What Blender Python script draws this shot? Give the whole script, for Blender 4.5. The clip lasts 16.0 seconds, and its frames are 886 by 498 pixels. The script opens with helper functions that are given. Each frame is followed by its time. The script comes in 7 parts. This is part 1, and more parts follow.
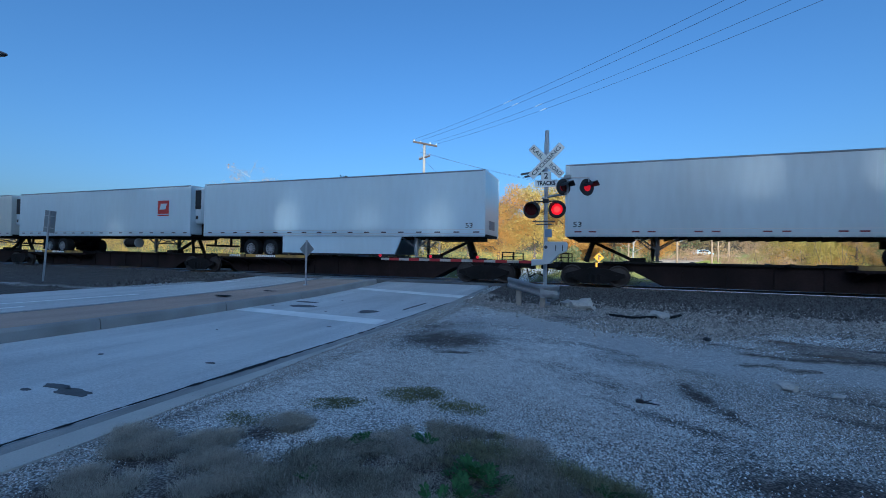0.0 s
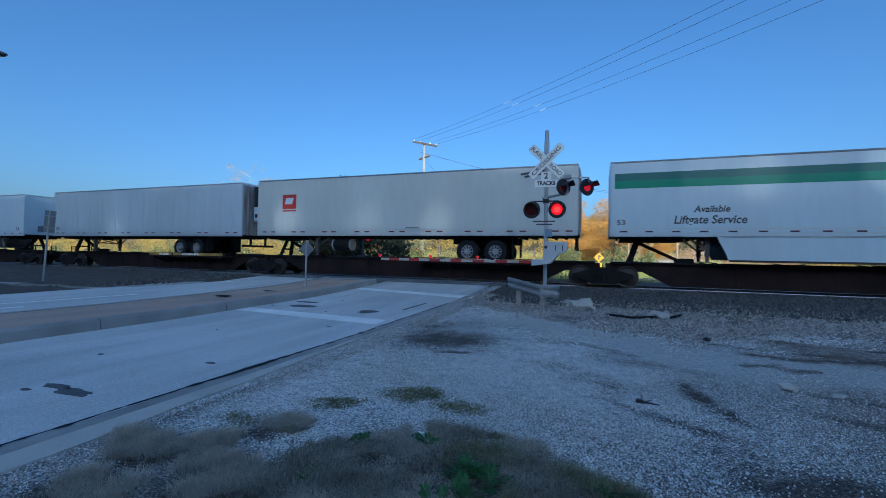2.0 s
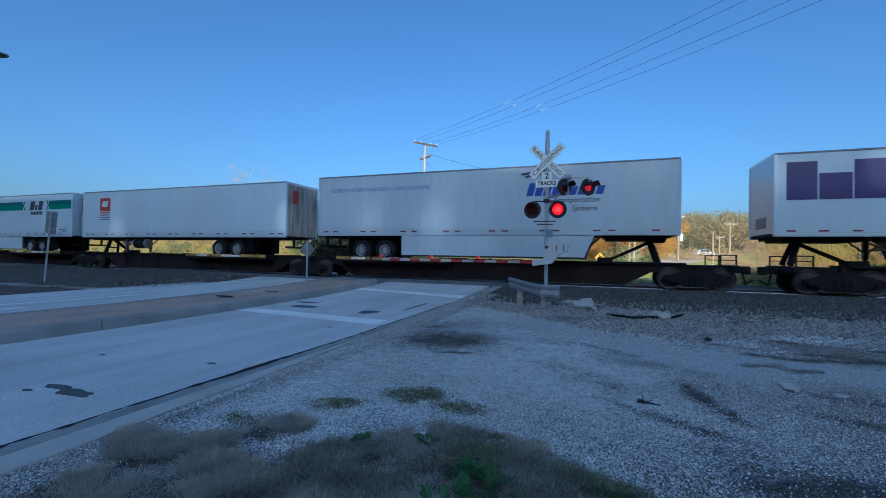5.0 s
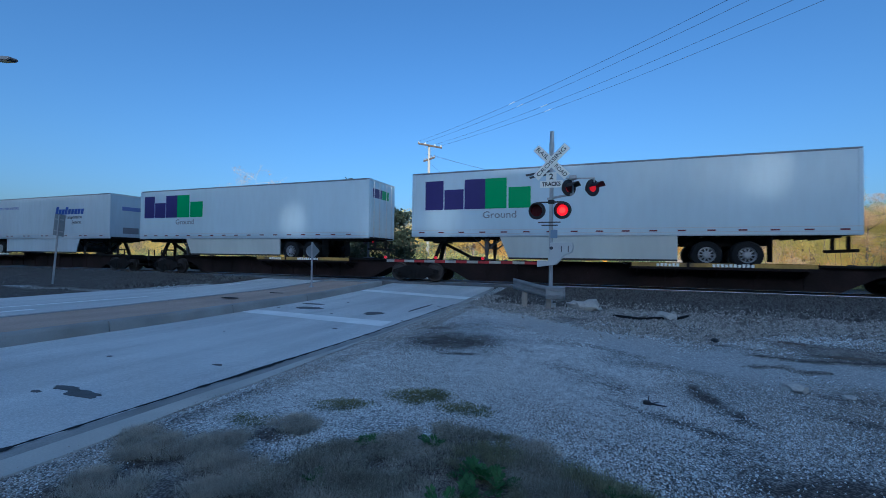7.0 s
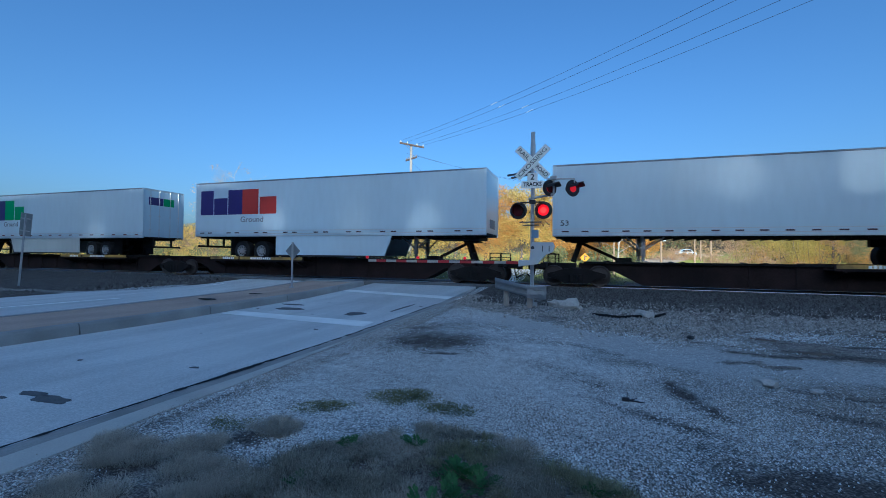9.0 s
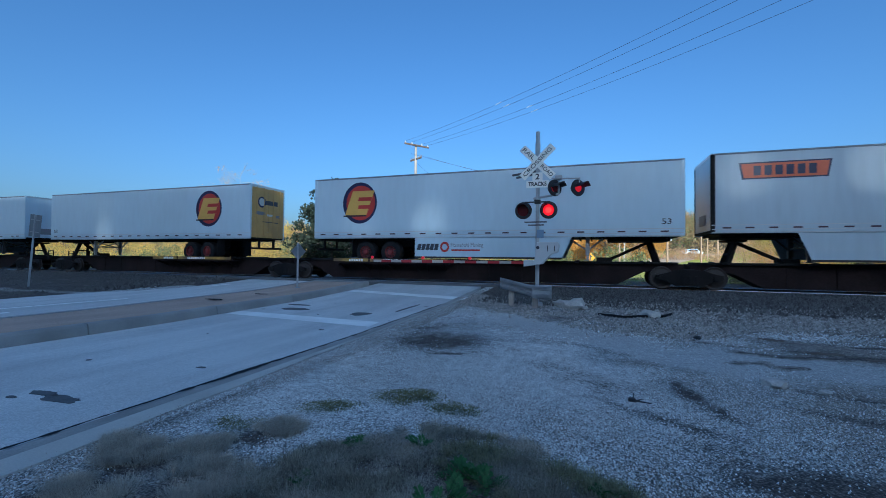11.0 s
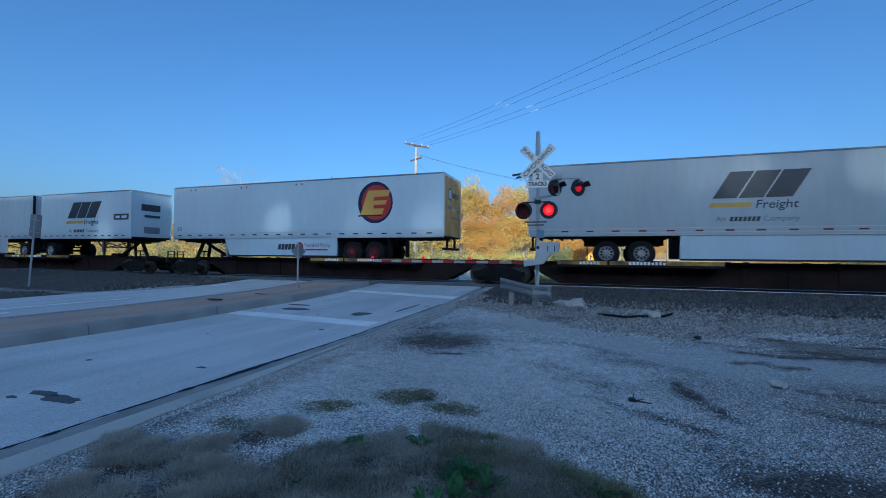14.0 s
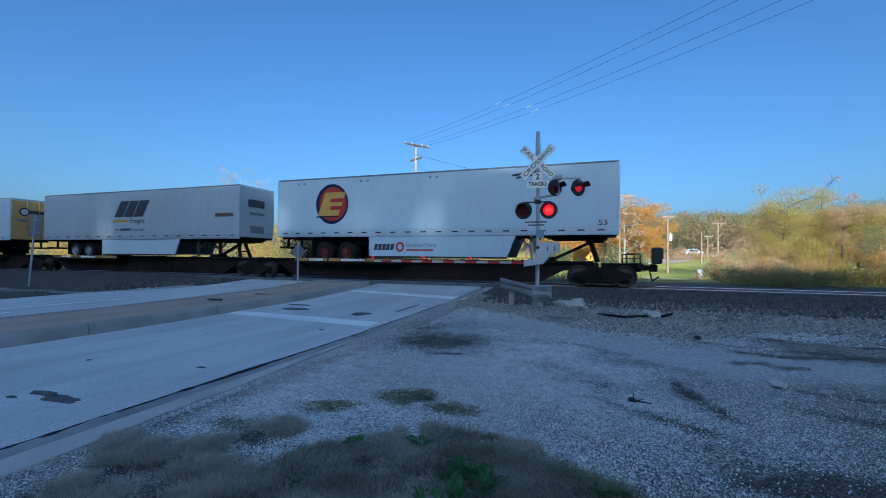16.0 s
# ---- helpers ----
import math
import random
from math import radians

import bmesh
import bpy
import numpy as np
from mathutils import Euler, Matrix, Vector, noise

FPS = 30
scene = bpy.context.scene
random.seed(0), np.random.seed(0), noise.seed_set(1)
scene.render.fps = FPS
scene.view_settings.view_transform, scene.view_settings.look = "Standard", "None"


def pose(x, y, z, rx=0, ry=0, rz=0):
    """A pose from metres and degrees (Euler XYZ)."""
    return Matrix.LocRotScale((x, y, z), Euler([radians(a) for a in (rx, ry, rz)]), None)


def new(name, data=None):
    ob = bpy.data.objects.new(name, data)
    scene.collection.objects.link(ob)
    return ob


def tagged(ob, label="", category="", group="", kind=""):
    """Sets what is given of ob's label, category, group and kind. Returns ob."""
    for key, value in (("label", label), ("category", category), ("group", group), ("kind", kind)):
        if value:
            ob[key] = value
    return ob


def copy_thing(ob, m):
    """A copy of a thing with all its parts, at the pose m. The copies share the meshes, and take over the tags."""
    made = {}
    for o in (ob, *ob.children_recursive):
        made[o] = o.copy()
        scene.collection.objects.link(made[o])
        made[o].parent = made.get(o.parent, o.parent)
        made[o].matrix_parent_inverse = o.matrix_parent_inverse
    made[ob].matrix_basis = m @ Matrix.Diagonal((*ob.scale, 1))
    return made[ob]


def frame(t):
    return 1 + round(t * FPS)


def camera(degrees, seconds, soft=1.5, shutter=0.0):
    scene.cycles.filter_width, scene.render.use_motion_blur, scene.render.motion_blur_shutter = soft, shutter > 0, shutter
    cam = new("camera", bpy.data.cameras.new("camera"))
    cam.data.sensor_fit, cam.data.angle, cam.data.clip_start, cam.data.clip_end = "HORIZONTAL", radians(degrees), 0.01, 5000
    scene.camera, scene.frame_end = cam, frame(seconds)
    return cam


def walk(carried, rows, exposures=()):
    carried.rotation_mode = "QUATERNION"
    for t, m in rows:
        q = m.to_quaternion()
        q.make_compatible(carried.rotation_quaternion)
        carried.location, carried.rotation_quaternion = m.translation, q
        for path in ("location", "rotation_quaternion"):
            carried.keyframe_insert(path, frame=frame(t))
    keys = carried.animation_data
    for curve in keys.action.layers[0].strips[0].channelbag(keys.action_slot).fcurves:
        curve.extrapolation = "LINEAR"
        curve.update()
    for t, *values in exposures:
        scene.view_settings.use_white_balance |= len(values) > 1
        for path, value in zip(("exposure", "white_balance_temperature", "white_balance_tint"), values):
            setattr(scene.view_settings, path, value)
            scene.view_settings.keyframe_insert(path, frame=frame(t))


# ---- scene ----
# ---------------------------------------------------------------- camera
cam = camera(92.15, 16.0, soft=0.7, shutter=0.09)
EYE = (0.0, 0.0, 1.55)
VIEW = [  # seconds, tilt, lean, turn
    (0.0, 90.927, -1.032, 20.065), (4.2, 90.927, -1.032, 20.065),
    (6.5, 91.080, -0.763, 20.644), (7.0, 91.114, -0.780, 20.772), (7.5, 91.112, -0.734, 20.834),
    (8.0, 91.104, -0.739, 20.544), (8.5, 91.125, -0.663, 19.582), (9.0, 91.109, -0.666, 18.385),
    (9.5, 91.115, -0.600, 18.350), (10.4, 91.120, -0.555, 18.850),
    (11.3, 91.121, -0.546, 19.065), (16.0, 91.121, -0.546, 19.065)]
walk(cam, [(t, pose(*EYE, rx, ry, rz)) for t, rx, ry, rz in VIEW], exposures=[(0.0, 0.58, 4250, 2), (16.0, 0.58, 4250, 2)])


def gone(t):
    """How far the train has gone, in metres, at t seconds."""
    return 16.553 * t - 0.04093 * t * t + 0.000515 * t ** 3


# ---------------------------------------------------------------- world and sun
SUN_EL, SUN_AZ = radians(16.5), radians(165.0)   # azimuth of the sun from +y, clockwise
world = bpy.data.worlds.new("sky")
scene.world = world
world.use_nodes = True
wn = world.node_tree.nodes
sky = wn.new("ShaderNodeTexSky")
sky.sky_type, sky.sun_disc = "NISHITA", False
sky.sun_elevation, sky.sun_rotation = SUN_EL, SUN_AZ
sky.altitude, sky.air_density, sky.dust_density, sky.ozone_density = 100.0, 1.0, 3.4, 1.8
wn["Background"].inputs["Strength"].default_value = 0.089
world.node_tree.links.new(sky.outputs[0], wn["Background"].inputs["Color"])

sun = new("sun", bpy.data.lights.new("sun", "SUN"))
sun.data.energy, sun.data.angle, sun.data.color = 5.0, radians(0.7), (1.0, 0.80, 0.55)
to_sun = Vector((math.sin(SUN_AZ) * math.cos(SUN_EL), math.cos(SUN_AZ) * math.cos(SUN_EL), math.sin(SUN_EL)))
sun.matrix_world = Matrix.Translation((0, 0, 60)) @ to_sun.to_track_quat("Z", "Y").to_matrix().to_4x4()

# ---------------------------------------------------------------- materials
def material(name, color, rough=0.6, metal=0.0, vary=0.12, scale=3.0, fine=60.0, bump=0.0, dirt=None, dirt_amount=0.0,
             island=0.0, per_object=0.0, coat=0.0, stretch=(1, 1, 1)):
    """A surface with a base colour varied at two scales, optional dirt, relief and change from piece to piece."""
    m = bpy.data.materials.new(name)
    m.use_nodes = True
    n, l = m.node_tree.nodes, m.node_tree.links
    b = n["Principled BSDF"]
    b.inputs["Roughness"].default_value, b.inputs["Metallic"].default_value = rough, metal
    b.inputs["Coat Weight"].default_value = coat
    co = n.new("ShaderNodeTexCoord")
    mp = n.new("ShaderNodeMapping")
    mp.inputs["Scale"].default_value = stretch
    l.new(co.outputs["Object"], mp.inputs["Vector"])
    big, small = n.new("ShaderNodeTexNoise"), n.new("ShaderNodeTexNoise")
    big.inputs["Scale"].default_value, big.inputs["Detail"].default_value = scale, 4
    small.inputs["Scale"].default_value, small.inputs["Detail"].default_value = fine, 3
    for tex in (big, small):
        l.new(mp.outputs[0], tex.inputs["Vector"])
    add = n.new("ShaderNodeMath")
    add.operation = "ADD"
    l.new(big.outputs[0], add.inputs[0]), l.new(small.outputs[0], add.inputs[1])
    value = add.outputs[0]
    for amount, node, out in ((island, "ShaderNodeNewGeometry", "Random Per Island"), (per_object, "ShaderNodeObjectInfo", "Random")):
        if amount:
            src, mul = n.new(node), n.new("ShaderNodeMath")
            mul.operation = "MULTIPLY_ADD"
            mul.inputs[1].default_value = amount
            l.new(src.outputs[out], mul.inputs[0]), l.new(value, mul.inputs[2])
            value = mul.outputs[0]
    ramp = n.new("ShaderNodeMapRange")
    ramp.inputs["From Min"].default_value, ramp.inputs["From Max"].default_value = 0.6, 1.4 + island + per_object
    ramp.inputs["To Min"].default_value, ramp.inputs["To Max"].default_value = 1 - vary, 1 + vary
    l.new(value, ramp.inputs["Value"])
    tint = n.new("ShaderNodeVectorMath")
    tint.operation = "SCALE"
    tint.inputs[0].default_value = color
    l.new(ramp.outputs[0], tint.inputs["Scale"])
    col = tint.outputs[0]
    if dirt:
        d, dr, mix = n.new("ShaderNodeTexNoise"), n.new("ShaderNodeMapRange"), n.new("ShaderNodeMix")
        d.inputs["Scale"].default_value, d.inputs["Detail"].default_value = scale * 0.6, 6
        l.new(mp.outputs[0], d.inputs["Vector"])
        dr.inputs["From Min"].default_value, dr.inputs["From Max"].default_value = 0.45, 0.7
        dr.inputs["To Max"].default_value = dirt_amount
        l.new(d.outputs[0], dr.inputs["Value"])
        mix.data_type = "RGBA"
        l.new(dr.outputs[0], mix.inputs["Factor"]), l.new(col, mix.inputs["A"])
        mix.inputs["B"].default_value = (*dirt, 1)
        col = mix.outputs["Result"]
    l.new(col, b.inputs["Base Color"])
    if bump:
        bp = n.new("ShaderNodeBump")
        bp.inputs["Strength"].default_value, bp.inputs["Distance"].default_value = bump, 0.02
        l.new(small.outputs[0], bp.inputs["Height"]), l.new(bp.outputs[0], b.inputs["Normal"])
    return m


def glowing(name, color, strength):
    m = bpy.data.materials.new(name)
    m.use_nodes = True
    b = m.node_tree.nodes["Principled BSDF"]
    b.inputs["Base Color"].default_value = (*color, 1)
    b.inputs["Emission Color"].default_value, b.inputs["Emission Strength"].default_value = (*color, 1), strength
    b.inputs["Roughness"].default_value = 0.3
    return m


# white paint with the skylight's blue mixed into its even base colour
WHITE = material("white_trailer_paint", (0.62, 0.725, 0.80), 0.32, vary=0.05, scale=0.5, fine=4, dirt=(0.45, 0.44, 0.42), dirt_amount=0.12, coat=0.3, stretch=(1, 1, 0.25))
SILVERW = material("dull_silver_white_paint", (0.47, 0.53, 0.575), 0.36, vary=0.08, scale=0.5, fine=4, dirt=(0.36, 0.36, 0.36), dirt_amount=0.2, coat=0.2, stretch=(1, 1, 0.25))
PRINTBROWN = material("dark_brown_print", (0.13, 0.095, 0.06), 0.5, vary=0.1)
CREAM = material("cream_trailer_paint", (0.62, 0.645, 0.61), 0.34, vary=0.06, scale=0.5, fine=4, dirt=(0.4, 0.36, 0.3), dirt_amount=0.14, coat=0.25, stretch=(1, 1, 0.25))
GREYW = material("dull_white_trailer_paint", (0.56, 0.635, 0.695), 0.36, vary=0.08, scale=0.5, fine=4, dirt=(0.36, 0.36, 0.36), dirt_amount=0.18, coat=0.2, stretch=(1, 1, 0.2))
ALU = material("aluminium", (0.62, 0.63, 0.64), 0.35, 0.9, vary=0.1, scale=2, fine=30)
DULLALU = material("dull_roof_rail", (0.20, 0.21, 0.23), 0.55, 0.4, vary=0.2, scale=2, fine=30)
RUST_STEEL = material("rusty_doors", (0.42, 0.41, 0.40), 0.5, vary=0.25, scale=2, fine=12, dirt=(0.12, 0.08, 0.06), dirt_amount=0.7, stretch=(3, 3, 0.4))
DARK = material("dark_underframe_steel", (0.016, 0.0155, 0.0155), 0.75, vary=0.35, scale=2, fine=25, dirt=(0.030, 0.024, 0.022), dirt_amount=0.5, bump=0.2)
BROWN = material("brown_car_steel", (0.028, 0.0195, 0.0185), 0.8, vary=0.35, scale=1.2, fine=20, dirt=(0.014, 0.012, 0.012), dirt_amount=0.8, bump=0.2)
YELLOWP = material("worn_yellow_paint", (0.44, 0.28, 0.05), 0.6, vary=0.35, scale=2, fine=20, dirt=(0.07, 0.05, 0.035), dirt_amount=0.95)
RUBBER = material("rubber", (0.02, 0.02, 0.021), 0.85, vary=0.25, scale=4, fine=60, bump=0.2)
RIM = material("painted_rim", (0.40, 0.40, 0.41), 0.45, 0.2, vary=0.15, scale=4, fine=30, dirt=(0.2, 0.16, 0.12), dirt_amount=0.4)
REDHUB = material("red_hub", (0.17, 0.022, 0.022), 0.5, vary=0.2)
WHEELSTEEL = material("wheel_steel", (0.055, 0.045, 0.04), 0.6, 0.3, vary=0.3, scale=6, fine=40)
RAILSTEEL = material("rail_steel", (0.16, 0.11, 0.085), 0.6, 0.4, vary=0.3, scale=3, fine=50)
RAILTOP = material("polished_rail_top", (0.72, 0.72, 0.72), 0.16, 1.0, vary=0.08, scale=2, fine=20)
REDTAPE = material("red_reflective_tape", (0.36, 0.025, 0.03), 0.4, vary=0.2)
DARKTAPE = material("dark_reflector", (0.055, 0.028, 0.04), 0.4, vary=0.2)
BLACKP = material("black_paint", (0.018, 0.018, 0.02), 0.45, vary=0.2)
CHAR = material("charcoal_print", (0.05, 0.055, 0.07), 0.45, vary=0.1)
GREYPRINT = material("grey_print", (0.22, 0.23, 0.26), 0.5, vary=0.1)
PURPLE = material("purple_print", (0.035, 0.025, 0.16), 0.4, vary=0.08)
GREEN = material("green_print", (0.05, 0.36, 0.10), 0.4, vary=0.08)
REDP = material("red_print", (0.42, 0.04, 0.03), 0.4, vary=0.1)
ORANGERED = material("orange_red_print", (0.62, 0.13, 0.05), 0.4, vary=0.1)
BLUEP = material("blue_print", (0.03, 0.08, 0.38), 0.4, vary=0.12)
PALEBLUE = material("faded_blue_print", (0.20, 0.24, 0.50), 0.45, vary=0.15)
BAND_DARK = material("dark_green_band", (0.012, 0.13, 0.12), 0.4, vary=0.08)
BAND_GREEN = material("green_band", (0.015, 0.24, 0.14), 0.4, vary=0.08)
GOLD = material("gold_print", (0.62, 0.40, 0.08), 0.4, vary=0.1)
NAVY = material("navy_print", (0.015, 0.018, 0.07), 0.35, vary=0.1)
YREAR = material("yellow_rear_door", (0.58, 0.385, 0.12), 0.55, vary=0.15, scale=2, dirt=(0.3, 0.2, 0.1), dirt_amount=0.4)
GALV = material("galvanised_steel", (0.44, 0.45, 0.46), 0.5, 0.35, vary=0.15, scale=5, fine=40)
LEGSTEEL = material("dull_dark_steel", (0.10, 0.10, 0.105), 0.6, 0.4, vary=0.25, scale=4, fine=30)
SIGNWHITE = material("white_sign_sheet", (0.93, 0.93, 0.86), 0.4, vary=0.05, scale=5)
ARMWHITE = material("dirty_white_arm", (0.50, 0.48, 0.42), 0.5, vary=0.15, scale=4, fine=20, dirt=(0.3, 0.27, 0.22), dirt_amount=0.5)
# far signal's grey metal, darkened in colour for the shadow it stands in
SHADOWGREY = material("shadowed_grey_metal", (0.09, 0.10, 0.11), 0.7, 0.2, vary=0.2, scale=4)
SIGNBACK = material("bare_sign_back", (0.27, 0.29, 0.31), 0.4, 0.6, vary=0.1, scale=4)
SIGNYELLOW = material("yellow_sign", (0.75, 0.31, 0.0), 0.8, vary=0.06)
BOXGREY = material("light_grey_cabinet", (0.55, 0.57, 0.58), 0.5, vary=0.08, scale=5)
WOOD = material("weathered_wood_pole", (0.36, 0.32, 0.275), 0.8, vary=0.2, scale=3, fine=40, stretch=(1, 1, 0.1), bump=0.3)
ARMWOOD = material("dark_crossarm_wood", (0.13, 0.095, 0.075), 0.85, vary=0.3, scale=3, fine=40)
WOODBROWN = material("brown_wood_pole", (0.36, 0.25, 0.155), 0.85, vary=0.2, scale=3, fine=40, stretch=(1, 1, 0.1))
TIEWOOD = material("creosoted_sleeper", (0.055, 0.042, 0.034), 0.9, vary=0.3, scale=4, fine=40, per_object=0.4, bump=0.4)
ROCK = material("broken_limestone", (0.50, 0.485, 0.44), 0.9, vary=0.3, scale=6, fine=40, bump=0.6, dirt=(0.2, 0.185, 0.16), dirt_amount=0.3)
GUTTERDARK = material("stained_gutter_concrete", (0.36, 0.35, 0.32), 0.85, vary=0.2, scale=1.8, fine=60, dirt=(0.14, 0.135, 0.125), dirt_amount=0.6, bump=0.25)
KERBSTONE = material("kerb_stone_concrete", (0.38, 0.375, 0.35), 0.85, vary=0.18, scale=1.5, fine=60, dirt=(0.17, 0.165, 0.15), dirt_amount=0.5, bump=0.25)
KERB = material("kerb_concrete", (0.52, 0.505, 0.45), 0.85, vary=0.15, scale=1.5, fine=60, dirt=(0.18, 0.17, 0.15), dirt_amount=0.5, bump=0.25)
LENS_LIT = glowing("lit_red_lens", (1.0, 0.002, 0.008), 0.6)
LENS_CORE = glowing("bright_lamp_core", (1.0, 0.022, 0.012), 1.5)
LENS_SIDE = glowing("red_lens_seen_aslant", (1.0, 0.004, 0.012), 0.3)
NOTICE = material("faded_blue_plate", (0.22, 0.30, 0.42), 0.5, vary=0.1)
LENS_DARK = material("unlit_red_lens", (0.07, 0.008, 0.010), 0.25, vary=0.1)
LENS_DIM = glowing("dim_red_lamp", (1.0, 0.012, 0.03), 0.18)
BARK = material("grey_brown_bark", (0.14, 0.11, 0.085), 0.9, vary=0.3, scale=5, fine=30, bump=0.4)
BARKPALE = material("pale_bark", (0.42, 0.38, 0.32), 0.9, vary=0.25, scale=5, fine=30)


def leaf_material(name, color, vary=0.45, second=None):
    """Leaves or blades: colour changes from leaf to leaf and from bough to bough, and some light passes through."""
    m = material(name, color, 0.7, vary=vary, scale=0.5, fine=6, island=1.4)
    n, l = m.node_tree.nodes, m.node_tree.links
    b = n["Principled BSDF"]
    col = b.inputs["Base Color"].links[0].from_socket
    if second:
        geo, co, tex = n.new("ShaderNodeNewGeometry"), n.new("ShaderNodeTexCoord"), n.new("ShaderNodeTexNoise")
        add, ramp, mix = n.new("ShaderNodeMath"), n.new("ShaderNodeMapRange"), n.new("ShaderNodeMix")
        tex.inputs["Scale"].default_value, tex.inputs["Detail"].default_value = 0.7, 3
        l.new(co.outputs["Object"], tex.inputs["Vector"])
        add.operation = "MULTIPLY_ADD"
        add.inputs[1].default_value = 0.18
        l.new(geo.outputs["Random Per Island"], add.inputs[0]), l.new(tex.outputs[0], add.inputs[2])
        ramp.inputs["From Min"].default_value, ramp.inputs["From Max"].default_value = 0.52, 0.82
        l.new(add.outputs[0], ramp.inputs["Value"])
        mix.data_type = "RGBA"
        l.new(ramp.outputs[0], mix.inputs["Factor"]), l.new(col, mix.inputs["A"])
        mix.inputs["B"].default_value = (*second, 1)
        col = mix.outputs["Result"]
        l.new(col, b.inputs["Base Color"])
    through_leaf, both = n.new("ShaderNodeBsdfTranslucent"), n.new("ShaderNodeMixShader")
    both.inputs[0].default_value = 0.38
    l.new(col, through_leaf.inputs["Color"])
    l.new(b.outputs[0], both.inputs[1]), l.new(through_leaf.outputs[0], both.inputs[2])
    l.new(both.outputs[0], n["Material Output"].inputs["Surface"])
    return m


LEAF_GOLD = leaf_material("golden_leaves", (0.70, 0.47, 0.10), 0.25, (0.38, 0.34, 0.08))
LEAF_ORANGE = leaf_material("orange_leaves", (0.66, 0.345, 0.065), 0.25, (0.54, 0.34, 0.07))
LEAF_OLIVE = leaf_material("olive_leaves", (0.47, 0.39, 0.08), 0.2, (0.60, 0.41, 0.09))
LEAF_GREEN = leaf_material("green_leaves", (0.21, 0.235, 0.10), 0.2, (0.36, 0.32, 0.12))
LEAF_FAR = leaf_material("far_brown_woods", (0.34, 0.22, 0.10), 0.2, (0.26, 0.22, 0.09))
LEAF_DARK = leaf_material("dark_evergreen", (0.04, 0.052, 0.03))
LEAF_BROWN = leaf_material("brown_leaves", (0.58, 0.38, 0.21), 0.2, (0.56, 0.38, 0.14))
DRYGRASS = leaf_material("dry_grass", (0.29, 0.275, 0.205), 0.85, (0.54, 0.50, 0.39))
OLIVEGRASS = leaf_material("olive_dry_grass", (0.25, 0.255, 0.14), 0.8, (0.46, 0.43, 0.27))
STUBBLE = leaf_material("dark_stubble", (0.09, 0.085, 0.055), 0.6)
PALEGRASS = leaf_material("pale_dry_grass", (0.52, 0.475, 0.38), 0.5)
TRAILTAPE = material("dull_red_tape", (0.13, 0.022, 0.035), 0.4, vary=0.2)
WEED = leaf_material("green_weed", (0.075, 0.17, 0.05), 0.45)
STONE = material("limestone_gravel", (0.62, 0.63, 0.605), 0.9, vary=0.7, scale=6, fine=60, island=0.9)
BROWNSTONE = material("brownish_gravel", (0.33, 0.31, 0.265), 0.9, vary=0.75, scale=6, fine=60, island=0.9)
MIXSTONE = material("mixed_grey_stone", (0.36, 0.335, 0.29), 0.9, vary=0.9, scale=6, fine=60, island=0.9)
BALLAST = material("dark_ballast_stone", (0.125, 0.117, 0.104), 0.9, vary=0.95, scale=6, fine=60, island=0.9)


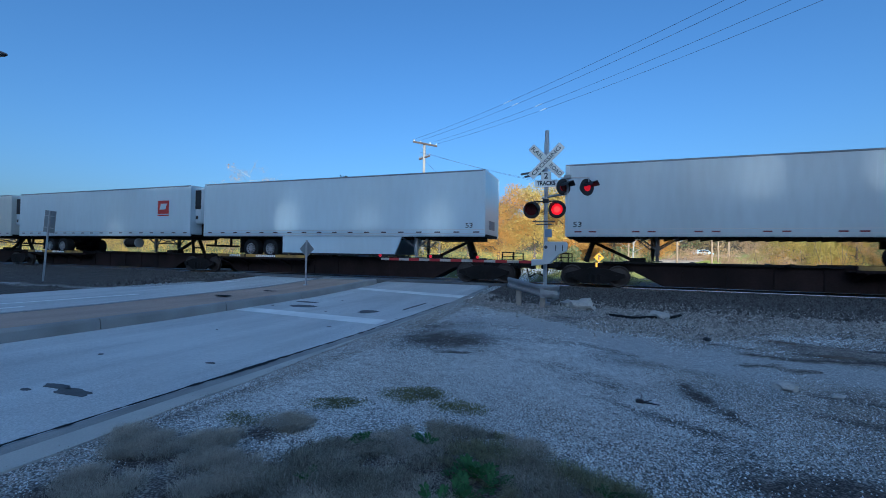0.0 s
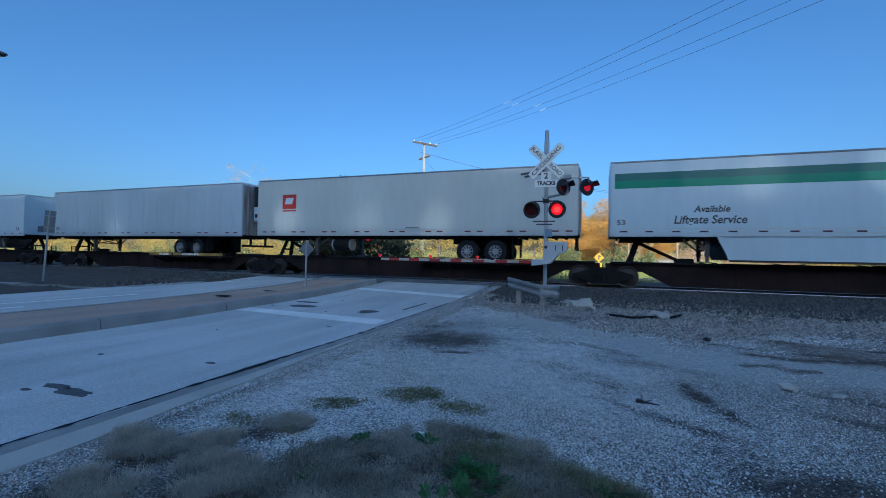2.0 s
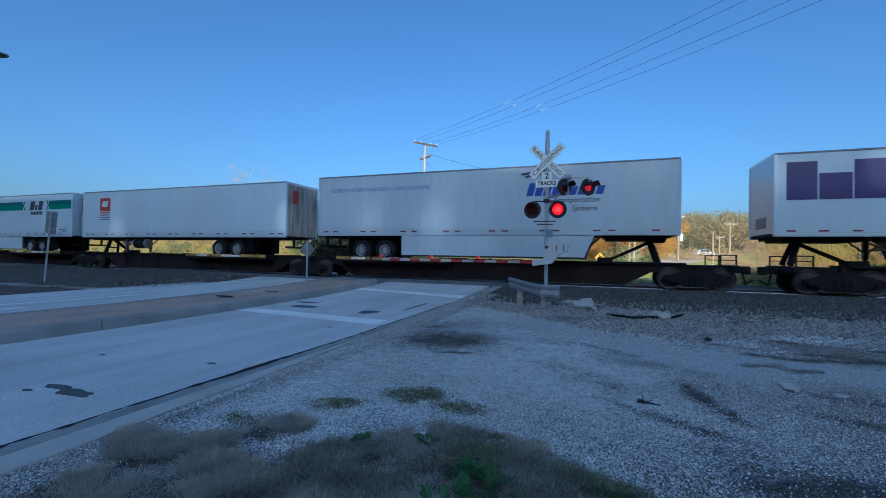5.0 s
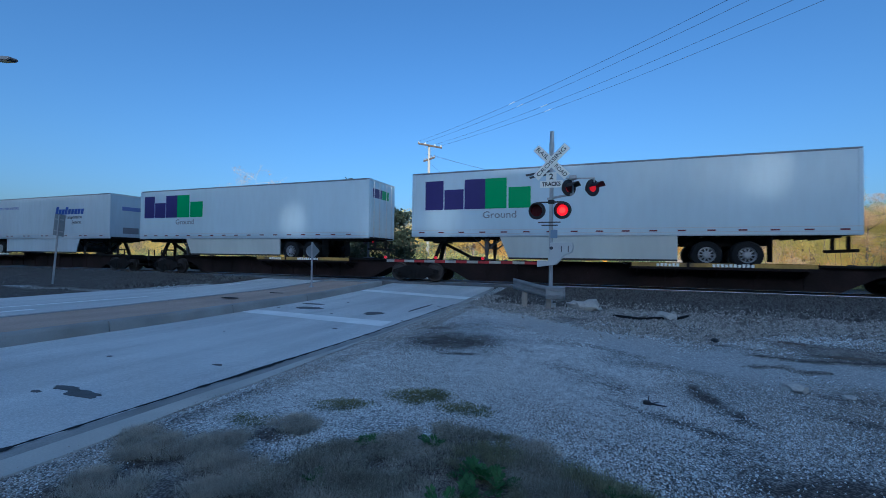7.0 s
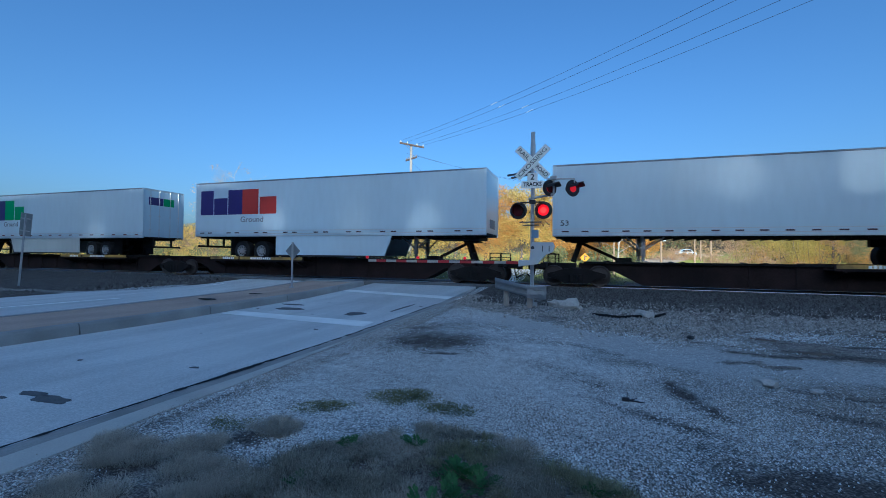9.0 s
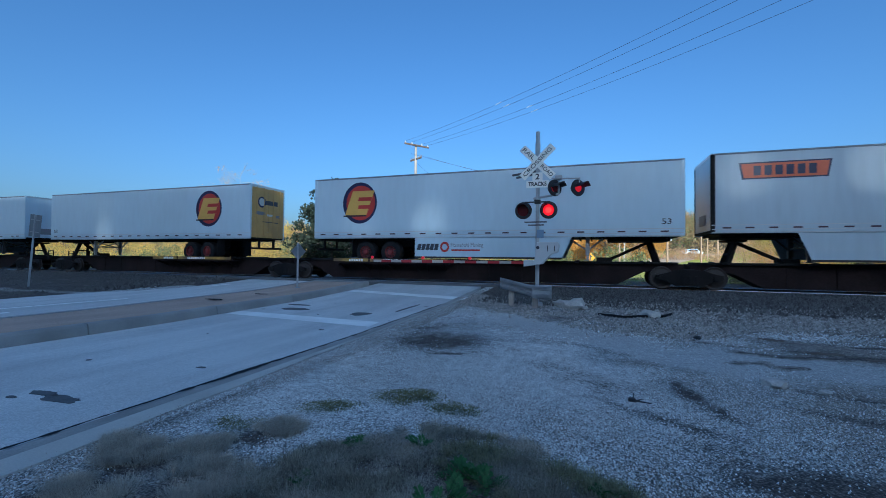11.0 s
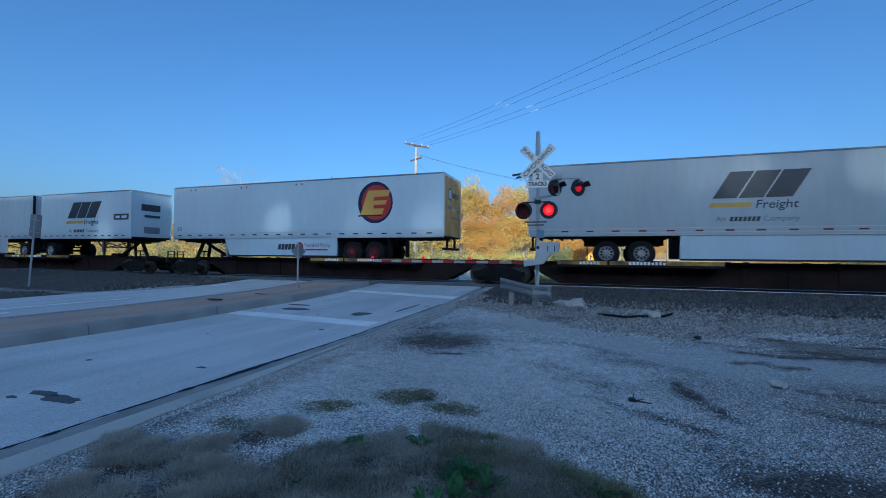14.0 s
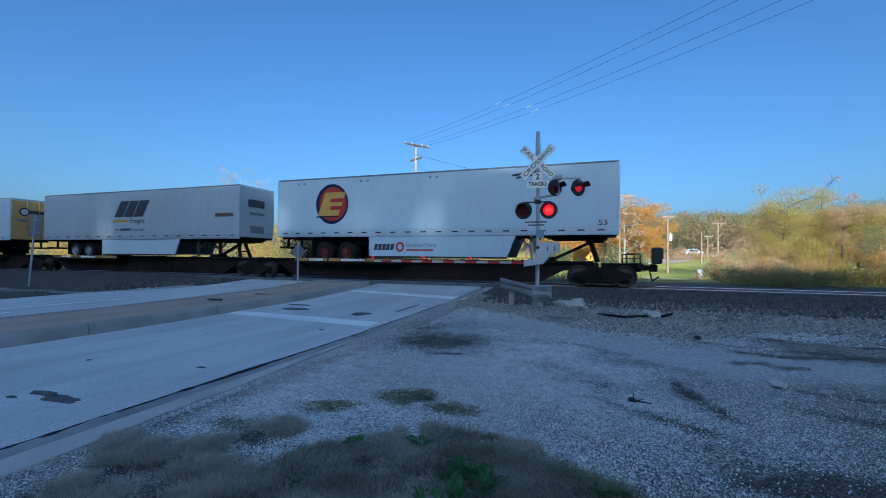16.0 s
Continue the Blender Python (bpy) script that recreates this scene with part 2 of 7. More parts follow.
def ground_material():
    """Crushed limestone, worn into dirt in patches, with dry grass far off."""
    m = bpy.data.materials.new("gravel_and_dirt")
    m.use_nodes = True
    n, l = m.node_tree.nodes, m.node_tree.links
    b = n["Principled BSDF"]
    b.inputs["Roughness"].default_value = 0.92
    co = n.new("ShaderNodeTexCoord")

    def tex(scale, detail=5, rough=0.6):
        t = n.new("ShaderNodeTexNoise")
        t.inputs["Scale"].default_value, t.inputs["Detail"].default_value, t.inputs["Roughness"].default_value = scale, detail, rough
        l.new(co.outputs["Object"], t.inputs["Vector"])
        return t

    def rng(src, a, z, lo=0.0, hi=1.0):
        r = n.new("ShaderNodeMapRange")
        for key, v in (("From Min", a), ("From Max", z), ("To Min", lo), ("To Max", hi)):
            r.inputs[key].default_value = v
        l.new(src, r.inputs["Value"])
        return r.outputs[0]

    def mix(f, a, z):
        x = n.new("ShaderNodeMix")
        x.data_type = "RGBA"
        l.new(f, x.inputs["Factor"])
        for key, v in (("A", a), ("B", z)):
            if isinstance(v, tuple):
                x.inputs[key].default_value = (*v, 1)
            else:
                l.new(v, x.inputs[key])
        return x.outputs["Result"]

    vor = n.new("ShaderNodeTexVoronoi")
    vor.inputs["Scale"].default_value = 48
    l.new(co.outputs["Object"], vor.inputs["Vector"])
    stone = mix(rng(vor.outputs["Color"], 0.1, 0.9), (0.46, 0.465, 0.44), (0.90, 0.91, 0.87))
    dirt = mix(rng(tex(9).outputs[0], 0.35, 0.65), (0.22, 0.19, 0.15), (0.40, 0.355, 0.285))
    cover = mix(rng(tex(0.42, 7, 0.62).outputs[0], 0.46, 0.62, 0.1, 0.75), stone, dirt)
    east = n.new("ShaderNodeSeparateXYZ")
    l.new(co.outputs["Object"], east.inputs[0])
    cover = mix(rng(east.outputs["X"], 0.2, 3.2, 0.0, 0.85), cover, dirt)
    worn = n.new("ShaderNodeAttribute")
    worn.attribute_name = "worn"
    brk = n.new("ShaderNodeMath")
    brk.operation = "MULTIPLY_ADD"
    l.new(tex(2.6, 6).outputs[0], brk.inputs[0])
    brk.inputs[1].default_value = 0.9
    l.new(worn.outputs["Fac"], brk.inputs[2])
    dark = mix(rng(tex(14).outputs[0], 0.35, 0.65), (0.085, 0.072, 0.058), (0.18, 0.155, 0.125))
    pale = mix(rng(tex(22, 6).outputs[0], 0.35, 0.65), (0.48, 0.48, 0.445), (0.72, 0.715, 0.67))
    cover = mix(rng(brk.outputs[0], 0.30, -0.05, 0.0, 0.85), cover, pale)
    cover = mix(rng(brk.outputs[0], 0.72, 1.12), cover, dark)
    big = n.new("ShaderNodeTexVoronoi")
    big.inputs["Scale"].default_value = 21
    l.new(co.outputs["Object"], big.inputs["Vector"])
    # shade between stones put into the colour: cell edges darkened, cell tone random
    gap_shade = n.new("ShaderNodeMath")
    gap_shade.operation = "MULTIPLY"
    l.new(rng(vor.outputs["Distance"], 0.30, 0.62, 1.2, 0.33), gap_shade.inputs[0])
    l.new(rng(big.outputs["Color"], 0.0, 1.0, 0.72, 1.25), gap_shade.inputs[1])
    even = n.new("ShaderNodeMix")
    l.new(rng(brk.outputs[0], 0.35, 0.0, 0.0, 0.55), even.inputs["Factor"]), l.new(gap_shade.outputs[0], even.inputs["A"])
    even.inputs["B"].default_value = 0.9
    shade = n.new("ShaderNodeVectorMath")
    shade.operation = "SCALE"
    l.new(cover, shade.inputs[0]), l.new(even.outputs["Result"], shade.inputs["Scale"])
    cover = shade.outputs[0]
    sep = n.new("ShaderNodeSeparateXYZ")
    l.new(co.outputs["Object"], sep.inputs[0])
    grass = mix(rng(tex(0.15).outputs[0], 0.4, 0.6), (0.46, 0.47, 0.05), (0.56, 0.50, 0.11))
    far = mix(rng(sep.outputs["Y"], 31.0, 34.5), cover, grass)
    woods = mix(rng(sep.outputs["Y"], 95, 150), far, (0.13, 0.095, 0.05))
    back = mix(rng(sep.outputs["Y"], -9.0, -13.0), woods, (0.09, 0.085, 0.04))
    l.new(back, b.inputs["Base Color"])
    bp = n.new("ShaderNodeBump")
    bp.inputs["Strength"].default_value, bp.inputs["Distance"].default_value = 0.6, 0.02
    l.new(vor.outputs["Distance"], bp.inputs["Height"]), l.new(bp.outputs[0], b.inputs["Normal"])
    return m


def paving_material(name, light, dark, scale=0.35, worn=(0.3, 0.3, 0.3), worn_amount=0.3):
    """Worn paving: aggregate speckle, streaks along the road, stains, and fine cracks."""
    m = material(name, tuple((a + z) / 2 for a, z in zip(light, dark)), 0.85, vary=0.16, scale=scale, fine=90, bump=0.3, dirt=worn, dirt_amount=worn_amount)
    n, l = m.node_tree.nodes, m.node_tree.links
    b = n["Principled BSDF"]
    col = b.inputs["Base Color"].links[0].from_socket
    co = n.new("ShaderNodeTexCoord")
    mp = n.new("ShaderNodeMapping")
    mp.inputs["Scale"].default_value = (1, 0.12, 1)
    l.new(co.outputs["Object"], mp.inputs["Vector"])
    streak, speck, crack, warp = n.new("ShaderNodeTexNoise"), n.new("ShaderNodeTexVoronoi"), n.new("ShaderNodeTexVoronoi"), n.new("ShaderNodeTexNoise")
    streak.inputs["Scale"].default_value, streak.inputs["Detail"].default_value = 1.6, 6
    l.new(mp.outputs[0], streak.inputs["Vector"])
    speck.inputs["Scale"].default_value = 75
    l.new(co.outputs["Object"], speck.inputs["Vector"])
    warp.inputs["Scale"].default_value = 1.8
    l.new(co.outputs["Object"], warp.inputs["Vector"])
    add = n.new("ShaderNodeVectorMath")
    add.operation = "MULTIPLY_ADD"
    add.inputs[1].default_value = (0.9, 0.9, 0.9)
    l.new(warp.outputs["Color"], add.inputs[0]), l.new(co.outputs["Object"], add.inputs[2])
    crack.feature = "DISTANCE_TO_EDGE"
    crack.inputs["Scale"].default_value = 0.42
    l.new(add.outputs[0], crack.inputs["Vector"])
    total = None
    for src, a, z, lo, hi in ((streak.outputs[0], 0.3, 0.7, 0.86, 1.10), (speck.outputs["Color"], 0.0, 1.0, 0.80, 1.22), (crack.outputs["Distance"], 0.0, 0.006, 0.90, 1.0)):
        r = n.new("ShaderNodeMapRange")
        for key, v in (("From Min", a), ("From Max", z), ("To Min", lo), ("To Max", hi)):
            r.inputs[key].default_value = v
        l.new(src, r.inputs["Value"])
        if total is None:
            total = r.outputs[0]
        else:
            mul = n.new("ShaderNodeMath")
            mul.operation = "MULTIPLY"
            l.new(total, mul.inputs[0]), l.new(r.outputs[0], mul.inputs[1])
            total = mul.outputs[0]
    sc = n.new("ShaderNodeVectorMath")
    sc.operation = "SCALE"
    l.new(col, sc.inputs[0]), l.new(total, sc.inputs["Scale"])
    l.new(sc.outputs[0], b.inputs["Base Color"])
    return m


GROUND = ground_material()
ASPHALT = paving_material("pale_worn_asphalt", (0.67, 0.67, 0.64), (0.61, 0.61, 0.58), 0.35, (0.44, 0.44, 0.43), 0.45)
CROSSPANEL = paving_material("dark_crossing_surface", (0.10, 0.10, 0.10), (0.14, 0.14, 0.14), 0.6, (0.2, 0.2, 0.2), 0.5)
TANPAVE = paving_material("tan_stamped_concrete", (0.50, 0.385, 0.295), (0.43, 0.33, 0.25), 0.6, (0.36, 0.25, 0.18), 0.4)
LANE = paving_material("beige_gravel_lane", (0.74, 0.58, 0.38), (0.66, 0.51, 0.33), 0.3, (0.5, 0.4, 0.28), 0.3)
TAR = material("black_joint_tar", (0.010, 0.010, 0.011), 0.6, vary=0.4, scale=8, fine=60)
PATCH = material("fresh_tar_patch", (0.12, 0.12, 0.12), 0.7, vary=0.3, scale=6, fine=60)
PAINT = material("worn_white_road_paint", (0.95, 0.95, 0.91), 0.7, vary=0.1, scale=2, fine=30, dirt=(0.45, 0.45, 0.44), dirt_amount=0.3)
for dull in (TAR, PATCH, DARK, BROWN, RUBBER, BALLAST, TIEWOOD, MIXSTONE, STONE):
    dull.node_tree.nodes["Principled BSDF"].inputs["Specular IOR Level"].default_value = 0.12

# ---------------------------------------------------------------- building helpers
def mesh_object(name, bm, mat, parent=None, label="", smooth=False):
    me = bpy.data.meshes.new(name)
    bm.to_mesh(me)
    bm.free()
    for m in (mat if isinstance(mat, (list, tuple)) else [mat]):
        me.materials.append(m)
    if smooth:
        for f in me.polygons:
            f.use_smooth = True
    ob = new(name, me)
    if parent is not None:
        ob.parent = parent
    if label:
        tagged(ob, label)
    return ob


def part(name, bm, mat, parent, label="", smooth=False):
    return mesh_object(name, bm, mat, parent, label, smooth)


def thing(name, label, category, group="", kind="", at=None):
    ob = new(name)
    ob.empty_display_size = 0.2
    if at is not None:
        ob.matrix_basis = at
    return tagged(ob, label, category, group, kind)


def box(bm, lo, hi, bevel=0.0, mi=0):
    """An upright block from corner lo to corner hi, its edges rounded by bevel."""
    m = Matrix.LocRotScale([(a + b) / 2 for a, b in zip(lo, hi)], None, [max(abs(b - a), 1e-4) for a, b in zip(lo, hi)])
    r = bmesh.ops.create_cube(bm, size=1, matrix=m)
    if bevel:
        edges = {e for v in r["verts"] for e in v.link_edges}
        r2 = bmesh.ops.bevel(bm, geom=list(edges), offset=bevel, segments=1, affect="EDGES")
    if mi:
        for f in {f for v in r["verts"] if v.is_valid for f in v.link_faces}:
            f.material_index = mi
    return bm


def rod(bm, a, b, r0, r1=None, seg=10, cap=True):
    """A round bar from a to b."""
    a, b = Vector(a), Vector(b)
    d = b - a
    m = Matrix.Translation((a + b) / 2) @ d.to_track_quat("Z", "Y").to_matrix().to_4x4()
    bmesh.ops.create_cone(bm, cap_ends=cap, segments=seg, radius1=r0, radius2=r0 if r1 is None else r1, depth=d.length, matrix=m)
    return bm


def beam(bm, a, b, w, h):
    """A square bar from a to b."""
    a, b = Vector(a), Vector(b)
    d = b - a
    m = Matrix.Translation((a + b) / 2) @ d.to_track_quat("X", "Z").to_matrix().to_4x4() @ Matrix.Diagonal((d.length, w, h, 1))
    bmesh.ops.create_cube(bm, size=1, matrix=m)
    return bm


def prism(bm, outline, y0, y1, axis="y", mi=0):
    """A flat outline of (u, v) points drawn out from y0 to y1 along an axis."""
    def place(u, v, w):
        return {"y": (u, w, v), "x": (w, u, v), "z": (u, v, w)}[axis]
    a = [bm.verts.new(place(u, v, y0)) for u, v in outline]
    b = [bm.verts.new(place(u, v, y1)) for u, v in outline]
    k = len(outline)
    faces = [bm.faces.new(a), bm.faces.new(b[::-1])]
    for i in range(k):
        faces.append(bm.faces.new((a[i], b[i], b[(i + 1) % k], a[(i + 1) % k])))
    for f in faces:
        f.material_index = mi
    bmesh.ops.recalc_face_normals(bm, faces=faces)
    return bm


def lathe(bm, profile, seg=24, axis="y", caps=True):
    """A turned body: profile is (radius, height) along the axis."""
    rings = []
    for r, h in profile:
        ring = []
        for i in range(seg):
            a = 2 * math.pi * i / seg
            u, v = r * math.cos(a), r * math.sin(a)
            ring.append(bm.verts.new({"y": (u, h, v), "z": (u, v, h), "x": (h, u, v)}[axis]))
        rings.append(ring)
    faces = []
    for p, q in zip(rings, rings[1:]):
        for i in range(seg):
            faces.append(bm.faces.new((p[i], q[i], q[(i + 1) % seg], p[(i + 1) % seg])))
    if caps:
        faces.append(bm.faces.new(rings[0]))
        faces.append(bm.faces.new(rings[-1][::-1]))
    bmesh.ops.recalc_face_normals(bm, faces=faces)
    return bm


def block(name, lo, hi, mat, parent, bevel=0.0, label=""):
    bm = bmesh.new()
    box(bm, lo, hi, bevel)
    return part(name, bm, mat, parent, label)


def shared(name, me, parent, m, label=""):
    """One more object on a mesh that alike pieces share."""
    ob = new(name, me)
    ob.parent, ob.matrix_basis = parent, m
    return tagged(ob, label) if label else ob


def as_mesh(name, bm, mat):
    me = bpy.data.meshes.new(name)
    bm.to_mesh(me)
    bm.free()
    me.materials.append(mat)
    return me


def BM():
    return bmesh.new()


def from_arrays(name, verts, faces, mat, parent=None, smooth=False):
    me = bpy.data.meshes.new(name)
    me.from_pydata(verts, [], faces)
    me.materials.append(mat)
    if smooth:
        me.polygons.foreach_set("use_smooth", [True] * len(me.polygons))
    ob = new(name, me)
    if parent is not None:
        ob.parent = parent
    return ob


def lettering(text, size, mat, parent, m, name="lettering", shear=0.0, width=None, bold=0.0):
    """Raised letters of Blender's built-in font, centred at the pose m."""
    cu = bpy.data.curves.new("letters", "FONT")
    cu.body, cu.size, cu.extrude, cu.shear = text, size, 0.003, shear
    cu.align_x, cu.align_y = "CENTER", "CENTER"
    cu.resolution_u = 3
    cu.offset = bold
    tmp = new("letters", cu)
    dg = bpy.context.evaluated_depsgraph_get()
    me = bpy.data.meshes.new_from_object(tmp.evaluated_get(dg))
    bpy.data.objects.remove(tmp)
    xs = [v.co.x for v in me.vertices]
    k = width / (max(xs) - min(xs)) if width else 1
    me.transform(Matrix.Diagonal((k, 1, 1, 1)))
    me.materials.clear()
    me.materials.append(mat)
    ob = new(name, me)
    ob.parent = parent
    ob.matrix_basis = m
    return ob


def ground_z(y):
    """The ground's height: level, then rising to the rails."""
    return float(np.interp(y, [-5, 7, 12.3, 13.2, 16.7, 18.2, 20.2, 23, 60, 140, 400], [0, 0, 0.08, 0.12, 0.285, 0.36, 0.36, 0.05, 0.0, 2.5, 26]))

# ---------------------------------------------------------------- ground, road, track
TRACK_Y, RAIL_Z = 19.11, 0.43
ROAD_L, ROAD_R, GUTTER = -9.10, -4.35, -3.80


# unseen holes in the bank's crest foliage, added to throw sun spots on the train: place, height, half width, half
# height
SUN_SPOT_HOLES = ((3.5, 38.85, 0.24, 0.30), (16.55, 39.5, 0.22, 0.32), (21.2, 39.45, 0.14, 0.22), (24.8, 39.4, 0.19, 0.22), (33.15, 41.0, 0.17, 0.17), (35.3, 40.9, 0.20, 0.20), (36.87, 40.72, 0.28, 0.25),
            (38.65, 40.8, 0.15, 0.22), (40.55, 40.85, 0.28, 0.25))
GAPS = [(x, 0.95, 41.95 - z + 0.75) for x, z, w, h in SUN_SPOT_HOLES]   # notches in the crest: place, width, depth


def hill_z(x, y):
    """Height of the land: the lot, the rise to the track, far hills, and an unseen bank added behind the lot for shade.
    """
    z = ground_z(y)
    if y > 60:
        z += max(0, y - 60) * 0.02 * (0.5 + 0.5 * math.sin(x * 0.012 + 0.6))
    # unseen bank, added to keep direct sun off the lot and train
    if y < -20:
        crest = 41.95
        for cx, w, d in GAPS:
            crest -= d * math.exp(-((x - cx) / w) ** 2)
        z += crest * float(np.interp(y, [-100, -94, -20], [1.0, 0.7, 0.0]))
    if y < -100:
        z -= min(25, 0.5 * (-100 - y))
    return z


def lane_y(x):
    """Middle of the wheel lane that bends across the lot."""
    return 8.74 - 0.755 * x + 0.0846 * x * x if x < 3.2 else 7.19 - 0.21 * (x - 3.2)


def coarse_y(x):
    """Where the coarse stones below the track begin."""
    return float(np.interp(x, [-4, -2.7, 0, 1.74, 3, 6, 14], [12.8, 11.7, 9.5, 9.0, 10.1, 11.2, 11.6])) + 0.25 * noise.noise((x * 1.3, 2, 6))


def lane(x, y):
    """The compacted pale wheel lane across the lot, 0 to 1."""
    d = (y - lane_y(x)) * 0.8 + 0.2 * math.sin(x * 1.3)
    return math.exp(-(d / 0.85) ** 2) * max(0.0, min(1.0, (x + 3.4) / 1.5))


def worn(x, y):
    """How dark the gravel is, 0 to 1: bare dirt spots of the lot, soil under the grass, the dark foot of the ballast,
    and shade painted beyond the rails.
    """
    w = 0.0
    for cx, cy, rx, ry, k in ((-2.6, 7.45, 1.35, 1.0, 0.74), (-3.3, 8.6, 0.5, 0.9, 0.5), (0.75, 3.0, 0.6, 0.5, 0.5), (-1.17, 7.2, 0.32, 0.26, 0.5), (1.28, 4.88, 0.2, 0.13, 0.65), (0.97, 4.07, 0.4, 0.22, 0.55), (1.75, 3.6, 1.2, 0.45, 0.85), (1.8, 3.0, 1.3, 0.45, 0.8),
                              (-1.2, 2.6, 1.1, 0.9, 0.9), (-0.1, 2.3, 0.9, 0.8, 0.9), (-1.5, 1.3, 1.5, 0.9, 0.9), (-2.3, 2.2, 0.7, 0.6, 0.8), (-3.2, 2.35, 0.5, 0.3, 0.9), (-2.7, 2.95, 0.3, 0.3, 0.7), (-3.1, 1.8, 0.45, 0.35, 0.9),
                              (4.6, 3.6, 1.8, 0.9, 0.7), (3.0, 4.3, 1.1, 0.4, 0.6), (2.9, 2.4, 1.6, 0.6, 0.85), (7.6, 8.6, 2.6, 0.6, 0.6), (5.4, 6.4, 1.8, 0.5, 0.6), (6.6, 9.9, 2.4, 0.3, 0.6), (6.5, 11.0, 3.0, 0.8, 0.6)):
        w = max(w, k * math.exp(-((x - cx) / rx) ** 2 - ((y - cy) / ry) ** 2))
    # ruts and streaks of bare dirt
    for x0, y0, x1, y1, r, k in ((-2.45, 6.5, -1.95, 6.62, 0.09, 0.9), (-0.7, 6.5, 0.15, 5.55, 0.42, 0.45), (1.0, 6.05, 1.2, 5.15, 0.2, 0.68), (2.3, 8.3, 3.1, 8.12, 0.12, 0.7), (2.0, 7.45, 2.5, 7.62, 0.09, 0.75), (2.55, 7.36, 2.85, 7.46, 0.09, 0.75),
                                 (3.1, 8.2, 4.4, 8.42, 0.1, 0.85), (4.6, 10.85, 5.2, 11.0, 0.12, 0.95), (4.4, 9.36, 5.2, 9.55, 0.11, 0.9), (1.75, 9.0, 2.6, 8.75, 0.07, 0.7), (3.2, 9.3, 4.1, 9.5, 0.08, 0.6), (2.4, 6.2, 3.3, 6.0, 0.12, 0.5), (-0.2, 8.0, 0.5, 7.4, 0.14, 0.42)):
        dx, dy = x1 - x0, y1 - y0
        f = max(0.0, min(1.0, ((x - x0) * dx + (y - y0) * dy) / (dx * dx + dy * dy)))
        d2 = (x - x0 - f * dx) ** 2 + (y - y0 - f * dy) ** 2
        if d2 < 9 * r * r:
            w = max(w, k * math.exp(-d2 / (r * r)) * (1 + 0.5 * noise.noise((x * 4, y * 4, 2))))
    foot = 13.9 + 0.45 * math.sin(x * 0.7) - 0.6 * max(0, min(1, (x - 3) / 4))
    if x < -18.4 and 7 < y < 22:
        w = max(w, 0.75 - 0.5 * math.exp(-((y - 9.95 - 0.41 * (x + 21.3)) / 0.3) ** 2))
    # past the rails, up to y 33, this darkening paints the shade lying there
    if (x > GUTTER or x < -16.5) and foot < y < 33:
        w = max(w, min(0.85, (y - foot) / 0.8))
    if GUTTER < x < -3.2 and 0 < y < 14:
        w = max(w, 0.4 * (1 - (x - GUTTER) / 0.6) * (1 + 0.8 * noise.noise((x * 2, y * 0.9, 4))))
    if -1 < x < 12 and 4 < y < 13:
        d = (y - lane_y(x)) * 0.8
        for o in (1.15, -0.95, -1.7, -2.9):
            w = max(w, 0.62 * math.exp(-((d - o) / 0.17) ** 2) * max(0.0, min(1.0, 2.2 * noise.noise((x * 0.55, o * 3, 2)) + 0.25)) * min(1, (x + 1) / 1.5))
    if -4.1 < x < 12 and coarse_y(x) < y < 15:
        w = max(w, min(0.5, 0.2 + (y - coarse_y(x)) * 0.6))
    if w < 0.25 and -3.4 < x < 9 and 5 < y < 13:
        w -= (0.8 - 0.25 * max(0.0, min(1.0, (x - 2) / 3))) * lane(x, y)
    return w


def ground():
    xs = np.concatenate([np.linspace(-900, -60, 22), np.linspace(-50, -10, 134), np.linspace(-9.7, 14, 180), np.linspace(14.3, 60, 150), np.linspace(70, 900, 30)])
    ys = np.concatenate([np.linspace(-400, -120, 10), np.linspace(-100, -1, 34), np.linspace(0, 26, 190), np.linspace(27, 60, 25), np.linspace(66, 140, 20), np.linspace(160, 900, 24)])
    verts, nx = [], len(xs)
    for y in ys:
        for x in xs:
            z = hill_z(x, y)
            if -3.7 < x < 40 and 0 < y < 16:
                rough = 0.018 * noise.noise((x * 0.9, y * 0.9, 3)) + 0.022 * noise.noise((x * 0.3, y * 0.3, 7))
                z += rough * min(1, (x + 3.7))
            if -18.7 + 2.0 * max(0.0, min(1.0, (y - 10.5) / 3)) < x < -4.25 and -40 < y < 60:
                z -= 0.10
            elif x <= -18.9 and 5 < y < 17:
                z += 0.12 * (1 + noise.noise((x * 0.8, y * 0.8, 1))) * min(1, (-18.9 - x) / 2.5)
            verts.append((x, y, z))
    faces = [(j * nx + i, j * nx + i + 1, (j + 1) * nx + i + 1, (j + 1) * nx + i) for j in range(len(ys) - 1) for i in range(nx - 1)]
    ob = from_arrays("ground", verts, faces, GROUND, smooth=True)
    wear = ob.data.attributes.new("worn", "FLOAT", "POINT")
    wear.data.foreach_set("value", [worn(x, y) for x, y, z in verts])
    return tagged(ob, "grey gravel lot with worn dirt patches beside road", "ground", kind="structure")


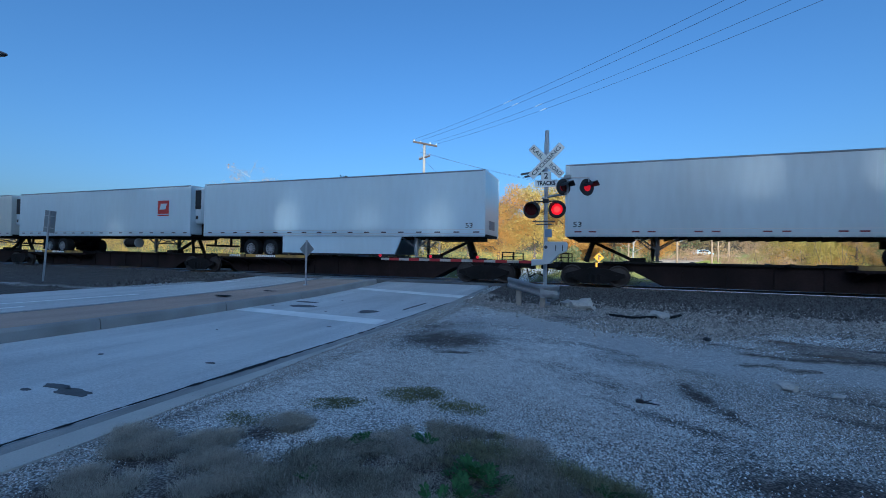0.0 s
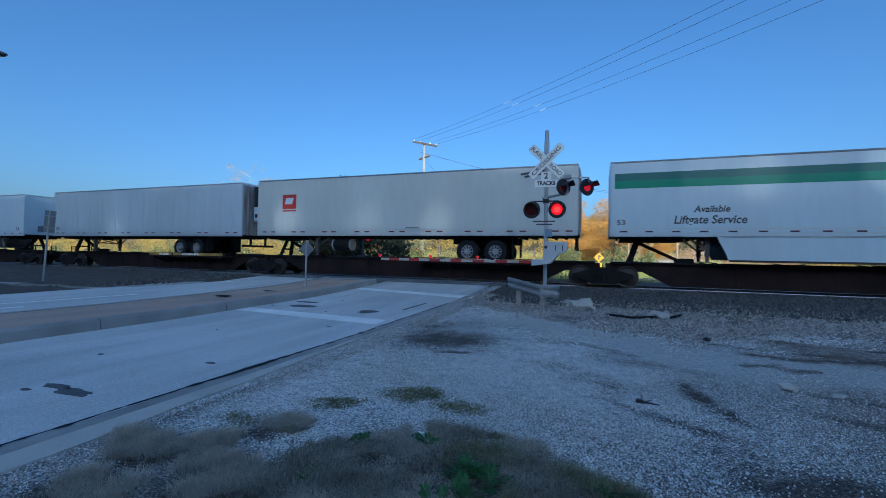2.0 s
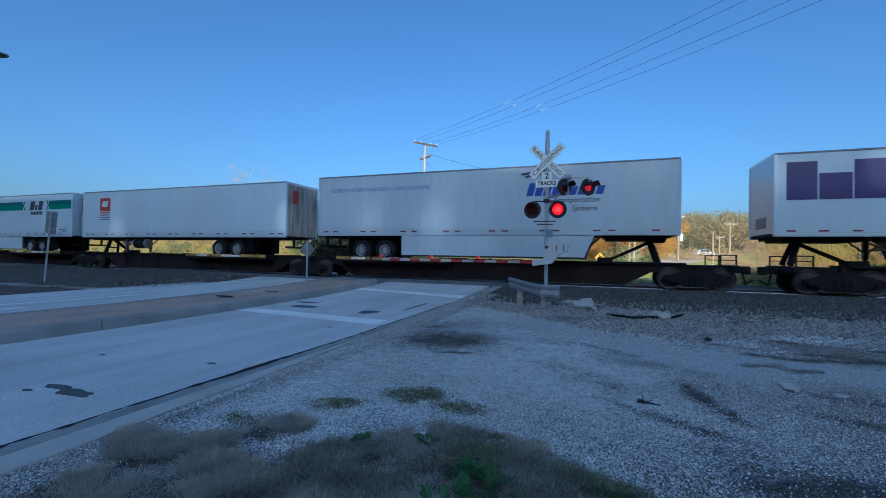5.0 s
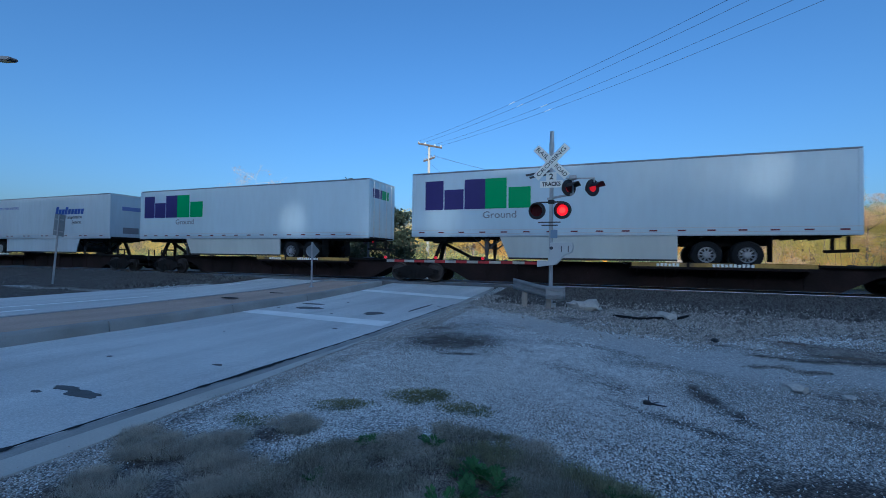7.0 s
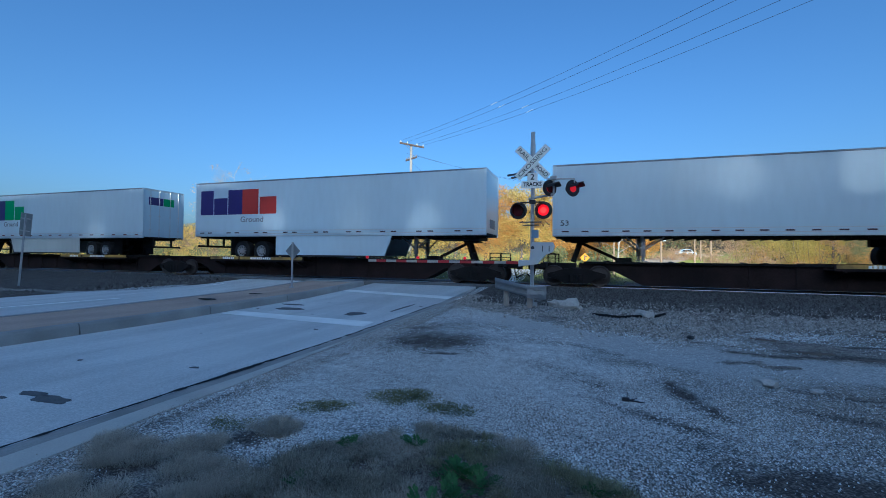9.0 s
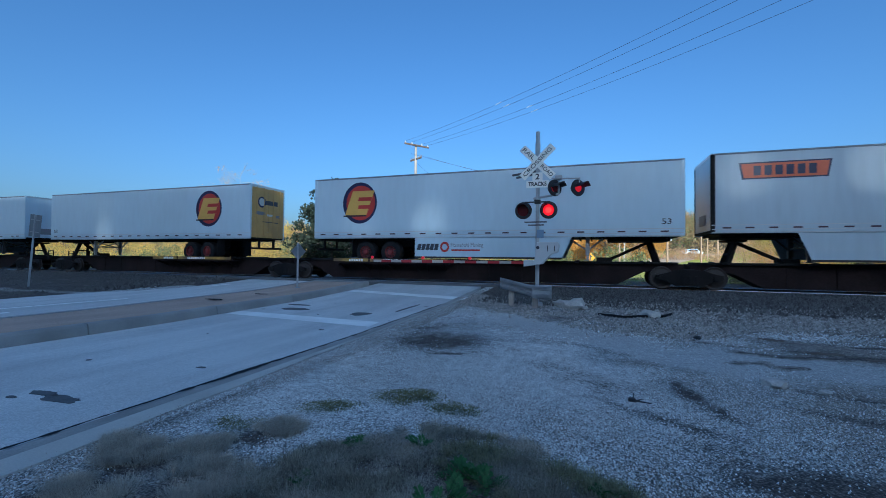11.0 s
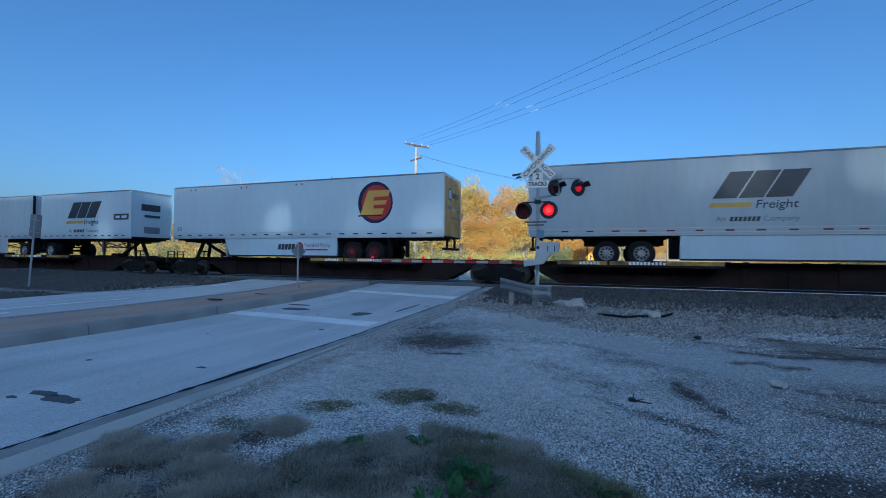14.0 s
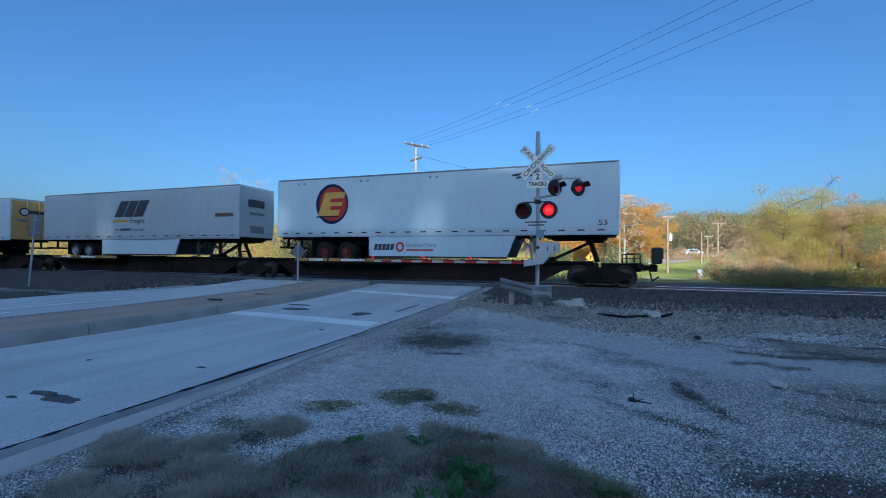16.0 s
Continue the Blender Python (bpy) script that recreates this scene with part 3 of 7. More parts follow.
def strip(name, x0, x1, y0, y1, lift, mat, label, category, bottom=0.25, parent=None, kind="structure", skew=0.0):
    """A slab that follows the ground's rise from y0 to y1."""
    ys = [y0]
    while ys[-1] < y1 - 0.4:
        ys.append(ys[-1] + 0.4)
    ys[-1] = y1
    verts, faces = [], []
    for y in ys:
        z = ground_z(y) + lift
        dx = skew * (y - y0)
        verts += [(x0 + dx, y, z), (x1 + dx, y, z), (x1 + dx, y, z - bottom), (x0 + dx, y, z - bottom)]
    for i in range(len(ys) - 1):
        a = 4 * i
        for j in range(4):
            faces.append((a + j, a + 4 + j, a + 4 + (j + 1) % 4, a + (j + 1) % 4))
    e = 4 * (len(ys) - 1)
    faces += [(0, 1, 2, 3), (e + 3, e + 2, e + 1, e)]
    ob = from_arrays(name, verts, faces, mat, parent)
    if parent is None:
        tagged(ob, label, category, kind=kind)
    elif label:
        tagged(ob, label)
    return ob


def blot(bm, cx, cy, rx, ry, lift, seed, n=40):
    """A thin uneven patch lying on the ground."""
    top = []
    for i in range(n):
        a = 2 * math.pi * i / n
        k = 1 + 0.35 * noise.noise((math.cos(a) * 1.3 + seed * 5.1, math.sin(a) * 1.3, seed)) + 0.22 * noise.noise((math.cos(a) * 4 + seed * 2.7, math.sin(a) * 4, seed + 3))
        x, y = cx + rx * k * math.cos(a), cy + ry * k * math.sin(a)
        top.append((x, y, ground_z(y) + lift))
    up = [bm.verts.new(p) for p in top]
    dn = [bm.verts.new((x, y, z - 0.008)) for x, y, z in top]
    bm.faces.new(up)
    for i in range(n):
        bm.faces.new((up[i], dn[i], dn[(i + 1) % n], up[(i + 1) % n]))


def far_edge(y):
    """Where the lanes beyond the median end, on the side away from the lot."""
    return float(np.interp(y, [-40, 6, 10, 11.2, 13.2, 15.0, 17.6], [-20.4, -18.5, -18.4, -18.1, -16.8, -16.35, -16.6]))


def gutter_edge(y):
    """Outer edge of the gutter strip, where the gravel has crept over it."""
    return float(np.interp(y, [-40, 2, 3, 4.5, 6.5, 14.2], [-3.80, -3.82, -3.88, -3.95, -4.08, -4.08])) + 0.035 * noise.noise((y * 1.1, 3, 9)) + 0.015 * noise.noise((y * 5, 1, 2))


def slab(name, left, right, y0, y1, lift, mat, bottom=0.2, parent=None, step=0.4):
    """A slab between two edges that are functions of y, following the ground's rise."""
    ys = list(np.linspace(y0, y1, int((y1 - y0) / step) + 2))
    verts, faces = [], []
    for y in ys:
        z = ground_z(y) + lift
        verts += [(left(y), y, z), (right(y), y, z), (right(y), y, z - bottom), (left(y), y, z - bottom)]
    for i in range(len(ys) - 1):
        a = 4 * i
        for j in range(4):
            faces.append((a + j, a + 4 + j, a + 4 + (j + 1) % 4, a + (j + 1) % 4))
    e = 4 * (len(ys) - 1)
    faces += [(0, 1, 2, 3), (e + 3, e + 2, e + 1, e)]
    ob = from_arrays(name, verts, [f[::-1] for f in faces], mat, parent)
    return ob


def joint_width(y):
    k = noise.noise((y * 0.55, 8, 5))
    return max(0.005, 0.02 + 0.022 * noise.noise((y * 6.1, 2, 5)) + 0.02 * noise.noise((y * 19, 4, 5)) + 0.07 * max(0, k) - 0.012 * max(0, -k))


def lanes_beyond():
    tagged(slab("road", far_edge, lambda y: -11.75, -40, 17.55, 0.002, ASPHALT), "pale worn asphalt lanes beyond the median", "road", kind="structure")


def road():
    main = strip("road", ROAD_L - 0.05, ROAD_R, -40, 17.55, 0.0, ASPHALT, "pale worn asphalt road lane towards the crossing", "road")
    lanes_beyond()
    strip("road", -20.4, ROAD_R, 20.7, 60, 0.03, ASPHALT, "asphalt road beyond the tracks", "road")
    gut = slab("pavement", lambda y: ROAD_R + 0.02, lambda y: min(-4.14 + 0.02 * noise.noise((y * 0.8, 1, 1)), gutter_edge(y) - 0.02), -40, 14.2, 0.012, GUTTERDARK, step=0.2)
    tagged(gut, "grey concrete gutter strip along asphalt", "gutter", kind="structure")
    lip = slab("gutter_lip", lambda y: min(-4.14 + 0.02 * noise.noise((y * 0.8, 1, 1)), gutter_edge(y) - 0.02), gutter_edge, -40, 14.2, 0.016, KERB, parent=gut, step=0.2)
    tagged(lip, "paler raised lip of the gutter")
    # the dark broken joint between asphalt and gutter: a flat tar strip, gap shadow in its black
    bm = BM()
    y = -6.0
    while y < 12.4:
        w = joint_width(y)
        y2 = y + 0.06
        z, z2, w2 = ground_z(y) + 0.018, ground_z(y2) + 0.018, joint_width(y2)
        o, o2 = 0.02 * noise.noise((y * 2.3, 6, 1)), 0.02 * noise.noise((y2 * 2.3, 6, 1))
        vs = [bm.verts.new(p) for p in ((ROAD_R + o - w, y, z), (ROAD_R + o + w * 1.4, y, z), (ROAD_R + o2 + w2 * 1.4, y2, z2), (ROAD_R + o2 - w2, y2, z2))]
        bm.faces.new(vs)
        y = y2
    part("joint", bm, TAR, main, "dark cracked tar joint, gap shadow painted black")
    # bars and lines
    for pts in (((-9.02, 8.72), (-9.02, 9.25), (-4.62, 8.92), (-4.55, 8.28)), ((-8.95, 14.55), (-8.95, 15.05), (-3.95, 14.25), (-3.95, 13.62))):
        bm = BM()
        n = 16
        rows = []
        for i in range(n + 1):
            f = i / n
            q = []
            for a, b in ((pts[0], pts[3]), (pts[1], pts[2])):
                x, y = a[0] + (b[0] - a[0]) * f, a[1] + (b[1] - a[1]) * f
                q.append(bm.verts.new((x, y, ground_z(y) + 0.006)))
            rows.append(q)
        for p, q in zip(rows, rows[1:]):
            bm.faces.new((p[0], q[0], q[1], p[1]))
        part("stop_line", bm, PAINT, main, "worn white stop line")
    strip("lane_line", -17.36, -17.24, -1.5, 10.2, 0.008, PAINT, "white lane line", "", 0.012, main, skew=0.212)
    strip("lane_line", -15.93, -15.80, 14.6, 15.4, 0.008, PAINT, "white lane line", "", 0.012, main, skew=0.2)
    strip("lane_line", -14.45, -14.26, 2.6, 6.85, 0.008, PAINT, "white lane line", "", 0.012, main)
    for cx, cy, rx, ry, seed in ((-5.34, 3.0, 0.26, 0.09, 1), (-5.72, 3.06, 0.2, 0.06, 2), (-5.9, 2.86, 0.07, 0.03, 8), (-7.9, 10.1, 0.40, 0.22, 4), (-8.4, 10.9, 0.42, 0.1, 9), (-5.7, 9.9, 0.24, 0.26, 6),
                                 (-5.0, 11.4, 0.05, 0.9, 11)):
        bm = BM()
        blot(bm, cx, cy, rx, ry, 0.006, seed)
        part("tar_patch", bm, PATCH, main, "dark tar patch")
    rng = np.random.default_rng(5)
    bm = BM()
    for k in range(9):
        s = rng.uniform(0.02, 0.045)
        blot(bm, rng.uniform(-8.8, -4.5), rng.uniform(2.0, 13.0), s * rng.uniform(1, 2.2), s, 0.005, 30 + k, 9)
    tagged(part("tar_specks", bm, PATCH, main, "small dark specks"), kind="stuff")
    return main


def median():
    """A raised island with kerb stones, tan stamped concrete on top, and a rounded nose near the track."""
    top = tagged(new("pavement"), "raised tan concrete median with grey kerb", "median", kind="structure")
    strip("paving", -11.45, -9.28, -40, 15.9, 0.200, TANPAVE, "tan stamped concrete", "", 0.3, top)
    y = -9.37
    while y < 16.4:
        y2 = min(y + 2.98, 16.5)
        for x0, x1 in ((-9.28, -9.08), (-11.65, -11.45)):
            bm = BM()
            n = 8
            for k in range(n):
                a, b = y + 0.012 + (y2 - y - 0.024) * k / n, y + 0.012 + (y2 - y - 0.024) * (k + 1) / n
                za, zb = ground_z(a), ground_z(b)
                out = x1 if x0 > -10 else x0
                inn = x0 if x0 > -10 else x1
                c = 0.03 if x0 > -10 else -0.03
                prof = [(out + c, -0.1), (out, 0.20 - 0.03), (out - c, 0.215), (inn, 0.215), (inn, -0.1)]
                va = [bm.verts.new((u, a, v + za)) for u, v in prof]
                vb = [bm.verts.new((u, b, v + zb)) for u, v in prof]
                for j in range(5):
                    bm.faces.new((va[j], vb[j], vb[(j + 1) % 5], va[(j + 1) % 5]))
                if k == 0:
                    bm.faces.new(va)
                if k == n - 1:
                    bm.faces.new(vb[::-1])
            bmesh.ops.remove_doubles(bm, verts=bm.verts, dist=0.001)
            bmesh.ops.recalc_face_normals(bm, faces=bm.faces)
            part("kerb_stone", bm, KERBSTONE, top)
        y = y2
    # the rounded nose
    bm = BM()
    z = ground_z(16.3)
    arc = [(-10.37 + 1.29 * math.cos(a), 16.0 + 0.75 * math.sin(a)) for a in np.linspace(0, math.pi, 15)]
    prism(bm, arc, z - 0.15, z + 0.20, "z")
    part("kerb_nose", bm, KERBSTONE, top)
    # two flat scraps lying on the island
    for cx, cy, rx, ry, sd in ((-10.35, 9.6, 0.28, 0.1, 3), (-10.2, 11.3, 0.25, 0.07, 6)):
        b2 = BM()
        blot(b2, cx, cy, rx, ry, 0.235, sd)
        tagged(mesh_object("rubber_scrap", b2, RUBBER), "flat black rubber scrap lying on median", "scrap", group="scraps on median")


def rail_mesh(x0, x1):
    bm = BM()
    prof = [(-0.07, 0), (0.07, 0), (0.07, 0.012), (0.012, 0.03), (0.012, 0.125), (0.036, 0.135), (0.036, 0.156), (0.030, 0.168), (0.018, 0.174), (-0.018, 0.174), (-0.030, 0.168), (-0.036, 0.156), (-0.036, 0.135), (-0.012, 0.125), (-0.012, 0.03), (-0.07, 0.012)]
    prism(bm, prof, x0, x1, "x")
    bm.normal_update()
    for f in bm.faces:
        if f.normal.z > 0.2 and f.calc_center_median().z > 0.15:
            f.material_index = 1
    return bm


def track():
    bed = BM()
    prof = [(-3.0, -0.45), (-2.2, -0.02), (-1.5, 0.02), (1.5, 0.02), (2.2, -0.02), (3.2, -0.45)]
    prism(bed, [(TRACK_Y + u, RAIL_Z - 0.21 + v) for u, v in prof], -420, 420, "x")
    tr = tagged(mesh_object("track_bed", bed, BALLAST), "dark stone ballast bed under the rails", "ballast", kind="structure")
    for dy in (-0.755, 0.755):
        ob = part("rail", rail_mesh(-420, 420), [RAILSTEEL, RAILTOP], tr, "steel rail with a polished top")
        ob.matrix_basis = pose(0, TRACK_Y + dy, RAIL_Z - 0.174)
    bm = BM()
    box(bm, (-0.115, -1.3, -0.13), (0.115, 1.3, 0.0), 0.012)
    sleeper = part("sleeper", bm, TIEWOOD, tr)
    sleeper.matrix_basis = pose(-48, TRACK_Y, RAIL_Z - 0.172)
    for i in range(1, 150):
        x = -48 + i * 0.51
        if -20.6 < x < -3.4:
            continue
        o = sleeper.copy()
        scene.collection.objects.link(o)
        o.matrix_basis = pose(x, TRACK_Y + random.uniform(-0.03, 0.03), RAIL_Z - 0.172 + random.uniform(-0.006, 0.006), 0, 0, random.uniform(-1, 1))
    # crossing panels
    for y0, y1 in ((17.55, 18.27), (18.45, 19.77), (19.95, 20.75)):
        x = -20.4
        while x < -3.6:
            bm = BM()
            box(bm, (x + 0.01, y0, RAIL_Z - 0.2), (x + 2.39, y1, RAIL_Z - 0.012), 0.012)
            part("crossing_panel", bm, CROSSPANEL, tr, "dark crossing panel between rails")
            x += 2.4
    return tr


ground()
road()
median()
track()

# ---------------------------------------------------------------- the train
DECK = 1.47          # height of the decks' edge
SIDE = -1.30         # the near side of trailers, across the track
RIDERS = []          # things that move with the train, and where they stand at the start


WHEELS = {}


def wheel_meshes(rims):
    """Tyre and dished rim of a dual road wheel, facing the near side."""
    if rims not in WHEELS:
        r, w = 0.50, 0.48
        t = BM()
        lathe(t, [(r * 0.57, w / 2), (r * 0.57, -w / 2), (r * 0.93, -w / 2), (r, -w / 2 + 0.04), (r, w / 2 - 0.04), (r * 0.93, w / 2), (r * 0.57, w / 2)], 28, caps=False)
        d = BM()
        lathe(d, [(r * 0.575, -w / 2 + 0.01), (r * 0.56, -w / 2 - 0.01), (r * 0.53, -w / 2 + 0.02), (r * 0.50, -w / 2 + 0.07), (r * 0.34, -w / 2 + 0.10), (r * 0.28, -w / 2 + 0.05), (r * 0.22, -w / 2 - 0.02), (r * 0.004, -w / 2 - 0.03)], 28, caps=False)
        for k in range(10):
            a = k * math.pi / 5
            beam(d, (r * 0.2 * math.cos(a), -w / 2 + 0.03, r * 0.2 * math.sin(a)), (r * 0.5 * math.cos(a), -w / 2 + 0.03, r * 0.5 * math.sin(a)), 0.03, 0.04)
        hub = BM()
        lathe(hub, [(r * 0.46, -w / 2 + 0.075), (r * 0.46, -w / 2 + 0.05), (r * 0.26, -w / 2 + 0.05), (r * 0.26, -w / 2 + 0.075)], 24, caps=False)
        WHEELS[rims] = (as_mesh("tyre", t, RUBBER), as_mesh("rim", d, rims), as_mesh("hand_holes", hub, BLACKP))
    return WHEELS[rims]


TAPES = {}


def tape_mesh(mat):
    if mat not in TAPES:
        bm = BM()
        box(bm, (0, SIDE * 1.010, 0.17), (0.27, SIDE * 1.004, 0.225))
        TAPES[mat] = as_mesh("reflector", bm, mat)
    return TAPES[mat]


def para(bm, x0, x1, z0, z1, slant=0.0, y=SIDE - 0.004, t=0.004):
    prism(bm, [(x0, z0), (x1, z0), (x1 + slant, z1), (x0 + slant, z1)], y, y - t)


def trailer(q, length, nose, label, paint=None, skirt=None, rims=None, axles=2, rear=None, dashes=0.9, tape=None, group="trailers on the train",
            reefer=False, post=None, wheels_at=None, seams=0.0, gear=True, leg=None, lift=0.0):
    """A road trailer on its wheels and landing legs. nose: "L" or "R". Its left end is x = 0, the deck z = 0."""
    paint = paint or WHITE
    at = pose(q, TRACK_Y, DECK)
    tr = thing("semi_trailer", label, "trailer", group, at=at)
    RIDERS.append((tr, q))
    Z0, Z1, L = 0.94 + lift, 3.83 + lift, length

    def fx(x):
        return x if nose == "L" else L - x

    def span(a, b):
        return (min(fx(a), fx(b)), max(fx(a), fx(b)))

    bm = BM()
    box(bm, (0.0, SIDE, Z0 + 0.10), (L, -SIDE, Z1), 0.035)
    body = part("body", bm, paint, tr)
    if seams:
        bm = BM()
        x = seams
        while x < L - 0.4:
            box(bm, (x - 0.012, SIDE - 0.005, Z0 + 0.3), (x + 0.012, SIDE + 0.01, Z1 - 0.12))
            x += seams
        part("panel_seams", bm, paint, tr)
    for s in (SIDE, -SIDE):
        y0, y1 = sorted((s * 1.008, s * 0.97))
        block("roof_rail", (-0.005, y0, Z1 - 0.055), (L + 0.005, y1, Z1 + 0.015), DULLALU, tr, 0.012, "dull aluminium roof rail")
    for x in (0.0, L):
        block("end_rail", (x - 0.014, SIDE * 0.965, Z1 - 0.10), (x + 0.014, -SIDE * 0.965, Z1 + 0.012), ALU, tr)
    for s in (SIDE, -SIDE):
        y0, y1 = sorted((s * 1.006, s * 0.95))
        block("bottom_rail", (0, y0, Z0), (L, y1, Z0 + 0.30), paint, tr, 0.01)
        for dz in (0.02, 0.125, 0.285):
            block("rub_rail", (0.01, min(s * 1.006, s * 1.013), Z0 + dz), (L - 0.01, max(s * 1.006, s * 1.013), Z0 + dz + 0.028), ALU, tr)
    block("floor", (0.02, SIDE * 0.94, Z0 + 0.02), (L - 0.02, -SIDE * 0.94, Z0 + 0.12), DARK, tr)
    for x in (0.0, L):
        for s in (SIDE, -SIDE):
            y0, y1 = sorted((s * 1.010, s * 0.93))
            block("corner_post", (x - 0.02 if x == 0 else x - 0.13, y0, Z0 + 0.02), (x + 0.13 if x == 0 else x + 0.02, y1, Z1 - 0.02), post or paint, tr, 0.02)
    x = 0.35
    k = 0
    while x < L - 0.4:
        shared("reflector", tape_mesh(tape or DARKTAPE), tr, pose(x, 0, Z0))
        x += dashes if dashes < 1.2 else (dashes if k % 2 else 0.55)
        k += 1
    # floor beams, suspension, bumper
    bm = BM()
    x = 0.3
    while x < L - 0.2:
        box(bm, (x - 0.03, -1.2, Z0 - 0.08), (x + 0.03, 1.2, Z0 + 0.02))
        x += 0.45
    tagged(part("floor_beams", bm, DARK, tr, "dark floor beams"), kind="stuff")
    a, b = span(0.4, 2.6)
    block("coupler_plate", (a, -0.9, Z0 - 0.16), (b, 0.9, Z0 - 0.02), DARK, tr, 0.02)
    back = L - 1.0 if axles == 1 else L - 3.3
    ax = wheels_at or [fx(a) for a in ([back - 0.1] if axles == 1 else [back - 1.3, back])]
    lo, hi = max(0.1, min(ax) - 0.85), min(L - 0.1, max(ax) + 0.85)
    for y0, y1 in ((-0.62, -0.42), (0.42, 0.62)):
        block("slider_rail", (lo, y0, Z0 - 0.35), (hi, y1, Z0 - 0.05), DARK, tr)
    tyre, rim, holes = wheel_meshes(rims or RIM)
    for a in ax:
        bm = BM()
        rod(bm, (a, -1.0, 0.30), (a, 1.0, 0.30), 0.075)
        for y in (-0.52, 0.52):
            beam(bm, (a, y, 0.3), (a + 0.4, y, Z0 - 0.3), 0.12, 0.1)
            rod(bm, (a - 0.28, y, Z0 - 0.42), (a - 0.28, y, Z0 - 0.1), 0.13)
        part("axle", bm, DARK, tr, "dark axle with springs")
        for y, turn in ((-0.98, 0), (0.98, 180)):
            w = shared("tyre", tyre, tr, pose(a, y, 0.30, 0, 0, turn), "black tyre")
            shared("rim", rim, w, pose(0, 0, 0), "dished steel rim")
            shared("hand_holes", holes, w, pose(0, 0, 0))
    r0, r1 = span(L - 0.12, L - 0.03)
    bm = BM()
    for y in (-0.55, 0.55):
        beam(bm, ((r0 + r1) / 2, y, Z0), ((r0 + r1) / 2, y, Z0 - 0.48), 0.1, 0.09)
    box(bm, (r0, -1.15, Z0 - 0.56), (r1, 1.15, Z0 - 0.45))
    part("rear_bumper", bm, DARK, tr, "dark rear underride bumper")
    a = max(ax) + 0.72 if nose == "L" else min(ax) - 0.72
    if 0.2 < a < L - 0.2:
        for y0, y1 in ((-1.22, -0.72), (0.72, 1.22)):
            block("mud_flap", (a - 0.012, y0, 0.06), (a + 0.012, y1, Z0 - 0.02), RUBBER, tr)
    # landing legs with their braces
    if gear:
        gx = fx(3.1 if L < 10 else 3.4)
        d = 1 if nose == "L" else -1
        for y in (-0.75, 0.75):
            bm = BM()
            box(bm, (gx - 0.08, y - 0.08, 0.22), (gx + 0.08, y + 0.08, Z0 + 0.02), 0.01)
            box(bm, (gx - 0.055, y - 0.055, 0.02), (gx + 0.055, y + 0.055, 0.3))
            box(bm, (gx - 0.16, y - 0.14, 0.0), (gx + 0.16, y + 0.14, 0.03))
            beam(bm, (gx + 0.75 * d, y, Z0 - 0.02), (gx, y, 0.42), 0.06, 0.06)
            beam(bm, (gx - 0.6 * d, y, Z0 - 0.02), (gx, y, 0.42), 0.05, 0.05)
            part("landing_leg", bm, leg or LEGSTEEL, tr, "steel landing leg with brace")
        bm = BM()
        beam(bm, (gx, -0.75, 0.45), (gx, 0.75, 0.85), 0.05, 0.05)
        beam(bm, (gx, -0.75, 0.85), (gx, 0.75, 0.45), 0.05, 0.05)
        box(bm, (gx - 0.03, -0.75, 0.5), (gx + 0.03, 0.75, 0.56))
        part("leg_brace", bm, leg or LEGSTEEL, tr, "crossed braces between legs")
    # rear doors with lock rods, nose with its couplings
    e = fx(L)
    out = 1 if e > L / 2 else -1
    a, b = sorted((e, e + 0.03 * out))
    for y0, y1 in ((-1.2, -0.012), (0.012, 1.2)):
        block("rear_door", (a, y0, Z0 + 0.08), (b, y1, Z1 - 0.12), rear or paint, tr, 0.006, "closed rear door")
    for y in (-0.9, -0.35, 0.35, 0.9):
        bm = BM()
        rod(bm, (e + 0.05 * out, y, Z0 + 0.05), (e + 0.05 * out, y, Z1 - 0.08), 0.018, seg=6)
        for z in (Z0 + 0.5, Z0 + 1.3, Z1 - 0.4):
            box(bm, (e + min(0, 0.06 * out), y - 0.06, z - 0.03), (e + max(0, 0.06 * out), y + 0.06, z + 0.03))
        part("lock_rod", bm, rear if rear in (RUST_STEEL, YREAR) else ALU, tr, "steel lock rod")
    n = fx(0)
    bm = BM()
    if reefer:
        a, b = sorted((n, n - 0.62 * out))
        box(bm, (a, -1.05, Z0 + 0.75), (b, 1.05, Z1 - 0.10), 0.10)
        cool = part("cooling_unit", bm, GREYW, tr, "white cooling unit on the nose")
        f = n - 0.62 * out
        bm = BM()
        a, b = sorted((n - 0.08 * out, n - 0.52 * out))
        box(bm, (a, -1.062, Z0 + 1.55), (b, -1.03, Z1 - 0.25), 0.01)
        box(bm, (a + 0.08, -1.062, Z0 + 0.98), (a + 0.24, -1.03, Z0 + 1.18))
        a, b = sorted((f, f - 0.012 * out))
        box(bm, (a, -0.85, Z0 + 1.4), (b, 0.85, Z1 - 0.25))
        part("grille", bm, BLACKP, cool, "black grille")
        bm = BM()
        a, b = sorted((n, n - 0.30 * out))
        box(bm, (a, -0.55, Z0 + 0.1), (b, 0.55, Z0 + 0.75), 0.03)
        part("fuel_box", bm, DARK, cool)
        bm = BM()
        gx = fx(5.1)
        rod(bm, (gx - 0.5, -0.95, 0.55), (gx + 0.45, -0.95, 0.55), 0.28, seg=20)
        tank = part("fuel_tank", bm, DARK, tr, "dark round fuel tank")
        for xx in (gx - 0.52, gx + 0.45):
            bm = BM()
            rod(bm, (xx, -0.95, 0.55), (xx + 0.07, -0.95, 0.55), 0.283, seg=20)
            part("tank_end", bm, RIM, tank, "pale tank end")
    else:
        a, b = sorted((n, n - 0.02 * out))
        box(bm, (a, -0.5, Z0 + 0.35), (b, 0.5, Z0 + 0.75), 0.005)
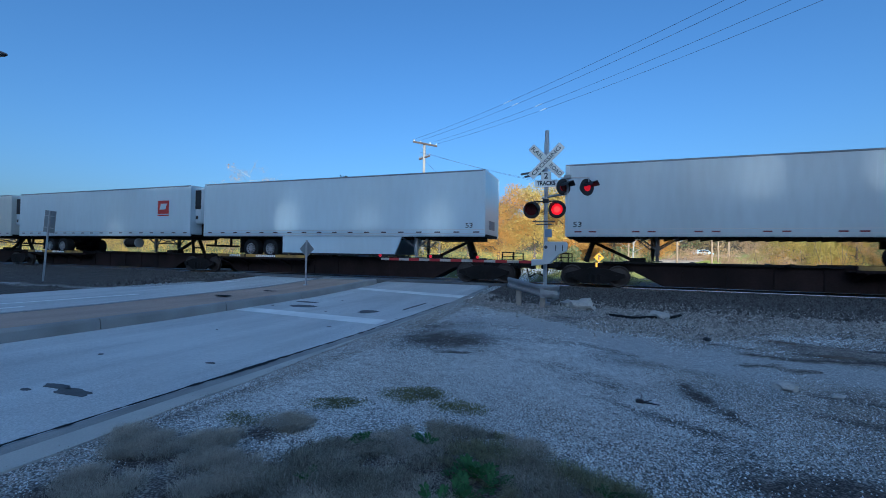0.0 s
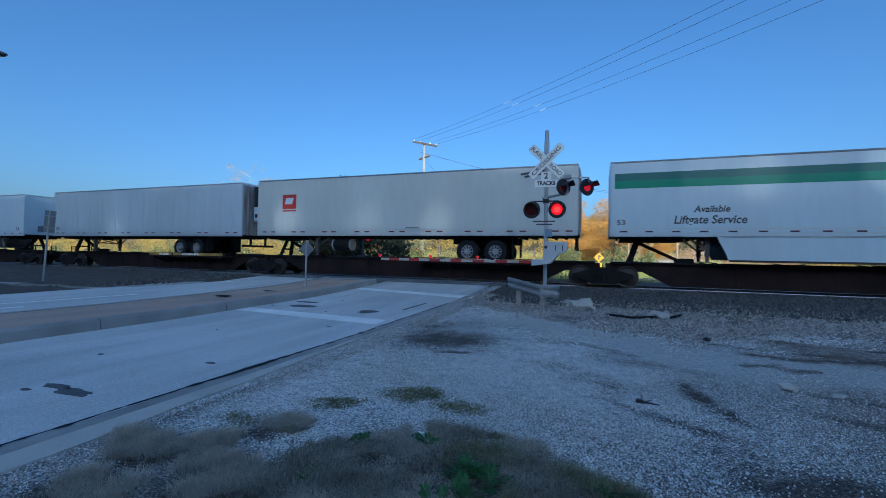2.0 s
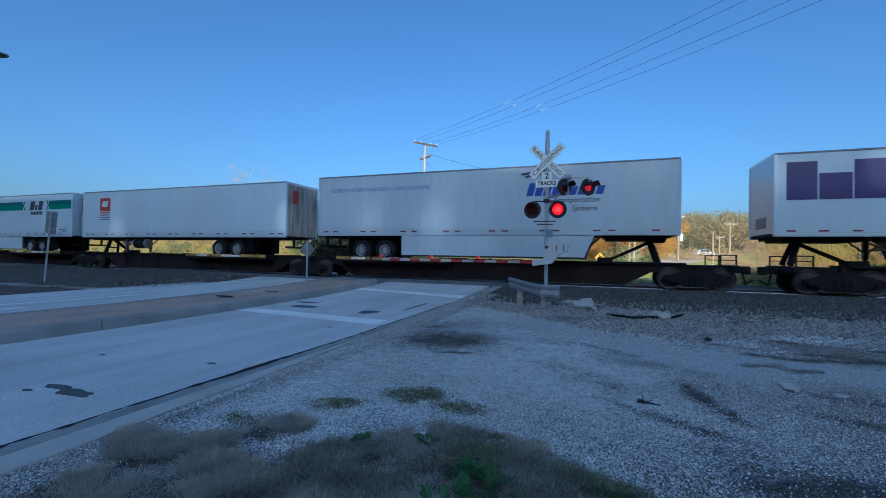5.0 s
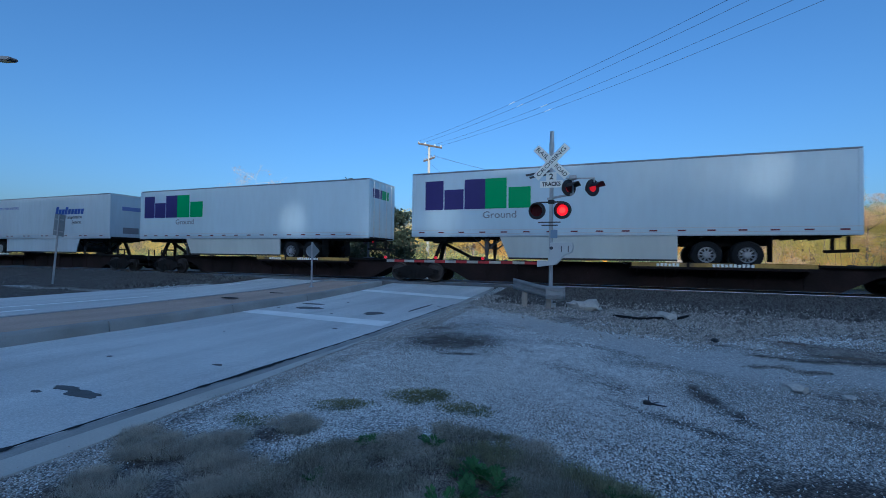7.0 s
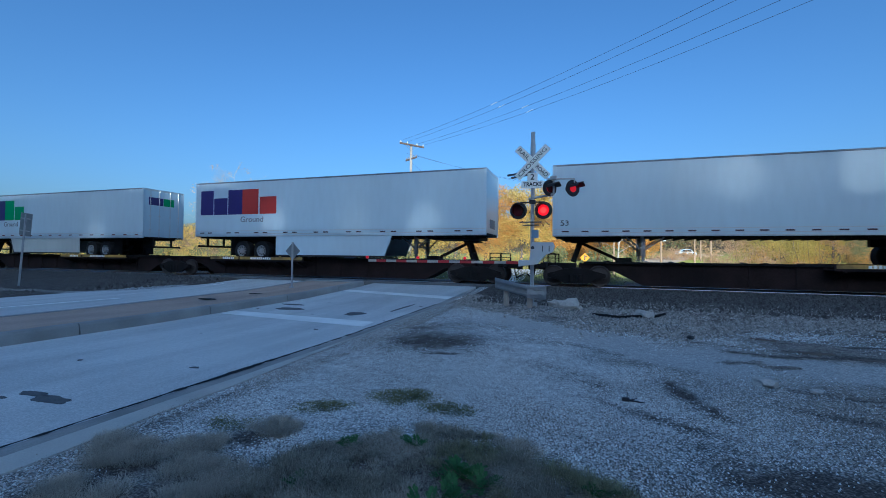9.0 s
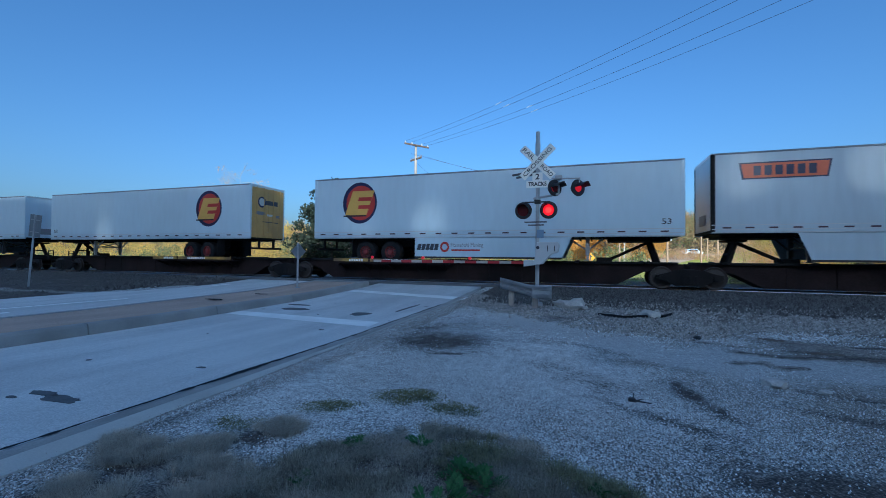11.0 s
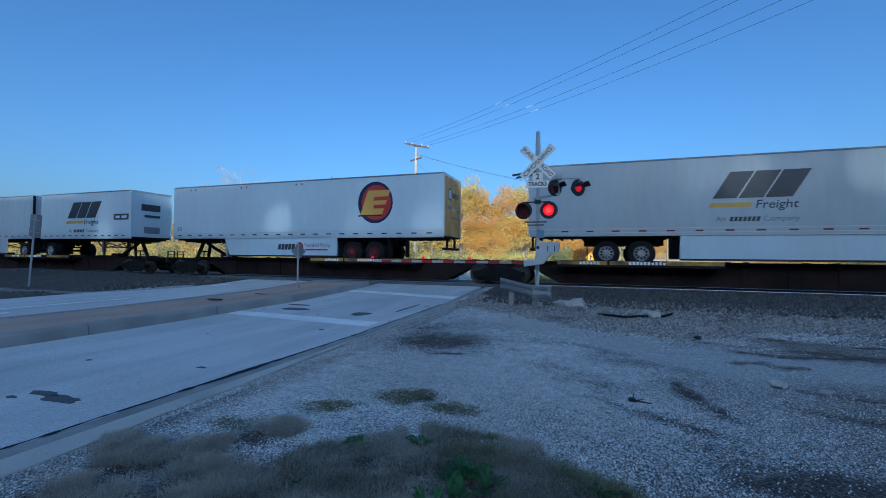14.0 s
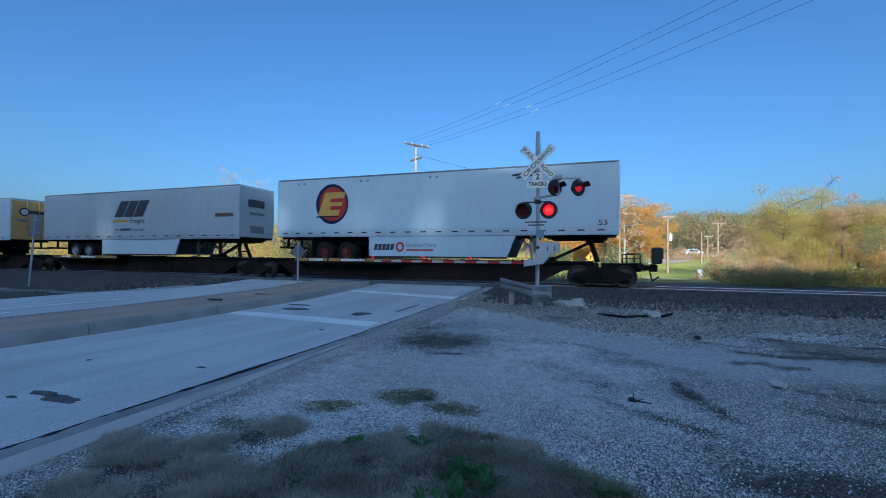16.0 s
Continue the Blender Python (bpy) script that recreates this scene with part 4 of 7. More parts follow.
        part("connector_plate", bm, GREYPRINT, tr, "grey plate with couplings on the nose")
    if skirt:
        x0, x1, mat = skirt
        bm = BM()
        s0, s1 = span(x0, x1)
        # the slanted end is towards the nose
        if nose == "L":
            pts = [(s0 + 0.38, 0.10), (s1, 0.10), (s1, Z0), (s0, Z0)]
        else:
            pts = [(s0, 0.10), (s1 - 0.38, 0.10), (s1, Z0), (s0, Z0)]
        prism(bm, pts, SIDE + 0.02, SIDE + 0.05)
        sk = part("side_skirt", bm, mat, tr, "smooth side skirt panel")
        bm = BM()
        prism(bm, pts, -SIDE - 0.05, -SIDE - 0.02)
        part("side_skirt", bm, mat, tr, "smooth side skirt panel")
        bm = BM()
        prism(bm, [(pts[0][0], 0.04), (pts[1][0], 0.04), (pts[1][0], 0.115), (pts[0][0], 0.115)], SIDE + 0.018, SIDE + 0.052)
        part("rubber_edge", bm, BLACKP, sk, "black rubber lower edge")
    return tr


def block_row(tr, xs, z0, z1, slant, mat, name="plain_print", heights=None, y=SIDE - 0.004):
    """A company mark drawn as plain slanted blocks."""
    bm = BM()
    for i, (a, b) in enumerate(xs):
        h = heights[i] if heights else 1.0
        para(bm, a, b, z0, z0 + (z1 - z0) * h, slant * h, y)
    return part(name, bm, mat, tr)


def side_text(tr, text, x0, x1, z, size, mat, shear=0.0, y=SIDE - 0.003, bold=0.003):
    return lettering(text, size, mat, tr, pose((x0 + x1) / 2, y, z, 90), shear=shear, width=x1 - x0, bold=bold)


def bar(tr, x0, x1, z, h, mat, y=SIDE - 0.004):
    bm = BM()
    para(bm, x0, x1, z - h / 2, z + h / 2, 0, y)
    return part("print_bar", bm, mat, tr)


def round_mark(tr, x, z, r):
    """A navy ring with a red disc and a slanted yellow shape."""
    for name, rr, mat, lift in (("navy_disc", r, NAVY, 0.004), ("red_disc", r * 0.84, REDP, 0.009)):
        bm = BM()
        prism(bm, [(x + (0.05 if name == "red_disc" else 0) + rr * math.cos(a) * 0.93, z + rr * math.sin(a)) for a in np.linspace(0, 2 * math.pi, 40, endpoint=False)], SIDE, SIDE - lift)
        part(name, bm, mat, tr)
    bm = BM()
    para(bm, x - r * 0.80, x + r * 0.38, z - r * 0.58, z + r * 0.58, r * 0.42, SIDE - 0.010)
    part("yellow_shape", bm, GOLD, tr)
    bm = BM()
    for zz in (0.18, -0.20):
        para(bm, x - r * 0.10, x + r * 0.62, z + r * (zz - 0.09), z + r * (zz + 0.09), r * 0.06, SIDE - 0.014)
    part("red_slots", bm, REDP, tr)
    bm = BM()
    para(bm, x - r * 0.90, x + r * 0.36, z - r * 0.66, z - r * 0.59, 0.02, SIDE - 0.009)
    part("shadow_line", bm, BLACKP, tr)


def parcel_mark(tr, x0, x1, xm, second):
    """Big two-coloured block mark."""
    u = (xm - x0) / 3.05
    block_row(tr, [(x0, x0 + 0.95 * u), (x0 + 1.0 * u, x0 + 1.98 * u), (x0 + 2.03 * u, xm)], 2.20, 3.50, 0, PURPLE, heights=[1, 0.68, 1])
    w = x1 - xm
    block_row(tr, [(xm, xm + 0.48 * w), (xm + 0.52 * w, x1)], 2.20, 3.50, 0, second, heights=[1, 0.68])
    side_text(tr, "Ground", xm - 0.1, xm + 1.35, 1.92, 0.42, GREYPRINT)


def freight_mark(tr, x0, x1, z0, z1, sl=0.55):
    w = (x1 - x0 - sl) / 3
    block_row(tr, [(x0, x0 + w * 0.93), (x0 + w, x0 + w * 1.93), (x0 + 2 * w, x0 + 3 * w)], z0, z1, sl, CHAR)


def red_square(tr, x, z, w, lines=2):
    bm = BM()
    para(bm, x, x + w, z, z + w * 0.86, 0, SIDE - 0.004)
    part("red_square", bm, REDP, tr)
    bm = BM()
    para(bm, x + w * 0.15, x + w * 0.7, z + w * 0.28, z + w * 0.66, w * 0.12, SIDE - 0.008)
    part("white_shape", bm, WHITE, tr)
    for i in range(lines):
        bar(tr, x, x + w, z - 0.10 - 0.14 * i, 0.07, REDP if i == 0 else GREYPRINT)


def end_print(tr, x, y0, y1, z0, z1, mat, out=1):
    bm = BM()
    a, b = sorted((x + 0.036 * out, x + 0.030 * out))
    box(bm, (a, y0, z0), (b, y1, z1))
    return part("door_print", bm, mat, tr)


def build_trailers():
    t = trailer(-55.2, 16.15, "R", "cream refrigerated trailer with a faded red square mark", CREAM, reefer=True)
    red_square(t, 13.6, 2.2, 0.85, 1)
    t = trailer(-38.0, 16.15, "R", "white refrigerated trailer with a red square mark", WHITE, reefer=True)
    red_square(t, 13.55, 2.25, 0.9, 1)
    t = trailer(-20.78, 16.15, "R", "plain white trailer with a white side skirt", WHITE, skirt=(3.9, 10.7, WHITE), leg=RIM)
    side_text(t, "53", 15.3, 15.62, 1.42, 0.3, CHAR)
    t = trailer(-1.28, 16.15, "L", "plain dull white trailer with rusty rear doors", GREYW, rear=RUST_STEEL, dashes=1.55, tape=TRAILTAPE, seams=1.22)
    side_text(t, "53", 0.3, 0.62, 1.42, 0.3, CHAR)
    t = trailer(15.98, 16.15, "L", "cream refrigerated trailer with a red square mark", CREAM, rear=RUST_STEEL, reefer=True, wheels_at=[11.55, 12.8], dashes=1.3, tape=TRAILTAPE, lift=0.03)
    red_square(t, 1.6, 2.35, 0.85, 1)
    bar(t, 8.6, 9.3, 1.35, 0.06, GREYPRINT)
    t = trailer(33.34, 16.0, "L", "white trailer with a two-tone green band", WHITE, skirt=(3.6, 10.6, WHITE), wheels_at=[11.4, 12.75])
    for z0, z1, mat in ((3.10, 3.38, BAND_DARK), (2.80, 3.10, BAND_GREEN)):
        bm = BM()
        para(bm, 0.16, 10.6, z0, z1, 0)
        para(bm, 13.5, 15.85, z0, z1, 0)
        part("green_band", bm, mat, t)
    for x, d in ((10.85, -1), (13.25, 1)):
        bm = BM()
        for k in (0, 1):
            xx = x
            z0, z1 = (3.10, 3.44) if k else (2.76, 3.10)
            o = 0.2 * d if k else 0
            para(bm, xx - 0.05 + o, xx + 0.05 + o, z0, z1, (-0.2 if k else 0.2) * d)
        part("chevron", bm, CHAR, t)
    block_row(t, [(11.35, 11.85), (11.95, 12.2), (12.3, 12.75)], 2.78, 3.38, 0.16, CHAR, heights=[1, 0.6, 1])
    block_row(t, [(11.5 + 0.17 * i, 11.62 + 0.17 * i) for i in range(8)], 2.46, 2.68, 0.04, CHAR)
    side_text(t, "Available", 2.85, 4.0, 1.95, 0.33, CHAR, shear=0.2, bold=0.008)
    side_text(t, "Liftgate Service", 2.2, 4.5, 1.56, 0.42, CHAR, shear=0.2, bold=0.008)
    side_text(t, "53", 0.25, 0.55, 1.48, 0.28, CHAR)
    bar(t, 14.7, 15.4, 1.42, 0.09, GREYPRINT)
    bar(t, 14.95, 15.4, 1.28, 0.06, GREYPRINT)
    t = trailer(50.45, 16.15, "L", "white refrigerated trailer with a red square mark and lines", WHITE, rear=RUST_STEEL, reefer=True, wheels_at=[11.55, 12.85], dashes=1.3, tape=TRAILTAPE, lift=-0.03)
    red_square(t, 1.65, 2.55, 0.95, 4)
    end_print(t, 16.15, -0.95, -0.35, 2.7, 3.4, REDP)
    t = trailer(68.6, 16.0, "R", "dull white trailer with blue slanted print", GREYW, rear=RUST_STEEL, skirt=(3.0, 11.4, GREYW), wheels_at=[2.45, 3.7], dashes=1.55, tape=TRAILTAPE, seams=1.22, lift=0.05)
    side_text(t, "FLEXIBLE AND RESPONSIVE SUPPLY-CHAIN SOLUTIONS", 0.75, 5.95, 3.18, 0.24, PALEBLUE)
    block_row(t, [(10.3 + 0.34 * i, 10.58 + 0.34 * i) for i in range(9)], 2.62, 3.05, 0.12, BLUEP, heights=[1.25, 0.8, 0.8, 1.15, 0.8, 0.8, 0.8, 0.8, 0.8])
    side_text(t, "Transportation", 11.4, 13.15, 2.42, 0.3, CHAR, shear=0.2)
    side_text(t, "Systems", 12.1, 13.1, 2.08, 0.3, CHAR, shear=0.2)
    end_print(t, 16.0, -0.6, 0.6, 2.85, 3.1, PALEBLUE)
    t = trailer(87.46, 16.0, "L", "white trailer with a purple and green block mark", WHITE, skirt=(3.9, 10.7, CREAM), wheels_at=[11.35, 12.6], tape=TRAILTAPE, rims=RIM)
    parcel_mark(t, 0.35, 5.15, 3.12, GREEN)
    end_print(t, 16.0, -1.0, -0.1, 2.95, 3.4, PURPLE)
    end_print(t, 16.0, -0.08, 0.6, 2.95, 3.4, GREEN)
    t = trailer(105.75, 16.15, "L", "white trailer with a purple and green block mark", WHITE, skirt=(4.1, 10.8, CREAM), wheels_at=[11.75, 13.0], tape=TRAILTAPE, dashes=0.95, lift=0.05)
    parcel_mark(t, 0.65, 5.4, 3.45, GREEN)
    end_print(t, 16.15, -1.0, -0.1, 2.95, 3.4, PURPLE)
    end_print(t, 16.15, -0.08, 0.6, 2.95, 3.4, GREEN)
    t = trailer(125.88, 16.15, "R", "white trailer with a purple and red block mark", WHITE, skirt=(4.4, 10.85, WHITE), wheels_at=[3.1, 4.35], dashes=1.25, lift=0.1)
    parcel_mark(t, 0.35, 5.3, 3.15, REDP)
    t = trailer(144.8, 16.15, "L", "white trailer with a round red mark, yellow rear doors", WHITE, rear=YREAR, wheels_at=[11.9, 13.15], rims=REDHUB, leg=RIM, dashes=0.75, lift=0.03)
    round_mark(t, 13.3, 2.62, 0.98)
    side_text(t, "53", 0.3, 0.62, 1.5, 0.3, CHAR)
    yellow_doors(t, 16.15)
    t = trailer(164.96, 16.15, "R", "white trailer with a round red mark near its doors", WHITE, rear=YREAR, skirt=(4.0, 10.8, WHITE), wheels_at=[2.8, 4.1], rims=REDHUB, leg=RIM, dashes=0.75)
    round_mark(t, 2.5, 2.62, 0.98)
    yellow_doors(t, 0.0, -1)
    mark_skirt(t, 5.45, 8.6)
    side_text(t, "53", 15.4, 15.72, 1.5, 0.3, CHAR)
    t = trailer(181.97, 8.3, "L", "short ribbed white trailer with an orange panel", GREYW, skirt=(2.6, 5.5, GREYW), axles=1, wheels_at=[7.25], dashes=0.7, seams=0.61, post=DARK, lift=0.1)
    bm = BM()
    prism(bm, [(0.95, 2.95), (3.45, 2.95), (3.55, 3.55), (0.85, 3.55)], SIDE, SIDE - 0.008)
    part("panel", bm, NAVY, t)
    bm = BM()
    prism(bm, [(1.0, 3.0), (3.4, 3.0), (3.48, 3.5), (0.92, 3.5)], SIDE, SIDE - 0.012)
    part("orange_panel", bm, ORANGERED, t)
    block_row(t, [(1.3 + 0.32 * i, 1.52 + 0.32 * i) for i in range(6)], 3.08, 3.42, 0.0, NAVY, y=SIDE - 0.012)
    t = trailer(191.08, 8.3, "R", "short white trailer with dark slanted blocks and gold bar", WHITE, axles=1, wheels_at=[0.85], dashes=0.6, rear=RUST_STEEL, lift=0.08)
    freight_mark(t, 2.6, 5.75, 2.32, 3.32)
    bm = BM()
    para(bm, 2.45, 4.05, 1.98, 2.16, 0.1)
    part("gold_bar", bm, GOLD, t)
    side_text(t, "Freight", 4.15, 5.45, 2.05, 0.42, CHAR, shear=0.15)
    side_text(t, "An", 2.75, 3.05, 1.52, 0.26, GREYPRINT)
    block_row(t, [(3.2 + 0.145 * i, 3.31 + 0.145 * i) for i in range(7)], 1.43, 1.61, 0.04, CHAR)
    side_text(t, "Company", 4.4, 5.55, 1.52, 0.28, GREYPRINT)
    bar(t, 6.85, 8.12, 2.33, 0.36, CHAR)
    block_row(t, [(7.0, 7.35), (7.5, 7.95)], 2.25, 2.40, 0.03, WHITE, y=SIDE - 0.008)
    end_print(t, 8.3, -0.7, 0.5, 2.75, 3.15, CHAR)
    end_print(t, 8.3, -0.5, 0.5, 2.35, 2.5, CHAR)
    t = trailer(202.84, 16.15, "L", "white trailer with a round red mark, yellow rear doors", WHITE, rear=YREAR, skirt=(3.7, 10.7, WHITE), wheels_at=[11.5, 12.7], rims=REDHUB, leg=RIM, dashes=0.75, lift=0.03)
    round_mark(t, 12.75, 2.62, 0.98)
    vents(t)
    side_text(t, "53", 0.3, 0.62, 1.5, 0.3, CHAR)
    mark_skirt(t, 7.2, 10.4)
    yellow_doors(t, 16.15)
    t = trailer(222.72, 16.15, "R", "dull white trailer with dark slanted blocks and gold bar", SILVERW, rear=RUST_STEEL, skirt=(4.2, 10.6, WHITE), wheels_at=[3.0, 4.25], dashes=0.95, tape=TRAILTAPE, lift=0.02)
    freight_mark(t, 6.6, 9.55, 2.30, 3.25)
    bm = BM()
    para(bm, 6.45, 7.75, 1.98, 2.14, 0.1)
    part("gold_bar", bm, GOLD, t)
    side_text(t, "Freight", 7.9, 9.15, 2.05, 0.42, CHAR, shear=0.15)
    side_text(t, "An", 6.7, 7.0, 1.55, 0.24, GREYPRINT)
    block_row(t, [(7.12 + 0.135 * i, 7.22 + 0.135 * i) for i in range(7)], 1.47, 1.63, 0.04, CHAR)
    side_text(t, "Company", 8.15, 9.2, 1.55, 0.26, GREYPRINT)
    bar(t, 14.5, 15.75, 2.26, 0.2, PRINTBROWN)
    end_print(t, 16.15, -0.7, 0.5, 2.75, 3.15, CHAR)
    end_print(t, 16.15, -0.6, 0.5, 2.32, 2.46, GREYPRINT)
    t = trailer(241.38, 16.15, "R", "white trailer with a round red mark near its doors", WHITE, rear=YREAR, skirt=(4.0, 10.9, WHITE), wheels_at=[2.75, 4.0], rims=REDHUB, leg=RIM, dashes=0.75, lift=0.08)
    round_mark(t, 3.2, 2.62, 0.98)
    vents(t)
    yellow_doors(t, 0.0, -1)
    mark_skirt(t, 5.5, 8.7)
    side_text(t, "53", 15.4, 15.72, 1.5, 0.3, CHAR)


def vents(tr):
    """Pairs of small dark vents below the roof rail."""
    for x in (1.25, 1.6, 4.8, 5.15, 8.3, 8.62):
        block("vent", (x - 0.05, SIDE - 0.008, 3.62), (x + 0.05, SIDE, 3.72), GREYPRINT, tr, 0.002, "small dark vent")


def mark_skirt(tr, x0, x1):
    """Print on a side skirt: slanted dark blocks, a red ring and two grey lines."""
    y = SIDE + 0.016
    w = x1 - x0
    block_row(tr, [(x0 + 0.065 * w * i, x0 + 0.065 * w * i + 0.055 * w) for i in range(5)], 0.40, 0.68, 0.06, CHAR, y=y)
    bm = BM()
    prism(bm, [(x0 + w * 0.42 + 0.21 * math.cos(a), 0.54 + 0.23 * math.sin(a)) for a in np.linspace(0, 2 * math.pi, 24, endpoint=False)], y, y - 0.004)
    part("red_ring", bm, REDP, tr)
    bm = BM()
    prism(bm, [(x0 + w * 0.42 + 0.12 * math.cos(a), 0.54 + 0.13 * math.sin(a)) for a in np.linspace(0, 2 * math.pi, 20, endpoint=False)], y, y - 0.008)
    part("white_centre", bm, WHITE, tr)
    lettering("Household Moving", 0.26, GREYPRINT, tr, pose(x0 + w * 0.74, y - 0.001, 0.62, 90), width=w * 0.46)
    bar(tr, x0 + w * 0.52, x0 + w * 0.93, 0.40, 0.07, REDP, y=y)


def yellow_doors(tr, x, out=1):
    """Print on the yellow rear doors: a ringed disc, a dark bar and small faded marks."""
    for name, r, mat, lift in (("navy_disc", 0.30, NAVY, 0.036), ("pale_disc", 0.21, CREAM, 0.040)):
        bm = BM()
        a, b = sorted((x + 0.030 * out, x + lift * out))
        prism(bm, [(-0.5 + r * math.cos(k), 2.98 + r * math.sin(k)) for k in np.linspace(0, 2 * math.pi, 24, endpoint=False)], a, b, "x")
        part(name, bm, mat, tr)
    for y0, y1, z0, z1, mat in ((-0.2, 0.72, 2.86, 3.10, CHAR), (-0.95, -0.25, 2.28, 2.46, GREYPRINT), (-0.1, 0.35, 2.25, 2.36, CREAM), (0.6, 0.9, 2.2, 2.34, GREYPRINT), (-0.45, 0.75, 1.90, 1.94, CHAR)):
        end_print(tr, x, y0, y1, z0, z1, mat, out)


# cars: where their trucks stand along the train, ends included
CARS = [(-59.0, [-56.6, -38.6, -21.4, -4.70], -2.75), (-2.25, [-0.15, 16.1, 33.1, 50.4, 67.8, 85.2], 87.0),
        (87.5, [89.5, 105.8, 124.1, 141.5], 143.3), (143.8, [145.7, 163.1, 181.3, 199.4], 201.2), (201.7, [203.55, 221.4, 239.6, 256.9], 258.9)]
NOSES = {-55.2: "R", -38.0: "R", -20.78: "R", -1.28: "L", 15.98: "L", 33.34: "L", 50.45: "L", 68.6: "R", 87.46: "L", 105.75: "L", 125.88: "R",
         144.8: "L", 164.96: "R", 202.84: "L", 222.72: "R", 241.38: "R"}
WHEELSETS = []


def wheelset_mesh():
    bm = BM()
    for s in (-1, 1):
        t = bmesh.new()
        lathe(t, [(0.06, -0.07), (0.10, -0.07), (0.34, -0.035), (0.41, -0.06), (0.42, -0.055), (0.42, 0.05), (0.445, 0.07), (0.40, 0.075), (0.36, 0.03), (0.12, 0.06), (0.06, 0.06)], 28)
        for k in range(3):
            a = k * 2 * math.pi / 3
            rod(t, (0.22 * math.cos(a), -0.075, 0.22 * math.sin(a)), (0.22 * math.cos(a), -0.045, 0.22 * math.sin(a)), 0.035, seg=6)
        bmesh.ops.transform(t, matrix=Matrix.Translation((0, s * 0.755, 0)) @ Matrix.Diagonal((1, -s, 1, 1)), verts=t.verts)
        bmesh.ops.recalc_face_normals(t, faces=t.faces)
        me = bpy.data.meshes.new("tmp")
        t.to_mesh(me)
        t.free()
        bm.from_mesh(me)
        bpy.data.meshes.remove(me)
    rod(bm, (0, -0.95, 0), (0, 0.95, 0), 0.075)
    me = bpy.data.meshes.new("wheelset")
    bm.to_mesh(me)
    bm.free()
    me.materials.append(WHEELSTEEL)
    return me


def truck_frame_mesh():
    """Two cast side frames with spring nests, a bolster between them, and brake beams."""
    bm = BM()
    for s in (-1, 1):
        y0, y1 = sorted((s * 0.93, s * 1.07))
        prism(bm, [(-1.12, 0.52), (-1.12, 0.38), (-0.75, 0.30), (-0.45, 0.12), (0.45, 0.12), (0.75, 0.30), (1.12, 0.38), (1.12, 0.52), (0.8, 0.60), (0.45, 0.72), (-0.45, 0.72), (-0.8, 0.60)], y0, y1)
        for x in (-0.89, 0.89):
            rod(bm, (x, s * 1.02, 0.42), (x, s * 1.13, 0.42), 0.11, seg=12)
        for x in (-0.22, 0, 0.22):
            rod(bm, (x, s * 1.02, 0.20), (x, s * 1.02, 0.50), 0.095, seg=8)
    box(bm, (-0.22, -1.05, 0.45), (0.22, 1.05, 0.75), 0.02)
    for x in (-0.45, 0.45):
        beam(bm, (x, -0.75, 0.35), (x, 0.75, 0.35), 0.08, 0.08)
    me = bpy.data.meshes.new("side_frames")
    bm.to_mesh(me)
    bm.free()
    me.materials.append(DARK)
    return me


